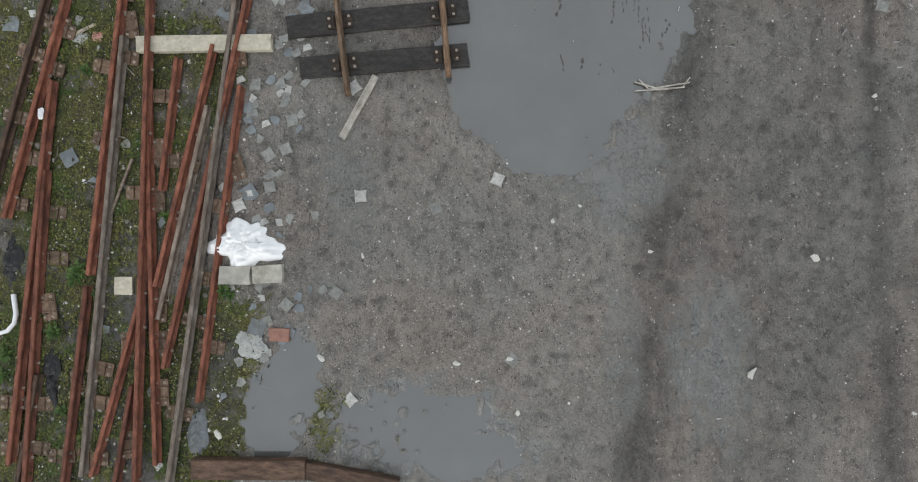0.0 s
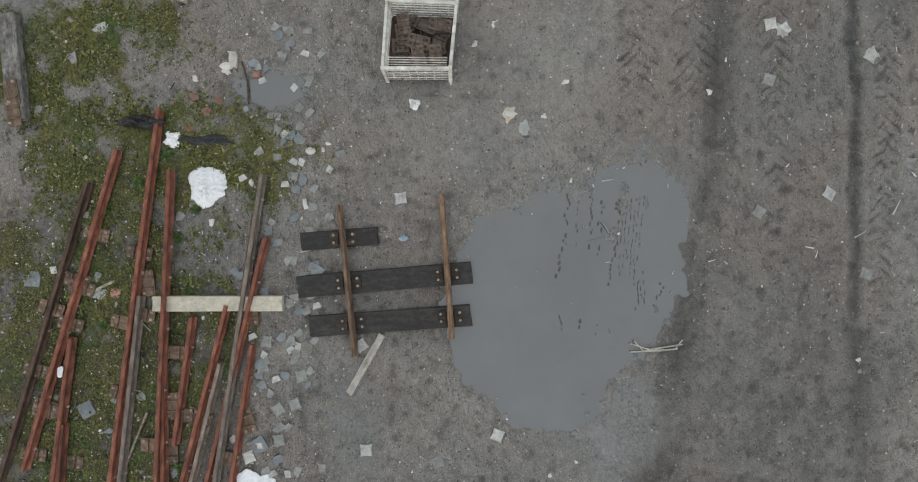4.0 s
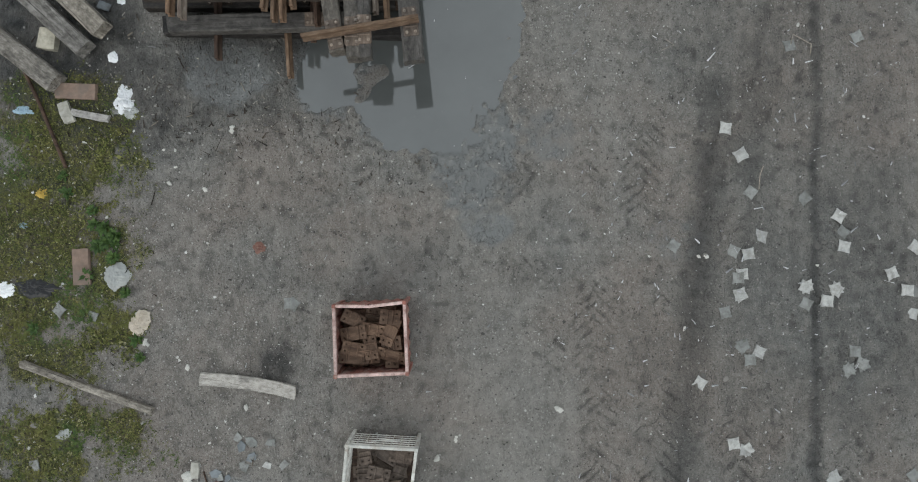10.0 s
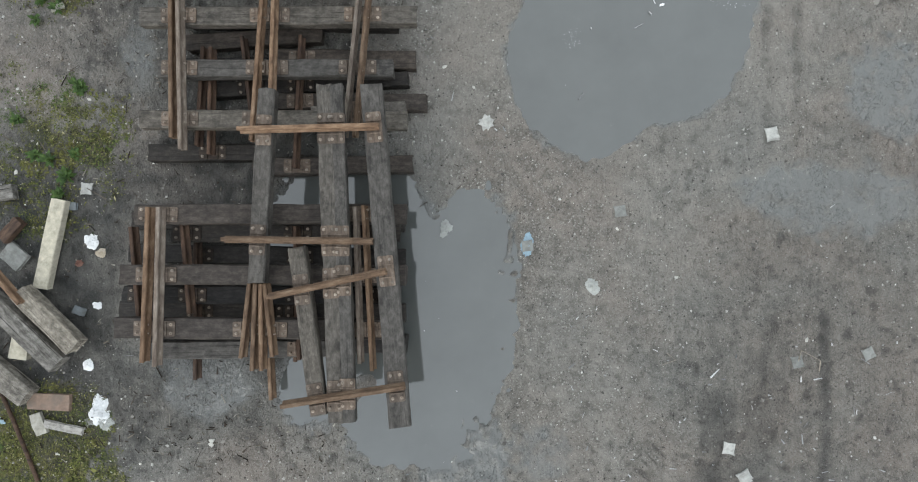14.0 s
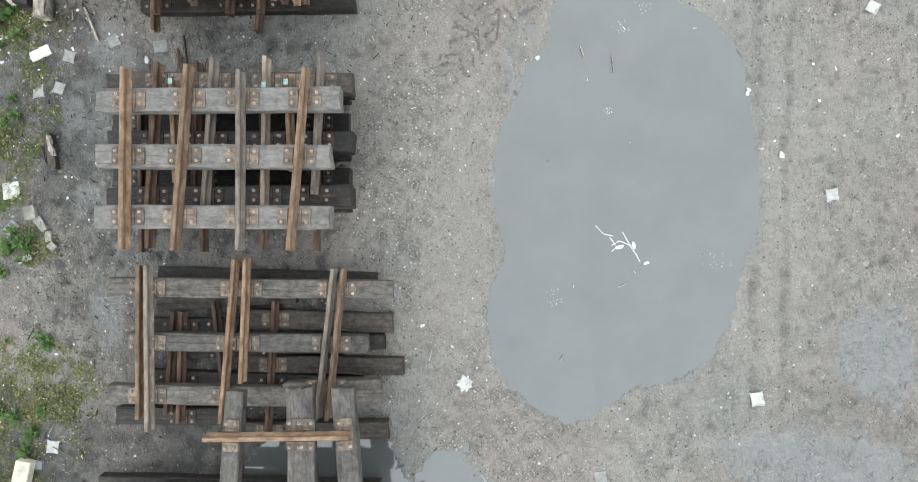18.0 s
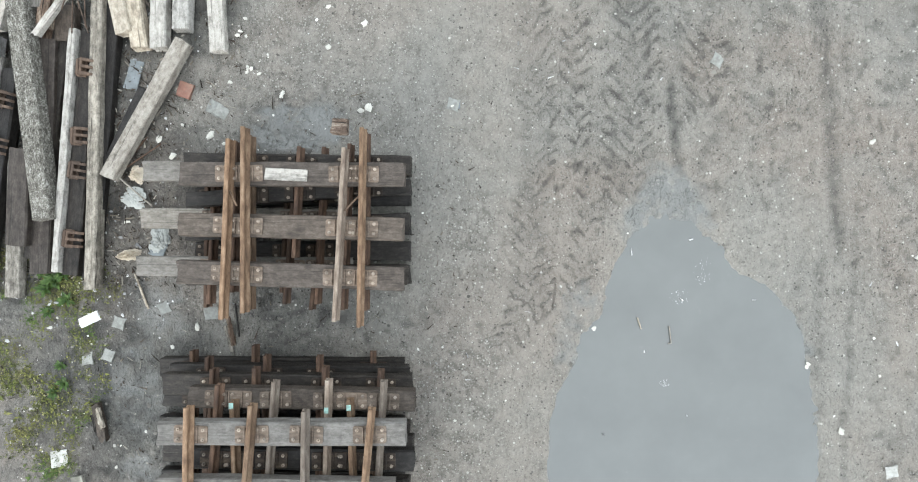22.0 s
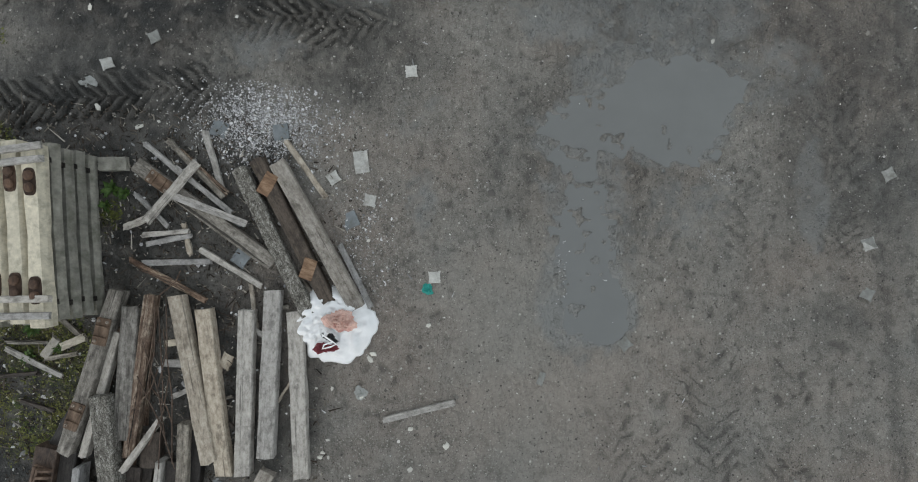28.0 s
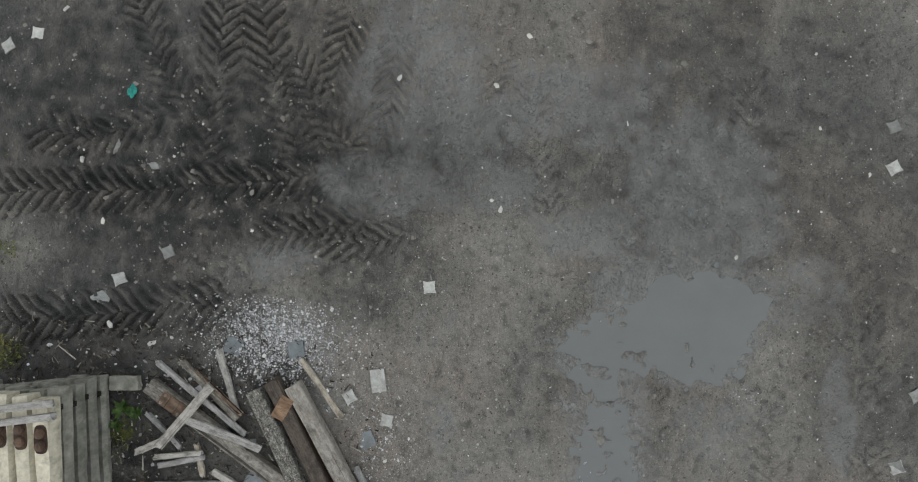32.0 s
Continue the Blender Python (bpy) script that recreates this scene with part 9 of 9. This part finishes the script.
timber(-5.90, 29.89, -6.53, 28.96, 0.20, 0.12, 0.04, WOOD_SILVER, "broken weathered wooden batten on the ground", name='batten', category='batten', wear=1.5)
timber(-6.52, 29.02, -6.86, 28.83, 0.16, 0.09, 0.04, WOOD_SILVER, "broken weathered wooden batten on the ground", name='batten', category='batten', wear=1.5)
timber(-6.19, 29.36, -5.13, 29.08, 0.17, 0.10, 0.04, WOOD_SILVER, "broken weathered wooden batten on the ground", name='batten', category='batten', wear=1.5)
timber(-6.84, 29.34, -6.29, 28.90, 0.05, 0.06, 0.04, WOOD_SILVER, "broken weathered wooden batten on the ground", name='batten', category='batten', wear=1.5)
timber(-6.63, 28.75, -5.99, 28.88, 0.08, 0.07, 0.04, WOOD_SILVER, "broken weathered wooden batten on the ground", name='batten', category='batten', wear=1.5)
timber(-6.59, 28.62, -5.94, 28.82, 0.06, 0.07, 0.04, WOOD_SILVER, "broken weathered wooden batten on the ground", name='batten', category='batten', wear=1.5)
timber(-6.60, 28.34, -5.61, 28.47, 0.06, 0.08, 0.04, WOOD_SILVER, "broken weathered wooden batten on the ground", name='batten', category='batten', wear=1.5)
timber(-6.77, 28.37, -5.61, 27.91, 0.10, 0.08, 0.04, WOOD_RED, "broken weathered wooden batten on the ground", name='batten', category='batten', wear=1.5)
timber(-5.80, 28.64, -4.85, 28.20, 0.06, 0.08, 0.04, WOOD_SILVER, "broken weathered wooden batten on the ground", name='batten', category='batten', wear=1.5)
timber(-4.75, 30.37, -4.07, 29.61, 0.04, 0.08, 0.04, WOOD_PALE, "broken weathered wooden batten on the ground", name='batten', category='batten', wear=1.5)
timber(-3.77, 28.92, -3.21, 28.07, 0.05, 0.08, 0.04, WOOD_SILVER, "broken weathered wooden batten on the ground", name='batten', category='batten', wear=1.5)
timber(-6.08, 28.98, -5.93, 28.53, 0.05, 0.07, 0.04, WOOD_PALE, "broken weathered wooden batten on the ground", name='batten', category='batten', wear=1.5)
timber(-4.84, 27.53, -5.00, 28.20, 0.04, 0.05, 0.04, WOOD_PALE, "broken weathered wooden batten on the ground", name='batten', category='batten', wear=1.5)
timber(-7.19, 25.65, -6.95, 25.76, 0.04, 0.05, 0.04, WOOD_SILVER, "broken weathered wooden batten on the ground", name='batten', category='batten', wear=1.5)
timber(-6.83, 29.76, -4.68, 28.55, 0.13, 0.22, 0.12, WOOD_GREY, "old grey sleeper with bolt marks among broken wood", plates=(0.18,))
timber(-5.33, 29.86, -4.08, 27.88, 0.16, 0.22, 0.15, WOOD_MOSS, "old sleeper with bleached edge leaning on a white sack")
timber(-5.09, 30.02, -3.81, 28.08, 0.16, 0.21, 0.15, WOOD_BROWN, "dark brown sleeper with rusty patches", plates=())
timber(-4.78, 30.00, -3.39, 28.04, 0.17, 0.23, 0.15, WOOD_PALE, "pale ribbed timber leaning into a white sack")
timber(-7.40, 29.71, -7.00, 29.76, 0.08, 0.20, 0.07, CONCRETE_MOSSY, "short grey block end beside the concrete stack", name='block', category='block')
slab(-4.87, 29.68, 0.18, 0.33, 0.012, -0.38, RUST_ORANGE, "rust_patch", "rusty steel plate on a sleeper", "plate", 0.16)
slab(-4.15, 28.53, 0.18, 0.30, 0.012, -0.24, RUST_ORANGE, "rust_patch", "rusty steel plate on a sleeper", "plate", 0.16)
pebbles("gravel", "heap of clean pale crushed stone", 42000, (-6.91, -3.63, 29.73, 31.20), 0.0095, 31, lambda x, y, at: np.exp(-(((x - -5.12) / 0.70) ** 2 + ((y - 30.58) / 0.45) ** 2)), CHIP)
pebbles("gravel", "pale crushed stone strewn beside the boards", 2600, (-4.49, -2.77, 27.26, 30.69), 0.011, 32, lambda x, y, at: np.exp(-(((x - -3.51) / 0.40) ** 2 + ((y - 28.97) / 0.95) ** 2)), CHIP)
sack("white_bulk_bag", "torn white bulk bag with pink and maroon scrap inside", -3.75, 27.75, 0.60, 0.54, 0.30, WHITE_CLOTH, 61, 0.0, 0.00)
sack("pink_insulation", "crumpled pink insulation in the white bag", -3.57, 27.87, 0.22, 0.19, 0.12, PINK, 62, 0.0, 0.27)
sack("maroon_scrap", "dark red torn scrap in the white bag", -3.80, 27.45, 0.10, 0.08, 0.06, MAROON, 63, 0.0, 0.25)
sack("maroon_scrap", "dark red torn scrap in the white bag", -3.66, 27.47, 0.09, 0.05, 0.05, MAROON, 71, 0.0, 0.26)
sack("black_scrap", "black torn scrap in the white bag", -3.70, 27.62, 0.13, 0.05, 0.05, BLACK_SHEET, 72, -0.4, 0.27)
rod("white_strap", "looped white strap across the scrap in the bag", "strap", 0.012, WHITE_CLOTH, (-3.80, 27.66, 0.335), (-3.68, 27.60, 0.345), (-3.58, 27.55, 0.345), (-3.66, 27.50, 0.335), (-3.77, 27.46, 0.325), (-3.75, 27.52, 0.335), (-3.63, 27.58, 0.345))
rod("white_strap", "white strap across the scrap in the bag", "strap", 0.010, WHITE_CLOTH, (-3.86, 27.55, 0.320), (-3.75, 27.67, 0.340), (-3.70, 27.70, 0.345))
pad("slate", -5.75, 30.43, 77)
pad("slate", -4.83, 30.48, 14)
pad("slate", -5.20, 28.57, 60)
pad("slate", -3.67, 29.30, 30)
pad("pale", -3.41, 29.62, 86)
pad("pale", -3.98, 29.89, 38)
pad("pale", -2.34, 28.60, 9)
slab(-3.60, 30.17, 0.19, 0.33, 0.020, 0.25, PAD_GREY, "grey_plate", "pale rounded grey plate on gravel", "board")
sack("teal_scrap", "crumpled teal plastic scrap on mud", -2.43, 28.41, 0.09, 0.08, 0.03, TEAL, 64, 0.0, 0.00)
stone(-6.94, 30.33, 0.051, 0.6)
stone(-3.37, 29.03, 0.034, 0.4)
stone(-2.35, 27.89, 0.051, 0.5)
stone(-1.89, 26.17, 0.056, 1.2)
stone(-2.38, 25.78, 0.043, 0.5)
stone(-3.53, 25.36, 0.043, 1.5)
stone(-1.73, 24.96, 0.060, 1.0)
stone(-3.15, 27.30, 0.060, 2.5)
stone(-3.71, 25.81, 0.043, 0.0)
stone(-3.35, 25.29, 0.034, 0.5)
stone(-3.74, 24.23, 0.039, 0.5)
stone(-3.97, 24.30, 0.051, 1.0)
stone(-4.68, 24.21, 0.051, 1.5)
stone(-3.53, 25.30, 0.038, 1.0)
stone(-3.68, 25.88, 0.038, 0.0)
stone(-3.97, 24.31, 0.060, 0.5)
stone(-4.69, 24.19, 0.051, 1.0)
stone(-2.99, 25.02, 0.043, 1.0)
pad("pale", -3.02, 31.59, 11)
pad("pale", 3.50, 34.08, 36)
pad("pale", 3.94, 29.79, 24)
pad("pale", -9.19, 34.65, 86)
pad("pale", -9.59, 34.42, 39)
pad("pale", -7.50, 31.21, 27)
pad("dull", -6.84, 31.67, 30)
pad("dull", -7.81, 33.12, 30)
pad("dull", -7.24, 32.92, 14)
pad("dull", 3.45, 34.68, 26)
stone(-1.98, 35.42, 0.055, 2.8)
stone(-2.38, 34.64, 0.055, 2.6)
stone(-2.26, 32.95, 0.038, 0.0)
stone(-2.12, 32.83, 0.051, 1.5)
stone(-6.91, 30.34, 0.047, 0.4)
stone(-7.54, 30.54, 0.060, 2.4)
stone(3.17, 33.95, 0.038, 1.5)
stone(-8.29, 32.87, 0.051, 2.0)
stone(-8.82, 35.06, 0.051, 1.1)
stone(-3.80, 34.58, 0.051, 1.1)
stone(2.39, 34.54, 0.030, 2.0)
stone(2.24, 35.63, 0.034, 1.5)
stone(-7.85, 32.01, 0.051, 1.6)
sack("teal_scrap", "crumpled teal plastic scrap on mud", -7.69, 33.96, 0.06, 0.09, 0.03, TEAL, 65, 0.0, 0.00)
sack("grey_film", "grey film pressed in the rut", -7.73, 30.91, 0.15, 0.09, 0.03, GREY_SHEET, 66, 0.0, 0.00)
pad("dull", 3.94, 29.79, 30)
pad("dull", 3.99, 29.06, 71)
pad("dull", 4.13, 30.84, 35)
pad("dull", -0.50, 25.12, 81)
pad("dull", 0.54, 27.94, 46)
pad("dull", 3.25, 26.14, 66)
pebbles("foam", "pale foam and grit at the edge of the puddle", 420, (-0.64, -0.36, 28.32, 29.44), 0.009, 33, lambda x, y, at: np.exp(-(((x - -0.50) / 0.07) ** 2 + ((y - 28.88) / 0.28) ** 2)), CHIP)
pebbles("foam", "pale foam and grit at the edge of the puddle", 420, (1.30, 1.98, 30.39, 30.67), 0.009, 33, lambda x, y, at: np.exp(-(((x - 1.64) / 0.17) ** 2 + ((y - 30.53) / 0.07) ** 2)), CHIP)
slab(-0.48, 25.12, 0.15, 0.12, 0.012, 0.11, SLATE, "sheet_fragment", "blue-grey scrap on mud", "scrap")
slab(-0.62, 27.30, 0.08, 0.19, 0.015, -0.24, PAD_DULL, "sheet_fragment", "small brown-grey strip on mud", "scrap")
sack("grey_film", "clear plastic scrap on gravel", -3.23, 26.80, 0.10, 0.10, 0.03, GREY_SHEET, 70, 0.0, 0.00)

# ---- stack of concrete sleepers ----
concrete_stack(-6.89, 27.60, -7.30, 29.87)
